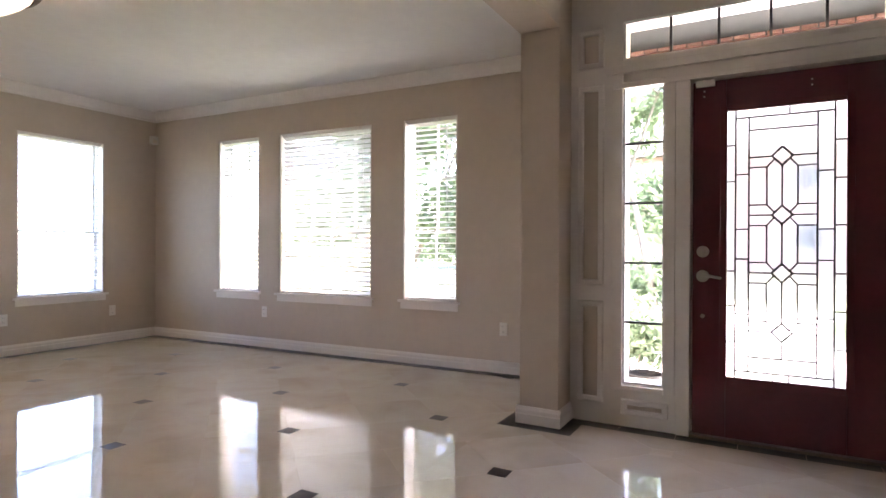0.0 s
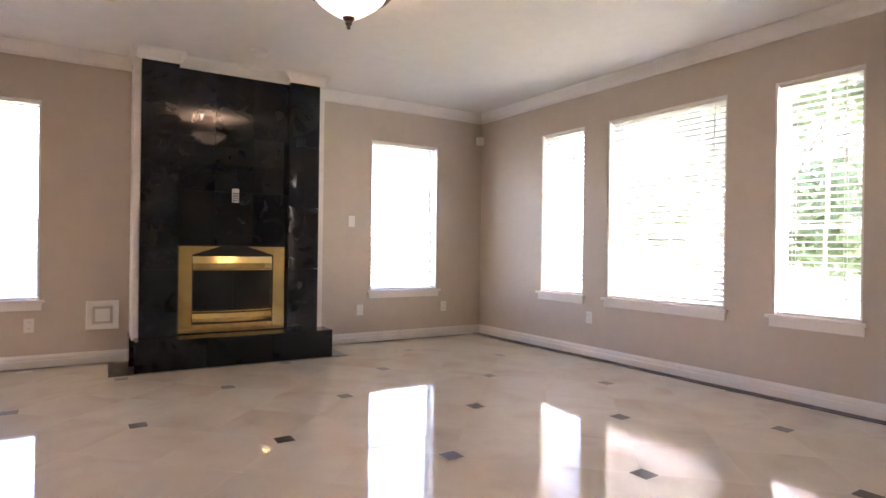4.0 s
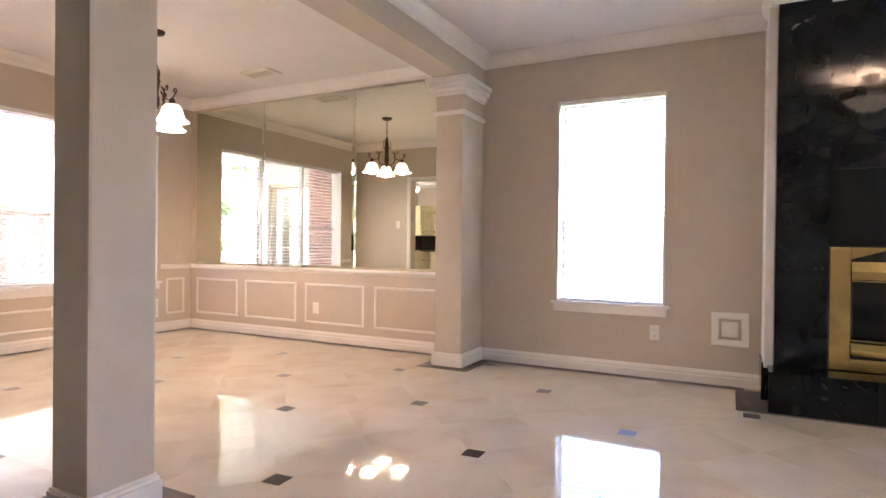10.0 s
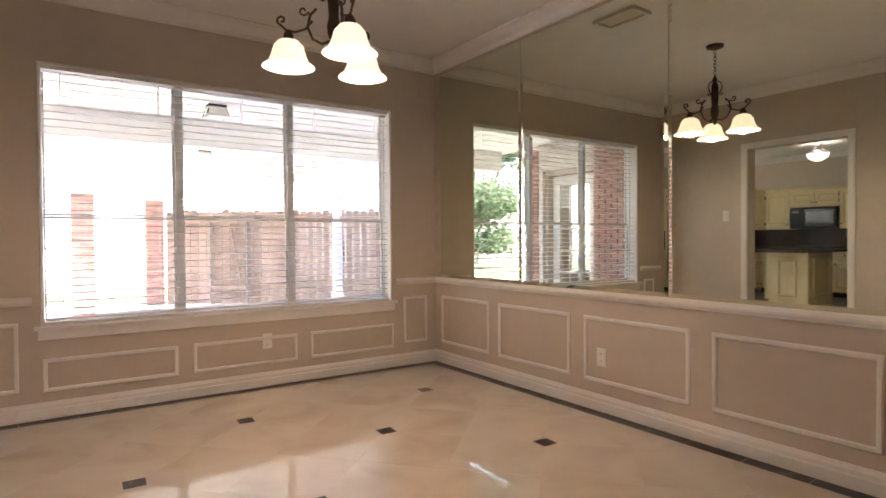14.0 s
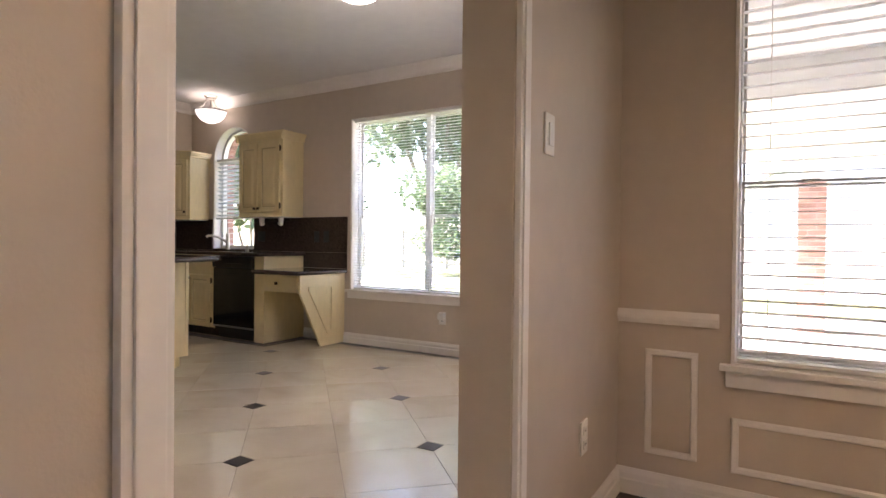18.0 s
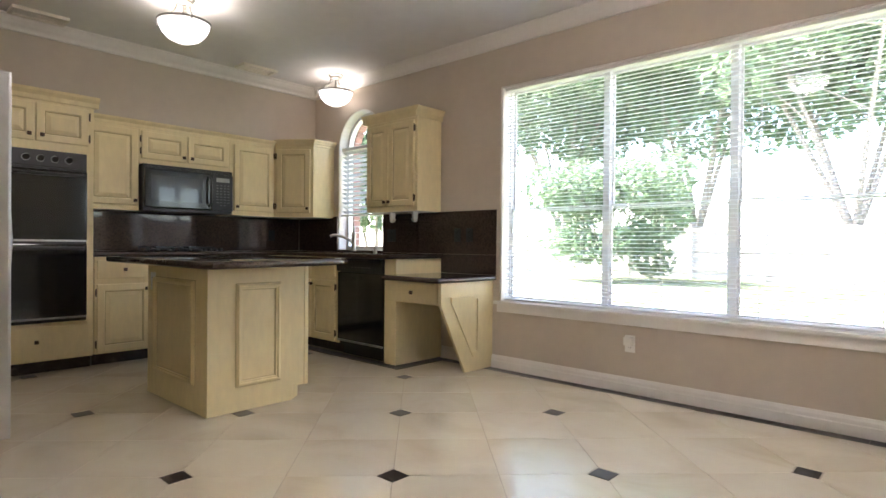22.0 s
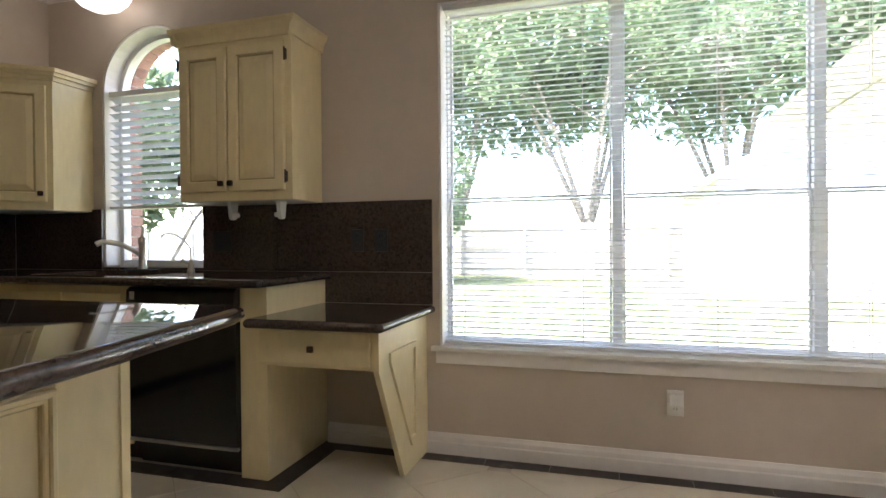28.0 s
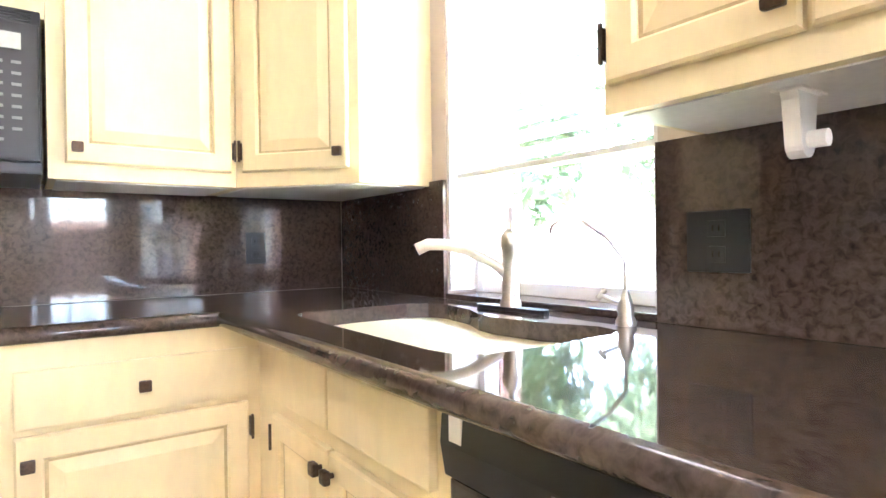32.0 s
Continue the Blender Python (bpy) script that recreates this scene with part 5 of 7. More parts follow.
rings = [rim_ring(1.05, ZC - 0.002), rim_ring(1.0, ZC - 0.002), rim_ring(0.985, ZC - 0.03), rim_ring(0.95, ZC - 0.12), rim_ring(0.86, ZC - 0.16), rim_ring(0.1, ZC - 0.165)]
n = len(CUTOUT)
for a, b in zip(rings, rings[1:]):
    for k in range(n):
        bm.faces.new((a[k], a[(k + 1) % n], b[(k + 1) % n], b[k]))
bm.faces.new(rings[-1])
part("basin", bm, WHITEPLASTIC, sk, "glossy white enamel basin", True)
bm = bmesh.new()
lathe(bm, [(0.0, 0.0), (0.038, 0.0), (0.042, 0.004), (0.0, 0.005)], 2.11, -6.91, ZC - 0.1655)
part("drain", bm, STEEL, sk)
# faucet
fx0, fy0b = 2.15, -7.165
fc = thing("faucet", fx0, fy0b, 0.915, "brushed nickel single-lever kitchen faucet on a dark base plate", "faucet")
bm = bmesh.new()
loop = [(fx0 + 0.125 * math.cos(a) * (1.0 if abs(math.cos(a)) > 0.3 else 1.0), fy0b + (0.03 + 0.012 * math.cos(2 * a)) * math.sin(a)) for a in [2 * math.pi * k / 28 for k in range(28)]]
prism(bm, loop, "z", 0.9152, 0.925)
part("base_plate", bm, BLACKPLASTIC, fc, "dark oval base plate")
bm = lathe(bmesh.new(), [(0.0, 0.01), (0.027, 0.01), (0.027, 0.02), (0.022, 0.03), (0.020, 0.15), (0.023, 0.16), (0.022, 0.185), (0.012, 0.20), (0.0, 0.203)], fx0, fy0b, 0.915, 20)
part("column", bm, NICKEL, fc, "", True)
bm = tube(bmesh.new(), [(fx0, fy0b, 1.00), (fx0 + 0.03, fy0b + 0.03, 1.035), (fx0 + 0.07, fy0b + 0.08, 1.068), (fx0 + 0.10, fy0b + 0.13, 1.082), (fx0 + 0.12, fy0b + 0.165, 1.083), (fx0 + 0.135, fy0b + 0.19, 1.07)], 0.014, 12, 1.1)
part("spout", bm, NICKEL, fc, "", True)
bm = tube(bmesh.new(), [(fx0, fy0b, 1.115), (fx0 + 0.005, fy0b - 0.01, 1.15), (fx0 + 0.015, fy0b - 0.02, 1.17)], 0.009, 10, 0.8)
part("lever", bm, NICKEL, fc, "", True)
# filtered water tap
tx, ty = 1.80, -7.15
ft = thing("water_filter_tap", tx, ty, 0.915, "slender pewter filtered water tap with a curved spout", "tap")
bm = lathe(bmesh.new(), [(0.0, 0.0), (0.020, 0.0), (0.021, 0.008), (0.015, 0.02), (0.017, 0.035), (0.011, 0.055), (0.006, 0.07), (0.0, 0.071)], tx, ty, 0.915, 16)
part("body", bm, NICKEL, ft, "", True)
bm = tube(bmesh.new(), [(tx, ty, 0.98), (tx, ty + 0.002, 1.045), (tx + 0.02, ty + 0.03, 1.09), (tx + 0.05, ty + 0.07, 1.125), (tx + 0.075, ty + 0.10, 1.13), (tx + 0.088, ty + 0.115, 1.115), (tx + 0.09, ty + 0.118, 1.10)], 0.0042, 8)
part("spout", bm, NICKEL, ft, "", True)
bm = tube(bmesh.new(), [(tx, ty, 0.955), (tx + 0.02, ty + 0.01, 0.962), (tx + 0.045, ty + 0.02, 0.975)], 0.005, 8)
tube(bm, [(tx + 0.04, ty + 0.012, 0.985), (tx + 0.048, ty + 0.026, 0.967)], 0.006, 8)
part("lever", bm, NICKEL, ft, "", True)

# cooktop
ct = thing("cooktop", 2.95, -5.76, 0.915, "black gas cooktop set in the worktop", "cooktop")
part("plate", boxes((2.72, 3.18, -6.13, -5.40, 0.9155, 0.922), bevel=0.003), BLACKGLASS, ct)
for k in range(4):
    bm = lathe(bmesh.new(), [(0.0, 0.0), (0.02, 0.0), (0.019, 0.018), (0.014, 0.022), (0.0, 0.023)], 2.77 + 0.115 * k, -6.075, 0.922, 14)
    part("control_knob", bm, BLACKPLASTIC, ct, "", True)
for gx, gy in ((2.83, -5.60), (3.06, -5.60), (2.83, -5.88), (3.06, -5.88)):
    bm = boxes(*[(gx - 0.10, gx + 0.10, gy + s - 0.005, gy + s + 0.005, 0.945, 0.957) for s in (-0.09, 0, 0.09)], *[(gx + s - 0.005, gx + s + 0.005, gy - 0.12, gy + 0.12, 0.9445, 0.9565) for s in (-0.09, 0.09)], *[(gx + s - 0.006, gx + s + 0.006, gy + w - 0.006, gy + w + 0.006, 0.922, 0.945) for s in (-0.09, 0.09) for w in (-0.11, 0.11)])
    part("grate", bm, BLACKPLASTIC, ct, "black iron grate")
    bm = lathe(bmesh.new(), [(0.0, 0.0), (0.045, 0.0), (0.045, 0.01), (0.03, 0.015), (0.0, 0.016)], gx, gy, 0.922, 16)
    part("burner", bm, BLACKPLASTIC, ct, "", True)

# tall oven cabinet
OV = ("y", BF - 0.02, 1)
oc = thing("oven_cabinet", 2.95, -4.6, 0, "tall cream glazed cabinet that holds the double oven", "cabinet")
oy0, oy1 = -4.975, -4.20
bm = bmesh.new()
wbox(bm, OV, oy0, oy1, 0.0, 0.60, 0.10, 2.04, 0.003)
part("body", bm, CREAM, oc)
bm = bmesh.new()
wbox(bm, OV, oy0, oy1, 0.07, 0.60, 0.005, 0.10)
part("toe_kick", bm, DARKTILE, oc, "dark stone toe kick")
bm = bmesh.new()
prism(bm, [(BF - 0.02, 2.035), (BF - 0.035, 2.04), (BF - 0.045, 2.07), (BF - 0.07, 2.095), (BF - 0.075, 2.115), (BF - 0.02, 2.115)], "y", oy0 - 0.03, oy1)
wbox(bm, OV, oy0 - 0.03, oy1, 0.001, 0.60, 2.041, 2.115, 0.004)
part("crown", bm, CREAM, oc)
d = raised(OV, oy0 + 0.035, oy1 - 0.02, 0.125, 0.36, oc, "drawer", True)
knob(OV, -4.60, 0.25, d)
for a, b, k in ((-4.935, -4.595, -4.63), (-4.585, -4.22, -4.55)):
    d = raised(OV, a, b, 1.735, 2.015, oc)
    knob(OV, k, 1.78, d)
for hz in (1.79, 1.96):
    hinge(OV, -4.943, hz, d)
ov = thing("double_oven", 2.9, -4.57, 0.39, "black built-in double wall oven with four round dials", "oven")
OVF = ("y", BF - 0.021, 1)
bm = bmesh.new()
wbox(bm, OVF, -4.925, -4.235, -0.012, 0.0, 0.385, 1.67, 0.004)
part("case", bm, BLACKPLASTIC, ov)
for z0, z1 in ((0.425, 0.975), (1.005, 1.525)):
    bm = bmesh.new()
    wbox(bm, OVF, -4.92, -4.24, -0.045, -0.012, z0, z1, 0.008)
    d = part("oven_door", bm, BLACKGLASS, ov, "glossy black oven door")
    bm = bmesh.new()
    wbox(bm, OVF, -4.915, -4.245, -0.048, -0.0451, z0 - 0.012, z0 + 0.002)
    part("trim_strip", bm, STEEL, d, "metal strip")
    bm = bmesh.new()
    wbox(bm, OVF, -4.90, -4.26, -0.075, -0.045, z1 - 0.045, z1 - 0.02, 0.008)
    part("door_handle", bm, BLACKPLASTIC, d)
bm = bmesh.new()
wbox(bm, OVF, -4.92, -4.24, -0.03, -0.012, 1.545, 1.665, 0.005)
cp = part("control_panel", bm, BLACKPLASTIC, ov, "black control panel")
for k in range(4):
    bm = rose(bmesh.new(), OVF, -4.80 + 0.09 * k, 1.605, -0.050, -0.03, 0.021, 18)
    part("dial", bm, BLACKGLASS, cp, "round dial with a pale ring")
    bm = bmesh.new()
    for q in range(18):
        a0, a1 = 2 * math.pi * q / 18, 2 * math.pi * (q + 1) / 18
        prism(bm, [(-4.80 + 0.09 * k + r * math.cos(a), 1.605 + r * math.sin(a)) for r, a in ((0.023, a0), (0.026, a0), (0.026, a1), (0.023, a1))], "x", BF - 0.021 - 0.0315, BF - 0.021 - 0.0302)
    part("dial_ring", bm, STEEL, cp)


# wall cabinets
def wall_unit(W, u0, u1, z0, z1, label, doors, deep=0.33, crown=0.06):
    ob = thing("wall_cabinet", *wat(W, (u0 + u1) / 2, deep / 2, z0), label, "cabinet", "kitchen wall cabinets")
    bm = bmesh.new()
    wbox(bm, W, u0 + 0.001, u1 - 0.001, 0.0, deep - 0.002, z0, z1, 0.002)
    part("body", bm, CREAM, ob)
    bm = bmesh.new()
    wbox(bm, W, u0 + 0.02, u1 - 0.02, 0.02, deep - 0.02, z0 - 0.003, z0 - 0.0005)
    part("underside", bm, CABWHITE, ob, "white underside")
    bm = bmesh.new()
    axis, face, way = W
    prism(bm, [(face - way * o, z1 - 0.005 + h) for o, h in ((0, 0), (0.012, 0.0), (0.016, crown * 0.4), (0.035, crown * 0.75), (0.04, crown), (0, crown))], axis, u0, u1)
    part("crown", bm, CREAM, ob, "cream cornice")
    for a, b, kn, hg in doors:
        d = raised(W, a, b, z0 + 0.045, z1 - 0.03, ob)
        if kn is not None:
            knob(W, kn, z0 + 0.085, d)
        if hg is not None:
            for hz in (z0 + 0.11, z1 - 0.10):
                hinge(W, hg, hz, d)
    return ob


wall_unit(UPPER, -5.405, -4.98, 1.27, 2.0, "cream glazed wall cabinet with one raised-panel door", [(-5.39, -4.995, -5.365, None)])
wall_unit(UPPER, -6.235, -5.405, 1.685, 2.0, "short cream glazed cabinet over the microwave with two doors", [(-5.81, -5.42, -5.78, -5.413), (-6.215, -5.825, -5.855, None)])
wall_unit(UPPER, -6.722, -6.235, 1.27, 2.0, "cream glazed wall cabinet with one raised-panel door", [(-6.705, -6.275, -6.302, -6.714)])
# microwave
KEYPRINT = mat("key_print", (0.14, 0.14, 0.135), 0.5)
mw = thing("microwave", 3.03, -5.80, 1.295, "black over-the-range microwave with a glass door", "microwave")
MW = ("y", 2.85, 1)
my0, my1 = -6.225, -5.415
bm = bmesh.new()
wbox(bm, MW, my0, my1, 0.0, 0.395, 1.27, 1.68, 0.006)
part("case", bm, BLACKPLASTIC, mw)
bm = bmesh.new()
wbox(bm, MW, -6.005, my1 - 0.004, -0.03, -0.001, 1.30, 1.64, 0.01)
d = part("door_panel", bm, BLACKGLASS, mw, "glossy black glass door")
bm = bmesh.new()
wbox(bm, MW, -5.92, -5.47, -0.032, -0.0305, 1.36, 1.585, 0.0)
part("door_window", bm, mat("smoked_glass", (0.03, 0.03, 0.032), 0.06), d, "smoked window")
bm = tube(bmesh.new(), [(2.82, -5.985, 1.335), (2.78, -5.985, 1.37), (2.772, -5.985, 1.47), (2.78, -5.985, 1.57), (2.82, -5.985, 1.615)], 0.011, 10)
part("door_handle", bm, BLACKPLASTIC, mw, "", True)
bm = bmesh.new()
wbox(bm, MW, my0 + 0.004, -6.015, -0.026, -0.001, 1.30, 1.64, 0.006)
pn = part("control_panel", bm, BLACKPLASTIC, mw, "control panel with keys and a display")
bm = bmesh.new()
wbox(bm, MW, -6.185, -6.055, -0.028, -0.0262, 1.57, 1.61)
part("display", bm, mat("grey_display", (0.35, 0.36, 0.33), 0.2), pn, "pale grey display")
for r in range(8):
    for c in range(4):
        if r == 7 and c in (0, 3):
            continue
        bm = bmesh.new()
        wbox(bm, MW, -6.185 + 0.036 * c, -6.185 + 0.036 * c + 0.02, -0.0275, -0.0262, 1.535 - 0.027 * r, 1.542 - 0.027 * r)
        part("key", bm, KEYPRINT, pn)
bm = boxes(*[(2.846, 2.85, my0 + 0.02, my1 - 0.02, 1.648 + 0.007 * k, 1.652 + 0.007 * k) for k in range(4)])
part("vent_slat", bm, BLACKPLASTIC, mw)
# diagonal corner cabinet
cc = thing("corner_cabinet", 2.95, -7.0, 1.27, "cream glazed diagonal corner wall cabinet", "cabinet", "kitchen wall cabinets")
foot = [(2.922, -6.724), (2.60, -6.985), (2.60, YK + 0.003), (XR - 0.003, YK + 0.003), (XR - 0.003, -6.724)]
bm = bmesh.new()
prism(bm, foot, "z", 1.27, 2.01)
part("body", bm, CREAM, cc)
bm = bmesh.new()
ctr = Vector((2.95, -7.0))
prism(bm, [tuple(ctr + (Vector(p) - ctr) * 0.93) for p in foot], "z", 1.267, 1.2695)
part("underside", bm, CABWHITE, cc, "white underside")
bm = bmesh.new()
for k, (g, z0, z1) in enumerate(((0.012, 2.005, 2.03), (0.03, 2.03, 2.05), (0.042, 2.05, 2.075))):
    prism(bm, [(2.922 - g, -6.7235), (2.60 - g, -6.985 + g * 0.4), (2.60 - g, YK + 0.003), (XR - 0.003, YK + 0.003), (XR - 0.003, -6.7235)], "z", z0, z1)
part("crown", bm, CREAM, cc, "cream cornice")
# its door is drawn flat, then turned into the diagonal
holder = new("door")
DF = ("x", 0.0, -1)
span = math.hypot(0.322, 0.261)
tmp = thing("tmp", 0, 0, 0, "tmp", "tmp")
dd = raised(DF, 0.03, span - 0.03, 1.315, 1.975, tmp)
knob(DF, span - 0.055, 1.36, dd)
for hz in (1.38, 1.90):
    hinge(DF, 0.022, hz, dd)
turn = Matrix.Translation((2.922, -6.724, 0)) @ Matrix.Rotation(math.atan2(-0.261, -0.322), 4, "Z") @ Matrix.Scale(-1, 4, (0, 1, 0))
for o in (dd, *dd.children):
    o.data.transform(Matrix.Translation(-cc.location) @ turn)
    o.data.flip_normals()
dd.parent = cc
bpy.data.objects.remove(tmp)
bpy.data.objects.remove(holder)
# cabinet right of the window
UC = ("x", -6.95, -1)
u = wall_unit(UC, 1.025, 1.69, 1.285, 2.09, "cream glazed wall cabinet with two raised-panel doors beside the sink window", [(1.392, 1.675, 1.415, 1.682), (1.062, 1.382, 1.358, 1.054)], deep=0.296, crown=0.085)
bm = bmesh.new()
prism(bm, [(1.025 - o, 2.085 + h) for o, h in ((0, 0), (0.012, 0.0), (0.016, 0.035), (0.035, 0.065), (0.04, 0.085), (0, 0.085))], "y", YK + 0.004, -6.95 + 0.04)
prism(bm, [(1.69 + o, 2.085 + h) for o, h in ((0, 0), (0.012, 0.0), (0.016, 0.035), (0.035, 0.065), (0.04, 0.085), (0, 0.085))], "y", YK + 0.004, -6.95 + 0.04)
part("side_crown", bm, CREAM, u)
for hxx in (1.44, 1.15):
    th = thing("paper_towel_bracket", hxx, -7.05, 1.2, "white plastic paper towel bracket under the cabinet", "bracket", "paper towel brackets")
    bm = bmesh.new()
    low = [(-7.045 + 0.021 * math.cos(math.pi * k / 10), 1.212 - 0.021 * math.sin(math.pi * k / 10)) for k in range(11)]
    prism(bm, [(-7.080, 1.281), (-7.010, 1.281), (-7.016, 1.268)] + low + [(-7.074, 1.268)], "x", hxx - 0.011, hxx + 0.011)
    box(bm, hxx - 0.02, hxx + 0.02, -7.085, -7.005, 1.2785, 1.2835, 0.002)
    part("arm", bm, WHITEPLASTIC, th)
    bm = rose(bmesh.new(), ("y", hxx, 1 if hxx < 1.3 else -1), -7.045, 1.215, 0.012, 0.035, 0.012, 12)
    part("spindle", bm, WHITEPLASTIC, th)

# desk
dk = thing("desk", 0.73, -6.9, 0, "built-in cream desk with a granite top and slanted side", "desk")
bm = boxes((0.412, 1.01, YK + 0.001, -6.565, 0.71, 0.75))
part("slab", bm, GRANITE, dk, "brown granite desk top")
bm = bmesh.new()
prism(bm, [(-6.565 + o, 0.71 + z) for o, z in NOSE], "x", 0.412, 1.01)
prism(bm, [(0.412 - o, 0.71 + z) for o, z in NOSE], "y", YK + 0.02, -6.565)
lathe(bm, [(0.0, 0.0)] + [(o, z) for o, z in NOSE[1:-1]] + [(0.0, 0.04)], 0.412, -6.565, 0.71, 24)
lathe(bm, [(0.0, 0.0)] + [(o, z) for o, z in NOSE[1:-1]] + [(0.0, 0.04)], 1.01, -6.565, 0.71, 24)
part("rounded_edge", bm, GRANITE, dk, "", True)
part("drawer_case", boxes((0.465, 1.01, YK + 0.02, -6.64, 0.54, 0.709)), CREAM, dk)
d = raised(("x", -6.64, -1), 0.48, 0.997, 0.555, 0.695, dk, "drawer", True)
knob(("x", -6.64, -1), 0.74, 0.625, d)
bm = bmesh.new()
side = [(-6.625, 0.709), (-6.625, 0.54), (-6.91, 0.005), (YK + 0.04, 0.005), (YK + 0.003, 0.005), (YK + 0.003, 0.709)]
prism(bm, side, "x", 0.44, 0.464)
sp = part("side_panel", bm, CREAM, dk, "slanted cream side panel")
bm = bmesh.new()
vin = [(-6.73, 0.60), (-6.73, 0.56), (-6.99, 0.12), (-7.06, 0.12), (-7.06, 0.60)]
c0 = Vector((-6.93, 0.42))
for a, b in zip(vin, vin[1:] + vin[:1]):
    a2, b2 = tuple(c0 + (Vector(a) - c0) * 0.86), tuple(c0 + (Vector(b) - c0) * 0.86)
    prism(bm, [a, b, b2, a2], "x", 0.428, 0.4395)
part("moulding", bm, CREAM, sp, "applied frame moulding")

# island
isl = thing("kitchen_island", 1.16, -5.33, 0, "cream glazed kitchen island with an overhanging brown granite top", "kitchen island")
ix0, ix1, iy0, iy1 = 0.728, 1.60, -5.66, -5.005
bm = bmesh.new()
prism(bm, [(ix0, iy1), (ix0, iy0), (ix1, iy0), (ix1, iy1)], "z", 0.09, ZC - 0.012)
prism(bm, [(ix0, iy1), (ix0, iy0 + 0.11), (ix0 + 0.07, iy0 + 0.02), (ix1, iy0 + 0.02), (ix1, iy1)], "z", 0.004, 0.09)
part("body", bm, CREAM, isl)
ISW, ISN = ("y", ix0, 1), ("x", iy1, -1)
moulding(ISW, -5.468, -5.172, 0.145, 0.757, isl)
moulding(ISN, 0.88, 1.48, 0.16, 0.775, isl)
part("corner_strip", boxes((ix0 - 0.006, ix0 + 0.02, iy0 - 0.006, iy0 + 0.02, 0.09, ZC - 0.012)), CREAM, isl)
ctrl = [(1.70, -4.80), (0.30, -4.79), (0.262, -4.82), (0.285, -5.0), (0.33, -5.25), (0.385, -5.5), (0.44, -5.70), (0.465, -5.755), (0.51, -5.775), (1.70, -5.78)]
bm = bmesh.new()
cen = Vector((0.9, -5.32))
layers = []
for o, z in NOSE:
    lay_pts = []
    for x, y in ctrl:
        v = (Vector((x, y)) - cen)
        v = v.normalized() * o
        lay_pts.append(bm.verts.new((x + v.x, y + v.y, ZC - 0.011 + z)))
    layers.append(lay_pts)
for a, b in zip(layers, layers[1:]):
    for k in range(len(ctrl)):
        m = (k + 1) % len(ctrl)
        bm.faces.new((a[k], a[m], b[m], b[k]))
bm.faces.new(layers[0][::-1])
bm.faces.new(layers[-1])
part("top", bm, GRANITE, isl, "polished brown granite top with a bowed end", True)

# cabinet beside the refrigerator
NB = ("x", -3.92, 1)
u = base_unit(NB, 0.15, 0.87, "cream glazed base cabinet beside the refrigerator with a panelled end")
bm = bmesh.new()
prism(bm, [(-3.9185 + 0.092 * math.sin(math.pi * k / 20), 0.0055 + 0.094 * math.cos(math.pi * k / 20)) for k in range(11)] + [(YN - 0.004, 0.0055), (YN - 0.004, 0.0995)], "x", 0.1505, 0.165)
part("plinth_panel", bm, CREAM, u, "cream end board with a rounded toe notch")
moulding(("y", 0.151, 1), -3.755, -3.42, 0.165, 0.778, u)
for a, b in ((0.17, 0.50), (0.52, 0.85)):
    raised(NB, a, b, 0.70, 0.845, u, "drawer", True)
    d = raised(NB, a, b, 0.115, 0.66, u)
for hz in (0.20, 0.60):
    hinge(NB, 0.163, hz, d)
wt2 = thing("worktop", 0.5, -3.6, ZC, "short brown granite worktop beside the refrigerator", "worktop")
part("slab", boxes((0.125, 0.885, -3.935, YN - 0.001, ZC, ZC + 0.04)), GRANITE, wt2)
bm = bmesh.new()
prism(bm, [(-3.935 - o, ZC + z) for o, z in NOSE], "x", 0.125, 0.885)
prism(bm, [(0.125 - o, ZC + z) for o, z in NOSE], "y", -3.935, YN - 0.001)
lathe(bm, [(0.0, 0.0)] + [(o, z) for o, z in NOSE[1:-1]] + [(0.0, 0.04)], 0.125, -3.935, ZC, 24)
part("rounded_edge", bm, GRANITE, wt2, "", True)
u = wall_unit(("x", -3.62, 1), 0.15, 0.87, 1.265, 2.03, "cream glazed wall cabinet with bronze hinges beside the refrigerator", [(0.17, 0.50, 0.47, 0.163), (0.52, 0.85, 0.55, 0.857)], deep=0.297)
bm = bmesh.new()
prism(bm, [(0.15 - o, 2.025 + h) for o, h in ((0, 0), (0.012, 0.0), (0.016, 0.024), (0.035, 0.045), (0.04, 0.06), (0, 0.06))], "y", -3.66, YN - 0.003)
part("side_crown", bm, CREAM, u)
# refrigerator
fr = thing("refrigerator", 1.35, -3.75, 0, "stainless steel refrigerator with dark grey sides and a yellow sticker", "refrigerator")
part("body", boxes((0.905, 1.80, -4.05, -3.36, 0.03, 1.785), bevel=0.006), GREYMETAL, fr, "dark grey painted body")
for a, b in ((0.903, 1.35), (1.355, 1.803)):
    d = part("refrigerator_door", boxes((a, b, -4.145, -4.056, 0.06, 1.79), bevel=0.012), STEEL, fr, "stainless steel door")
    hh = b - 0.06 if a < 1 else a + 0.06
    bm = tube(bmesh.new(), [(hh, -4.15, 0.62), (hh, -4.19, 0.70), (hh, -4.205, 1.0), (hh, -4.19, 1.32), (hh, -4.15, 1.40)], 0.014, 10)
    part("door_handle", bm, STEEL, d, "bowed metal handle", True)
for a, b in ((0.92, 1.02), (1.69, 1.78)):
    part("hinge_cover", boxes((a, b, -4.10, -3.99, 1.787, 1.81), bevel=0.006), BLACKPLASTIC, fr)
part("foot_grille", boxes((0.92, 1.79, -4.06, -4.0, 0.004, 0.055)), BLACKPLASTIC, fr)
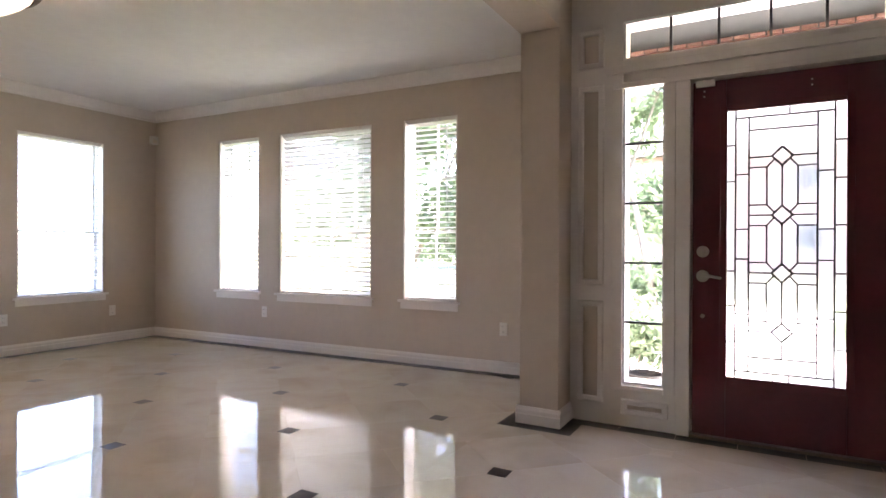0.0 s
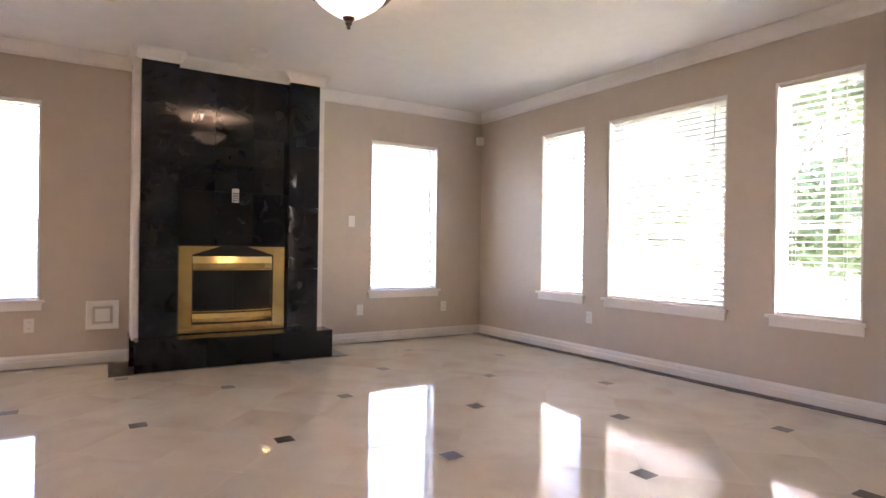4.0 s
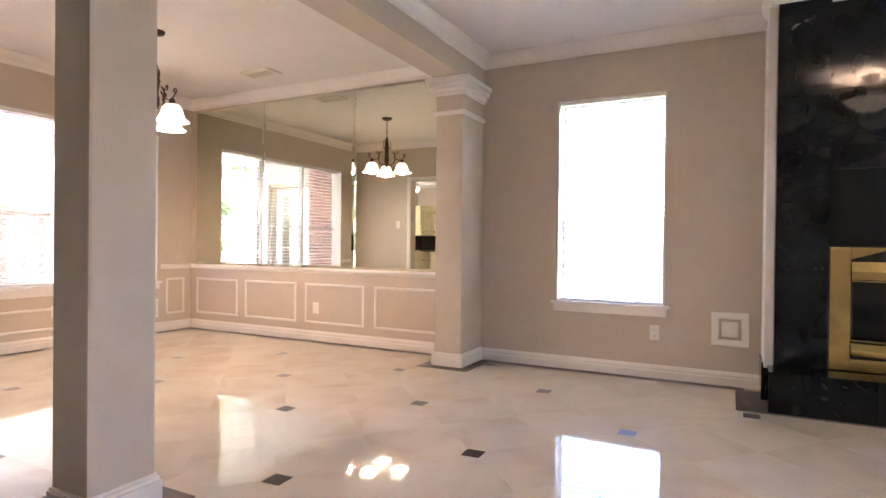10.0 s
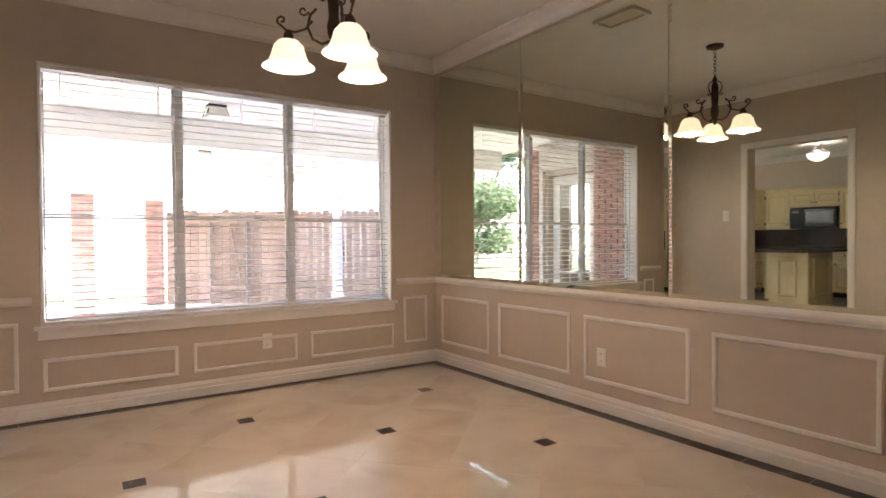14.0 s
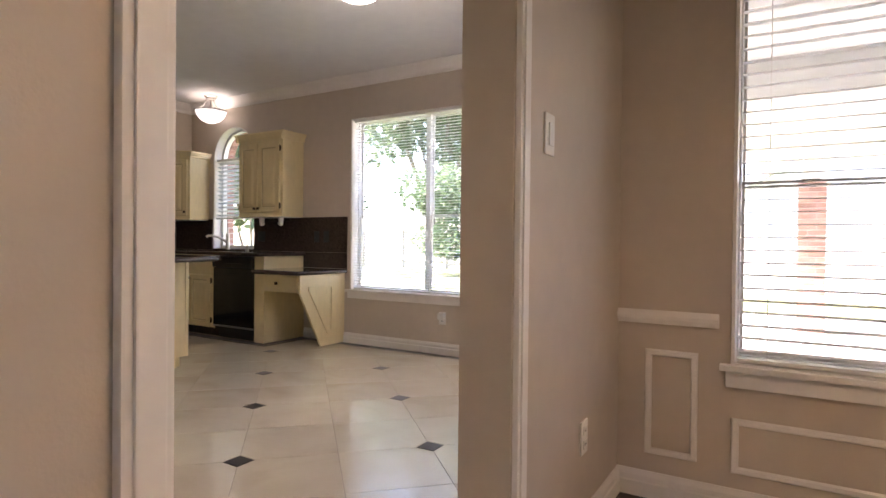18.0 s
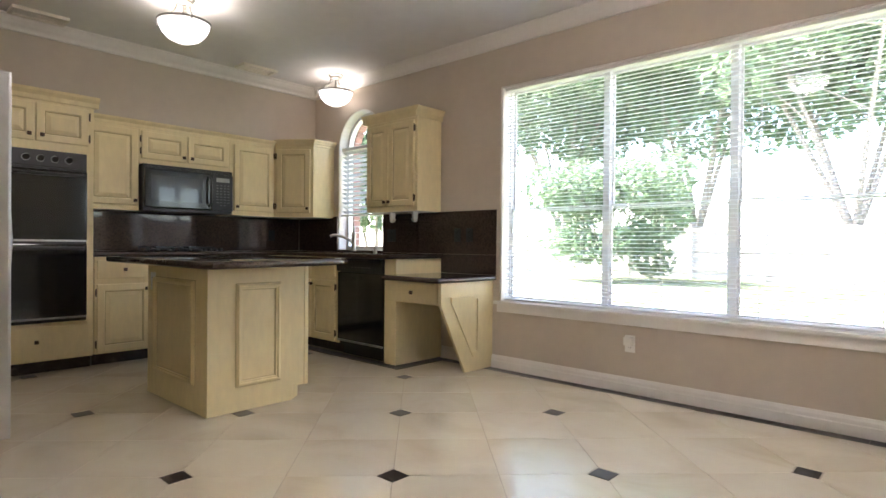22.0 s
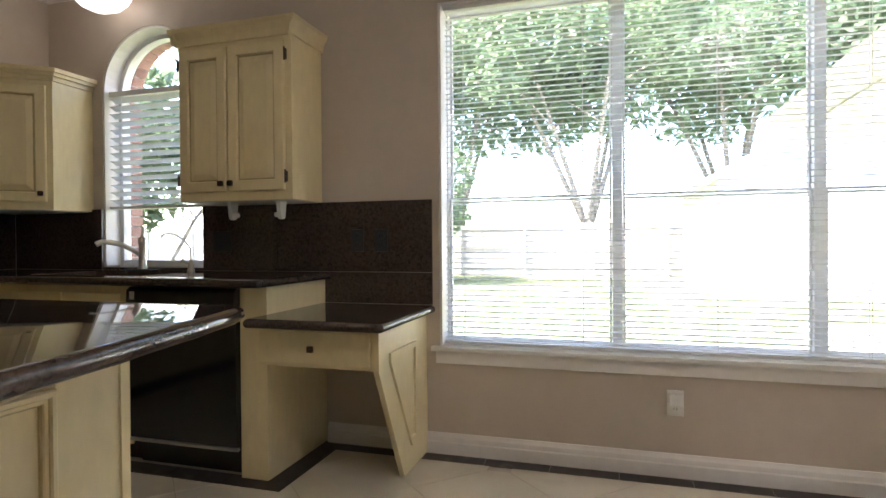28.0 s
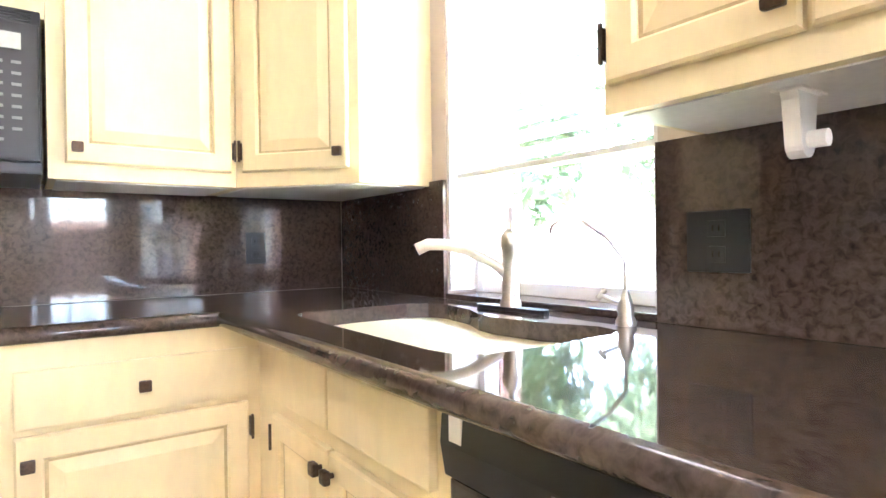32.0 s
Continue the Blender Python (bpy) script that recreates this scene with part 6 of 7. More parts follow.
part("sticker", boxes((0.9035, 0.9045, -4.015, -3.93, 1.66, 1.765)), mat("yellow_paper", (0.75, 0.72, 0.04), 0.6), fr, "bright yellow paper sticker")

# ---- lamps ----
WARM, SOFT = (1.0, 0.76, 0.50), (1.0, 0.95, 0.88)


def scroll(cx0, cz0, r0, turns, start, steps=14):
    """Pairs along a small spiral in an upright plane."""
    out = []
    for k in range(steps + 1):
        a, r = start + turns * 2 * math.pi * k / steps, r0 * (1 - 0.75 * k / steps)
        out.append((cx0 + r * math.cos(a), cz0 + r * math.sin(a)))
    return out


# bowl lamp in the living room
lx, ly = -3.42, 1.75
bl = thing("ceiling_lamp", lx, ly, H, "lit alabaster bowl ceiling lamp with a dark bronze rim", "ceiling lamp")
part("canopy", lathe(bmesh.new(), [(0.0, 0.0), (0.075, 0.0), (0.07, -0.02), (0.03, -0.035), (0.0, -0.036)], lx, ly, H - 0.001), BRONZE, bl, "", True)
part("stem", lathe(bmesh.new(), [(0.0, -0.03), (0.014, -0.03), (0.014, -0.10), (0.022, -0.12), (0.014, -0.14), (0.012, -0.24), (0.0, -0.24)], lx, ly, H, 16), BRONZE, bl, "", True)
part("bowl", lathe(bmesh.new(), [(0.215, 2.487), (0.205, 2.465), (0.165, 2.425), (0.11, 2.385), (0.07, 2.36), (0.03, 2.348), (0.0, 2.346), (0.0, 2.35), (0.03, 2.352), (0.07, 2.365), (0.11, 2.391), (0.165, 2.431), (0.20, 2.468), (0.21, 2.489)], lx, ly, 0, 36), WARMGLOW, bl, "lit cream alabaster glass", True)
part("rim", lathe(bmesh.new(), [(0.216, 2.47), (0.235, 2.475), (0.255, 2.50), (0.252, 2.53), (0.235, 2.545), (0.216, 2.54), (0.214, 2.49)], lx, ly, 0, 36), BRONZE, bl, "dark bronze rim", True)
part("finial", lathe(bmesh.new(), [(0.0, 2.349), (0.035, 2.347), (0.03, 2.335), (0.018, 2.325), (0.022, 2.315), (0.01, 2.30), (0.013, 2.29), (0.0, 2.277)], lx, ly, 0, 14), BRONZE, bl, "", True)
for k in range(3):
    a = 2 * math.pi * k / 3 + 0.5
    pts = [(0.02, 2.66), (0.08, 2.64), (0.16, 2.60), (0.22, 2.56), (0.25, 2.545)] + scroll(0.262, 2.56, 0.022, 0.8, -1.6, 8)
    part("arm", tube(bmesh.new(), [(lx + r * math.cos(a), ly + r * math.sin(a), z) for r, z in pts], 0.006, 8), BRONZE, bl, "scrolled bronze arm", True)
lamp("ceiling_lamp_bulb", lx, ly, 2.45, 2.4, WARM, 0.05)

# chandelier in the dining room
gx, gy, CZ = -4.48, -3.53, 0.085
ch = thing("chandelier", gx, gy, H, "bronze scrolled chandelier with three lit glass bell shades", "chandelier")
part("canopy", lathe(bmesh.new(), [(0.0, 0.0), (0.07, 0.0), (0.065, -0.02), (0.025, -0.035), (0.0, -0.036)], gx, gy, H - 0.001), BRONZE, ch, "", True)
bm = bmesh.new()
z, k = H - 0.035, 0
while z > 2.36 + CZ:
    a = 0.5 + (math.pi / 2) * (k % 2)
    tube(bm, [(gx + 0.011 * math.cos(q) * math.cos(a), gy + 0.011 * math.cos(q) * math.sin(a), z - 0.017 + 0.019 * math.sin(q)) for q in [2 * math.pi * j / 10 for j in range(11)]], 0.0025, 5)
    z, k = z - 0.029, k + 1
part("chain", bm, BRONZE, ch, "bronze chain")
part("column", lathe(bmesh.new(), [(0.0, 2.36), (0.012, 2.355), (0.02, 2.335), (0.016, 2.31), (0.026, 2.28), (0.03, 2.20), (0.024, 2.12), (0.034, 2.07), (0.03, 2.03), (0.018, 2.0), (0.022, 1.985), (0.01, 1.965), (0.0, 1.955)], gx, gy, CZ, 18), BRONZE, ch, "", True)
for deg in (-35, 85, 205):
    a = radians(deg)
    def out(r, z):
        return (gx + r * math.cos(a), gy + r * math.sin(a), z + CZ)
    low = [(0.02, 2.0), (0.06, 1.985), (0.105, 2.01), (0.13, 2.07), (0.115, 2.13), (0.085, 2.16)]
    top = [(0.105, 2.10), (0.14, 2.06), (0.19, 2.045), (0.235, 2.055), (0.262, 2.08)] + scroll(0.258, 2.105, 0.024, 0.9, -0.5, 10)
    hi = [(0.022, 2.32), (0.05, 2.30), (0.06, 2.26), (0.045, 2.225)] + scroll(0.055, 2.21, 0.018, 0.9, 2.0, 8)
    arm = part("arm", tube(bmesh.new(), [out(*p) for p in low], 0.007, 8), BRONZE, ch, "scrolled bronze arm", True)
    part("scroll", tube(bmesh.new(), [out(*p) for p in top], 0.006, 8), BRONZE, arm, "", True)
    part("scroll", tube(bmesh.new(), [out(*p) for p in hi], 0.005, 8), BRONZE, arm, "", True)
    part("scroll", tube(bmesh.new(), [out(*p) for p in [(0.12, 2.13)] + scroll(0.15, 2.15, 0.026, 1.0, 3.4, 10)], 0.005, 8), BRONZE, arm, "", True)
    sx0, sy0, _ = out(0.225, 0)
    part("socket", lathe(bmesh.new(), [(0.0, 2.05), (0.016, 2.05), (0.024, 2.035), (0.026, 2.01), (0.02, 2.0), (0.0, 2.0)], sx0, sy0, CZ, 14), BRONZE, arm, "", True)
    part("shade", lathe(bmesh.new(), [(0.024, 2.008), (0.05, 2.0), (0.072, 1.975), (0.085, 1.93), (0.098, 1.90), (0.125, 1.878), (0.128, 1.872), (0.12, 1.874), (0.094, 1.897), (0.08, 1.93), (0.068, 1.973), (0.048, 1.995), (0.024, 2.003)], sx0, sy0, CZ, 28), WARMGLOW, ch, "lit cream glass bell shade", True)
    lamp("chandelier_bulb", sx0, sy0, 1.90 + CZ, 0.8, WARM, 0.05)


# semi-flush bowls in the kitchen
def bowl_lamp(x, y, zc, watts, glass=BOWLGLOW):
    ob = thing("kitchen_lamp", x, y, zc, "lit white glass bowl lamp with brushed nickel arms", "ceiling lamp", "kitchen ceiling lamps")
    part("canopy", lathe(bmesh.new(), [(0.0, 0.0), (0.075, 0.0), (0.075, -0.012), (0.06, -0.022), (0.055, -0.04), (0.02, -0.05), (0.0, -0.05)], x, y, zc - 0.001), NICKEL, ob, "", True)
    part("stem", lathe(bmesh.new(), [(0.0, -0.05), (0.012, -0.05), (0.012, -0.13), (0.0, -0.13)], x, y, zc, 12), NICKEL, ob, "", True)
    R = 0.17
    part("bowl", lathe(bmesh.new(), [(R, -0.175), (R * 0.96, -0.205), (R * 0.85, -0.245), (R * 0.62, -0.285), (R * 0.3, -0.31), (0.0, -0.317), (0.0, -0.312), (R * 0.3, -0.305), (R * 0.6, -0.28), (R * 0.82, -0.241), (R * 0.93, -0.203), (R * 0.97, -0.175)], x, y, zc, 32), glass, ob, "lit white glass bowl", True)
    part("ring", lathe(bmesh.new(), [(R + 0.001, -0.185), (R + 0.008, -0.185), (R + 0.009, -0.17), (R + 0.001, -0.168)], x, y, zc, 32), NICKEL, ob, "", True)
    for k in range(3):
        a = 2 * math.pi * k / 3 + 0.9
        pts = [(0.05, -0.035), (0.055, -0.07), (0.085, -0.115), (0.13, -0.145), (R + 0.012, -0.16), (R + 0.014, -0.20)]
        part("arm", tube(bmesh.new(), [(x + r * math.cos(a), y + r * math.sin(a), zc + z) for r, z in pts], 0.006, 8), NICKEL, ob, "curved nickel arm", True)
    lamp("kitchen_lamp_bulb", x, y, zc - 0.22, watts, SOFT, 0.09)
    return ob


bowl_lamp(1.63, -5.245, H, 0.3)
bowl_lamp(-1.335, -5.285, H, 2.4, BRIGHTBOWL)
bowl_lamp(2.30, -7.04, H, 0.08)


# ---- small fixtures ----
def grille(x, y, wx, wy, label):
    ob = thing("ceiling_vent", x, y, H, label, "air vent", "ceiling vents")
    bm = bmesh.new()
    t = 0.025
    for a, b, c, e in ((-wx / 2, wx / 2, -wy / 2, -wy / 2 + t), (-wx / 2, wx / 2, wy / 2 - t, wy / 2), (-wx / 2, -wx / 2 + t, -wy / 2 + t, wy / 2 - t), (wx / 2 - t, wx / 2, -wy / 2 + t, wy / 2 - t)):
        box(bm, x + a, x + b, y + c, y + e, H - 0.026, H - 0.001, 0.004)
    part("vent_frame", bm, ALMOND, ob)
    part("backing", boxes((x - wx / 2 + t, x + wx / 2 - t, y - wy / 2 + t, y + wy / 2 - t, H - 0.003, H - 0.001)), mat("dark_duct", (0.25, 0.22, 0.16), 0.8), ob)
    long_x = wx > wy
    n = 8
    for k in range(n):
        s = -0.5 + (k + 0.5) / n
        bm = bmesh.new()
        if long_x:
            cy0 = y + s * (wy - 2 * t)
            prism(bm, [(cy0 - 0.006, H - 0.003), (cy0 + 0.004, H - 0.013), (cy0 + 0.006, H - 0.012), (cy0 - 0.004, H - 0.002)], "x", x - wx / 2 + t, x + wx / 2 - t)
        else:
            cx0 = x + s * (wx - 2 * t)
            prism(bm, [(cx0 - 0.006, H - 0.003), (cx0 + 0.004, H - 0.013), (cx0 + 0.006, H - 0.012), (cx0 - 0.004, H - 0.002)], "y", y - wy / 2 + t, y + wy / 2 - t)
        part("slat", bm, ALMOND, ob)
    return ob


grille(-4.71, 0.50, 0.24, 0.30, "almond metal ceiling vent with slats")
grille(-5.645, -3.56, 0.20, 0.36, "almond metal ceiling vent with slats")
grille(2.74, -4.635, 0.18, 0.36, "almond metal ceiling vent with slats")
grille(2.70, -6.39, 0.18, 0.36, "almond metal ceiling vent with slats")
sd = thing("smoke_detector", -5.30, 1.69, H, "round white smoke detector on the ceiling", "smoke detector")
part("base", lathe(bmesh.new(), [(0.0, -0.001), (0.075, -0.001), (0.075, -0.012), (0.0, -0.012)], -5.30, 1.69, H, 28), WHITEPLASTIC, sd)
part("cover", lathe(bmesh.new(), [(0.068, -0.012), (0.066, -0.03), (0.05, -0.042), (0.03, -0.045), (0.0, -0.045)], -5.30, 1.69, H, 28), WHITEPLASTIC, sd, "", True)


def outlet(W, u, z, label="white duplex outlet plate", dark=False, category="outlet", wide=0.036):
    plate, hole = (DARKPLATE, BLACKGLASS) if dark else (WHITEPLASTIC, BLACKPLASTIC)
    ob = thing("wall_outlet", *wat(W, u, 0, z), label, category, "wall outlets")
    bm = bmesh.new()
    wbox(bm, W, u - wide, u + wide, -0.007, -0.001, z - 0.058, z + 0.058, 0.003)
    part("plate", bm, plate, ob)
    for dz in (-0.024, 0.024):
        bm = bmesh.new()
        wbox(bm, W, u - 0.017, u + 0.017, -0.010, -0.007, z + dz - 0.015, z + dz + 0.015, 0.003)
        socket = part("socket", bm, plate, ob)
        bm = bmesh.new()
        for du in (-0.006, 0.006):
            wbox(bm, W, u + du - 0.001, u + du + 0.001, -0.0106, -0.0101, z + dz - 0.005, z + dz + 0.006)
        part("slot", bm, hole, socket)
    return ob


def switch(W, u, z, gangs=1, label="white rocker light switch"):
    ob = thing("light_switch", *wat(W, u, 0, z), label, "light switch", "light switches")
    w = 0.036 + 0.023 * (gangs - 1)
    bm = bmesh.new()
    wbox(bm, W, u - w, u + w, -0.007, -0.001, z - 0.06, z + 0.06, 0.003)
    part("plate", bm, WHITEPLASTIC, ob)
    for g in range(gangs):
        c = u + 0.046 * (g - (gangs - 1) / 2)
        bm = bmesh.new()
        wbox(bm, W, c - 0.016, c + 0.016, -0.012, -0.007, z - 0.033, z + 0.033, 0.004)
        part("rocker", bm, WHITEPLASTIC, ob)
    return ob


for y in (3.01, 4.08, 0.055):
    outlet(WEST, y, 0.355)
slant(outlet(FRONT, -4.41, 0.385))
slant(outlet(FRONT, -1.66, 0.385))
outlet(WEST, -3.30, 0.345)
outlet(DINING, -4.65, 0.34)
switch(WEST, 2.90, 1.325)
PW = ("y", XP0, 1)
switch(PW, -4.35, 1.345)
outlet(PW, -4.72, 0.36)
outlet(KWIN, -0.735, 0.335, "white duplex outlet plate with a plug-in night light")
switch(("y", XP1, -1), -6.06, 1.33, 2, "white double light switch beside the garden door")
BSW = ("x", YK + 0.016, -1)
for x in (1.655, 0.815, 0.68):
    outlet(BSW, x, 1.08, "black outlet plate on the granite backsplash", True, wide=0.06 if x > 1 else 0.036)
outlet(("y", XR - 0.016, 1), -6.88, 1.08, "black outlet plate on the granite backsplash", True)
outlet(ISN, 1.50, 0.74, "almond outlet plate on the island side")
nl = thing("night_light", -0.735, YK + 0.03, 0.37, "white plug-in night light in the outlet", "night light")
part("body", boxes((-0.765, -0.705, YK + 0.011, YK + 0.05, 0.325, 0.385), bevel=0.012), WHITEPLASTIC, nl)
# remote thermostat on the chimney, alarm sensor, vacuum inlet
tr = thing("fireplace_remote", -5.83, 1.61, 1.50, "silver fireplace remote with black keys in its wall holder", "remote control")
FPF = ("y", -5.835, -1)
bm = bmesh.new()
wbox(bm, FPF, 1.585, 1.645, -0.02, -0.001, 1.44, 1.565, 0.006)
part("case", bm, NICKEL, tr)
bm = bmesh.new()
for r in range(4):
    for c in range(3):
        wbox(bm, FPF, 1.592 + 0.017 * c, 1.604 + 0.017 * c, -0.024, -0.0201, 1.45 + 0.021 * r, 1.463 + 0.021 * r)
part("key", bm, BLACKPLASTIC, tr)
ms = thing("alarm_sensor", XW + 0.03, 4.55, 2.37, "small white alarm sensor in the room corner", "sensor")
part("body", boxes((XW + 0.002, XW + 0.06, 4.52, YF - 0.002, 2.32, 2.42), bevel=0.014), WHITEPLASTIC, ms)
part("lens", boxes((XW + 0.061, XW + 0.064, 4.535, 4.59, 2.335, 2.375), bevel=0.001), ALMOND, ms)
vi = thing("wall_access_panel", XW, 0.58, 0.42, "square white framed access panel low on the wall", "access panel")
bm = bmesh.new()
frame_ring(bm, lambda u, d, z: wat(WEST, u, -d, z), 0.455, 0.705, 0.295, 0.545, 0.05, 0.001, 0.022, 0.008)
part("surround", bm, TRIM, vi)
bm = bmesh.new()
wbox(bm, WEST, 0.505, 0.655, -0.006, -0.001, 0.345, 0.495)
part("recess", bm, PAINT, vi, "greige recess")
bm = bmesh.new()
wbox(bm, WEST, 0.525, 0.635, -0.03, -0.0065, 0.365, 0.475, 0.006)
part("inner_panel", bm, TRIM, vi)

# ---- outside ----
setting("ground", boxes((-140, 140, -140, 140, -0.30, -0.16)), GRASS, "mown lawn round the house")
setting("patio_pavement", boxes((-8.2, XP0, -13.1, YDIN - 0.2, -0.16, -0.05)), CONCRETE, "pale concrete patio slab")
setting("front_pavement", boxes((-0.9, 1.5, YD + 0.2, 13, -0.16, -0.06)), CONCRETE, "pale concrete front walk")
setting("road", boxes((-60, 60, 17, 24, -0.16, -0.13)), ASPHALT, "grey street")
setting("porch_pavement", boxes((-0.8, 2.4, YD + 0.2, YD + 2.0, -0.05, -0.03)), CONCRETE, "pale porch slab")

# covered patio
pr = thing("patio_roof", -5.2, -8, 2.5, "white boarded patio roof on brick columns", "patio roof")
part("soffit", boxes((-8.4, XP0 - 0.12, -12.8, YDIN - 0.2, 2.52, 2.60)), SIDING, pr, "white boarded patio ceiling")
part("beam", boxes((-8.4, XP0 - 0.12, -8.35, -8.05, 2.22, 2.519), bevel=0.01), SIDING, pr, "white boxed beam")
part("fascia", boxes((-8.4, -2.3, -12.95, -12.8, 2.35, 2.65)), SIDING, pr)
bm = bmesh.new()
prism(bm, [(-8.6, 2.62), (-2.35, 2.62), (-5.5, 4.3)], "y", -13.0, -7.6)
part("roof_slope", bm, PALESHINGLE, pr, "pale shingled slope")
for px, py in ((-4.75, -7.18), (-5.3, -10.4)):
    pl = thing("patio_lamp", px, py, 2.5, "dark metal patio ceiling lantern", "lantern", "patio lamps")
    part("plate", boxes((px - 0.09, px + 0.09, py - 0.09, py + 0.09, 2.50, 2.519)), BLACKPLASTIC, pl)
    bm = bmesh.new()
    for sx1, sy1 in ((-1, -1), (-1, 1), (1, -1), (1, 1)):
        tube(bm, [(px + sx1 * 0.08, py + sy1 * 0.08, 2.50), (px + sx1 * 0.11, py + sy1 * 0.11, 2.40)], 0.006, 6)
    part("cage", bm, BLACKPLASTIC, pl)
    part("glass", boxes((px - 0.09, px + 0.09, py - 0.09, py + 0.09, 2.40, 2.495)), WHITEPLASTIC, pl)


def brick_column(x, y, z0, z1, w=0.30):
    ob = thing("brick_column", x, y, z0, "square red brick patio column", "column", "brick columns")
    part("core", boxes((x - w / 2 + 0.008, x + w / 2 - 0.008, y - w / 2 + 0.008, y + w / 2 - 0.008, z0, z1)), MORTAR, ob)
    long = mesh_of(boxes((-0.097, 0.097, -0.05, 0.05, -0.029, 0.029), bevel=0.003), "brick", BRICK)
    h = 0.0675
    k = 0
    z = z0 + 0.034
    while z < z1 - 0.03:
        e = w / 2 - 0.05
        q, m = w / 2 - 0.097, 1 if k % 2 else -1
        spots = [(-q * m, -e, 0), (e * m, -q, 90), (q * m, e, 0), (-e * m, q, 90)]
        for dx, dy, r in spots:
            b = new("brick", long)
            b.parent = ob
            b.location = (dx, dy, z - z0)
            b.rotation_euler = (0, 0, radians(r))
        z, k = z + h, k + 1
    return ob


for px, py in ((-3.70, -11.3), (-4.85, -12.5)):
    brick_column(px, py, -0.05, 1.84)
    up = thing("patio_post", px, py, 1.84, "white square patio post on a brick column", "post")
    part("shaft", boxes((px - 0.10, px + 0.10, py - 0.1, py + 0.1, 1.84, 2.352), bevel=0.008), SIDING, up)
    part("collar", boxes((px - 0.16, px + 0.16, py - 0.16, py + 0.16, 1.841, 1.89), bevel=0.01), SIDING, up)
wp = thing("patio_post", -7.75, -10.9, -0.05, "white square patio post", "post")
part("shaft", boxes((-7.83, -7.67, -10.98, -10.82, -0.05, 2.35), bevel=0.01), SIDING, wp)
part("collar", boxes((-7.85, -7.65, -11.0, -10.8, -0.049, 0.1), bevel=0.01), SIDING, wp)

# brick skin of the house wall beside the garden door
bk = setting("brick_wall", boxes((XP0 - 0.065, XP0 - 0.005, YK - 0.2, KDOOR[0] - 0.05, -0.16, 2.5), (XP0 - 0.065, XP0 - 0.005, KDOOR[1] + 0.05, YDIN - 0.2, -0.16, 2.5), (XP0 - 0.065, XP0 - 0.005, KDOOR[0] - 0.05, KDOOR[1] + 0.05, 2.12, 2.5)), MORTAR, "red brick house wall on the patio")
face_brick = mesh_of(boxes((-0.012, 0.006, -0.096, 0.096, -0.029, 0.029), bevel=0.002), "brick", BRICK)
half_brick = mesh_of(boxes((-0.012, 0.006, -0.045, 0.045, -0.029, 0.029), bevel=0.002), "brick", BRICK)


def brick_face(parent, x, y0, y1, z0, z1):
    k, z = 0, z0 + 0.034
    while z < z1 - 0.025:
        y = y0 + (0.1 if k % 2 else 0.0) + 0.1
        if k % 2:
            b = new("brick", half_brick)
            b.parent, b.location = parent, (x, y0 + 0.049, z)
        while y < y1 - 0.09:
            b = new("brick", face_brick)
            b.parent, b.location = parent, (x, y, z)
            y += 0.204
        if y - 0.1 < y1 - 0.09:
            b = new("brick", half_brick)
            b.parent, b.location = parent, (x, y - 0.055, z)
        z, k = z + 0.0675, k + 1


brick_face(bk, XP0 - 0.067, KDOOR[1] + 0.06, YDIN - 0.21, -0.05, 2.45)
brick_face(bk, XP0 - 0.067, YK - 0.2, KDOOR[0] - 0.05, -0.05, 2.45)
# brick reveal outside the sink window
rv = setting("brick_reveal", boxes((SWX[0] - 0.35, SWX[0] - 0.01, YK - 0.29, YK - 0.21, -0.1, 2.6), (SWX[1] + 0.01, SWX[1] + 0.35, YK - 0.29, YK - 0.21, -0.1, 2.6)), MORTAR, "red brick beside the sink window")
jb = mesh_of(boxes((-0.03, 0.03, -0.045, 0.045, -0.029, 0.029), bevel=0.003), "brick", BRICK)
z = 0.95
while z < 2.0:
    for x in (SWX[0] - 0.022, SWX[1] + 0.022):
        b = new("brick", jb)
        b.parent, b.location = rv, (x, YK - 0.25, z)
    z += 0.0675
for k in range(1, 18):
    a = math.pi * k / 18
    b = new("brick", jb)
    b.parent, b.location = rv, (cx + (rad + 0.02) * math.cos(a), YK - 0.25, SWZ[1] + (rad + 0.02) * math.sin(a))
    b.rotation_euler = (0, -a, 0)


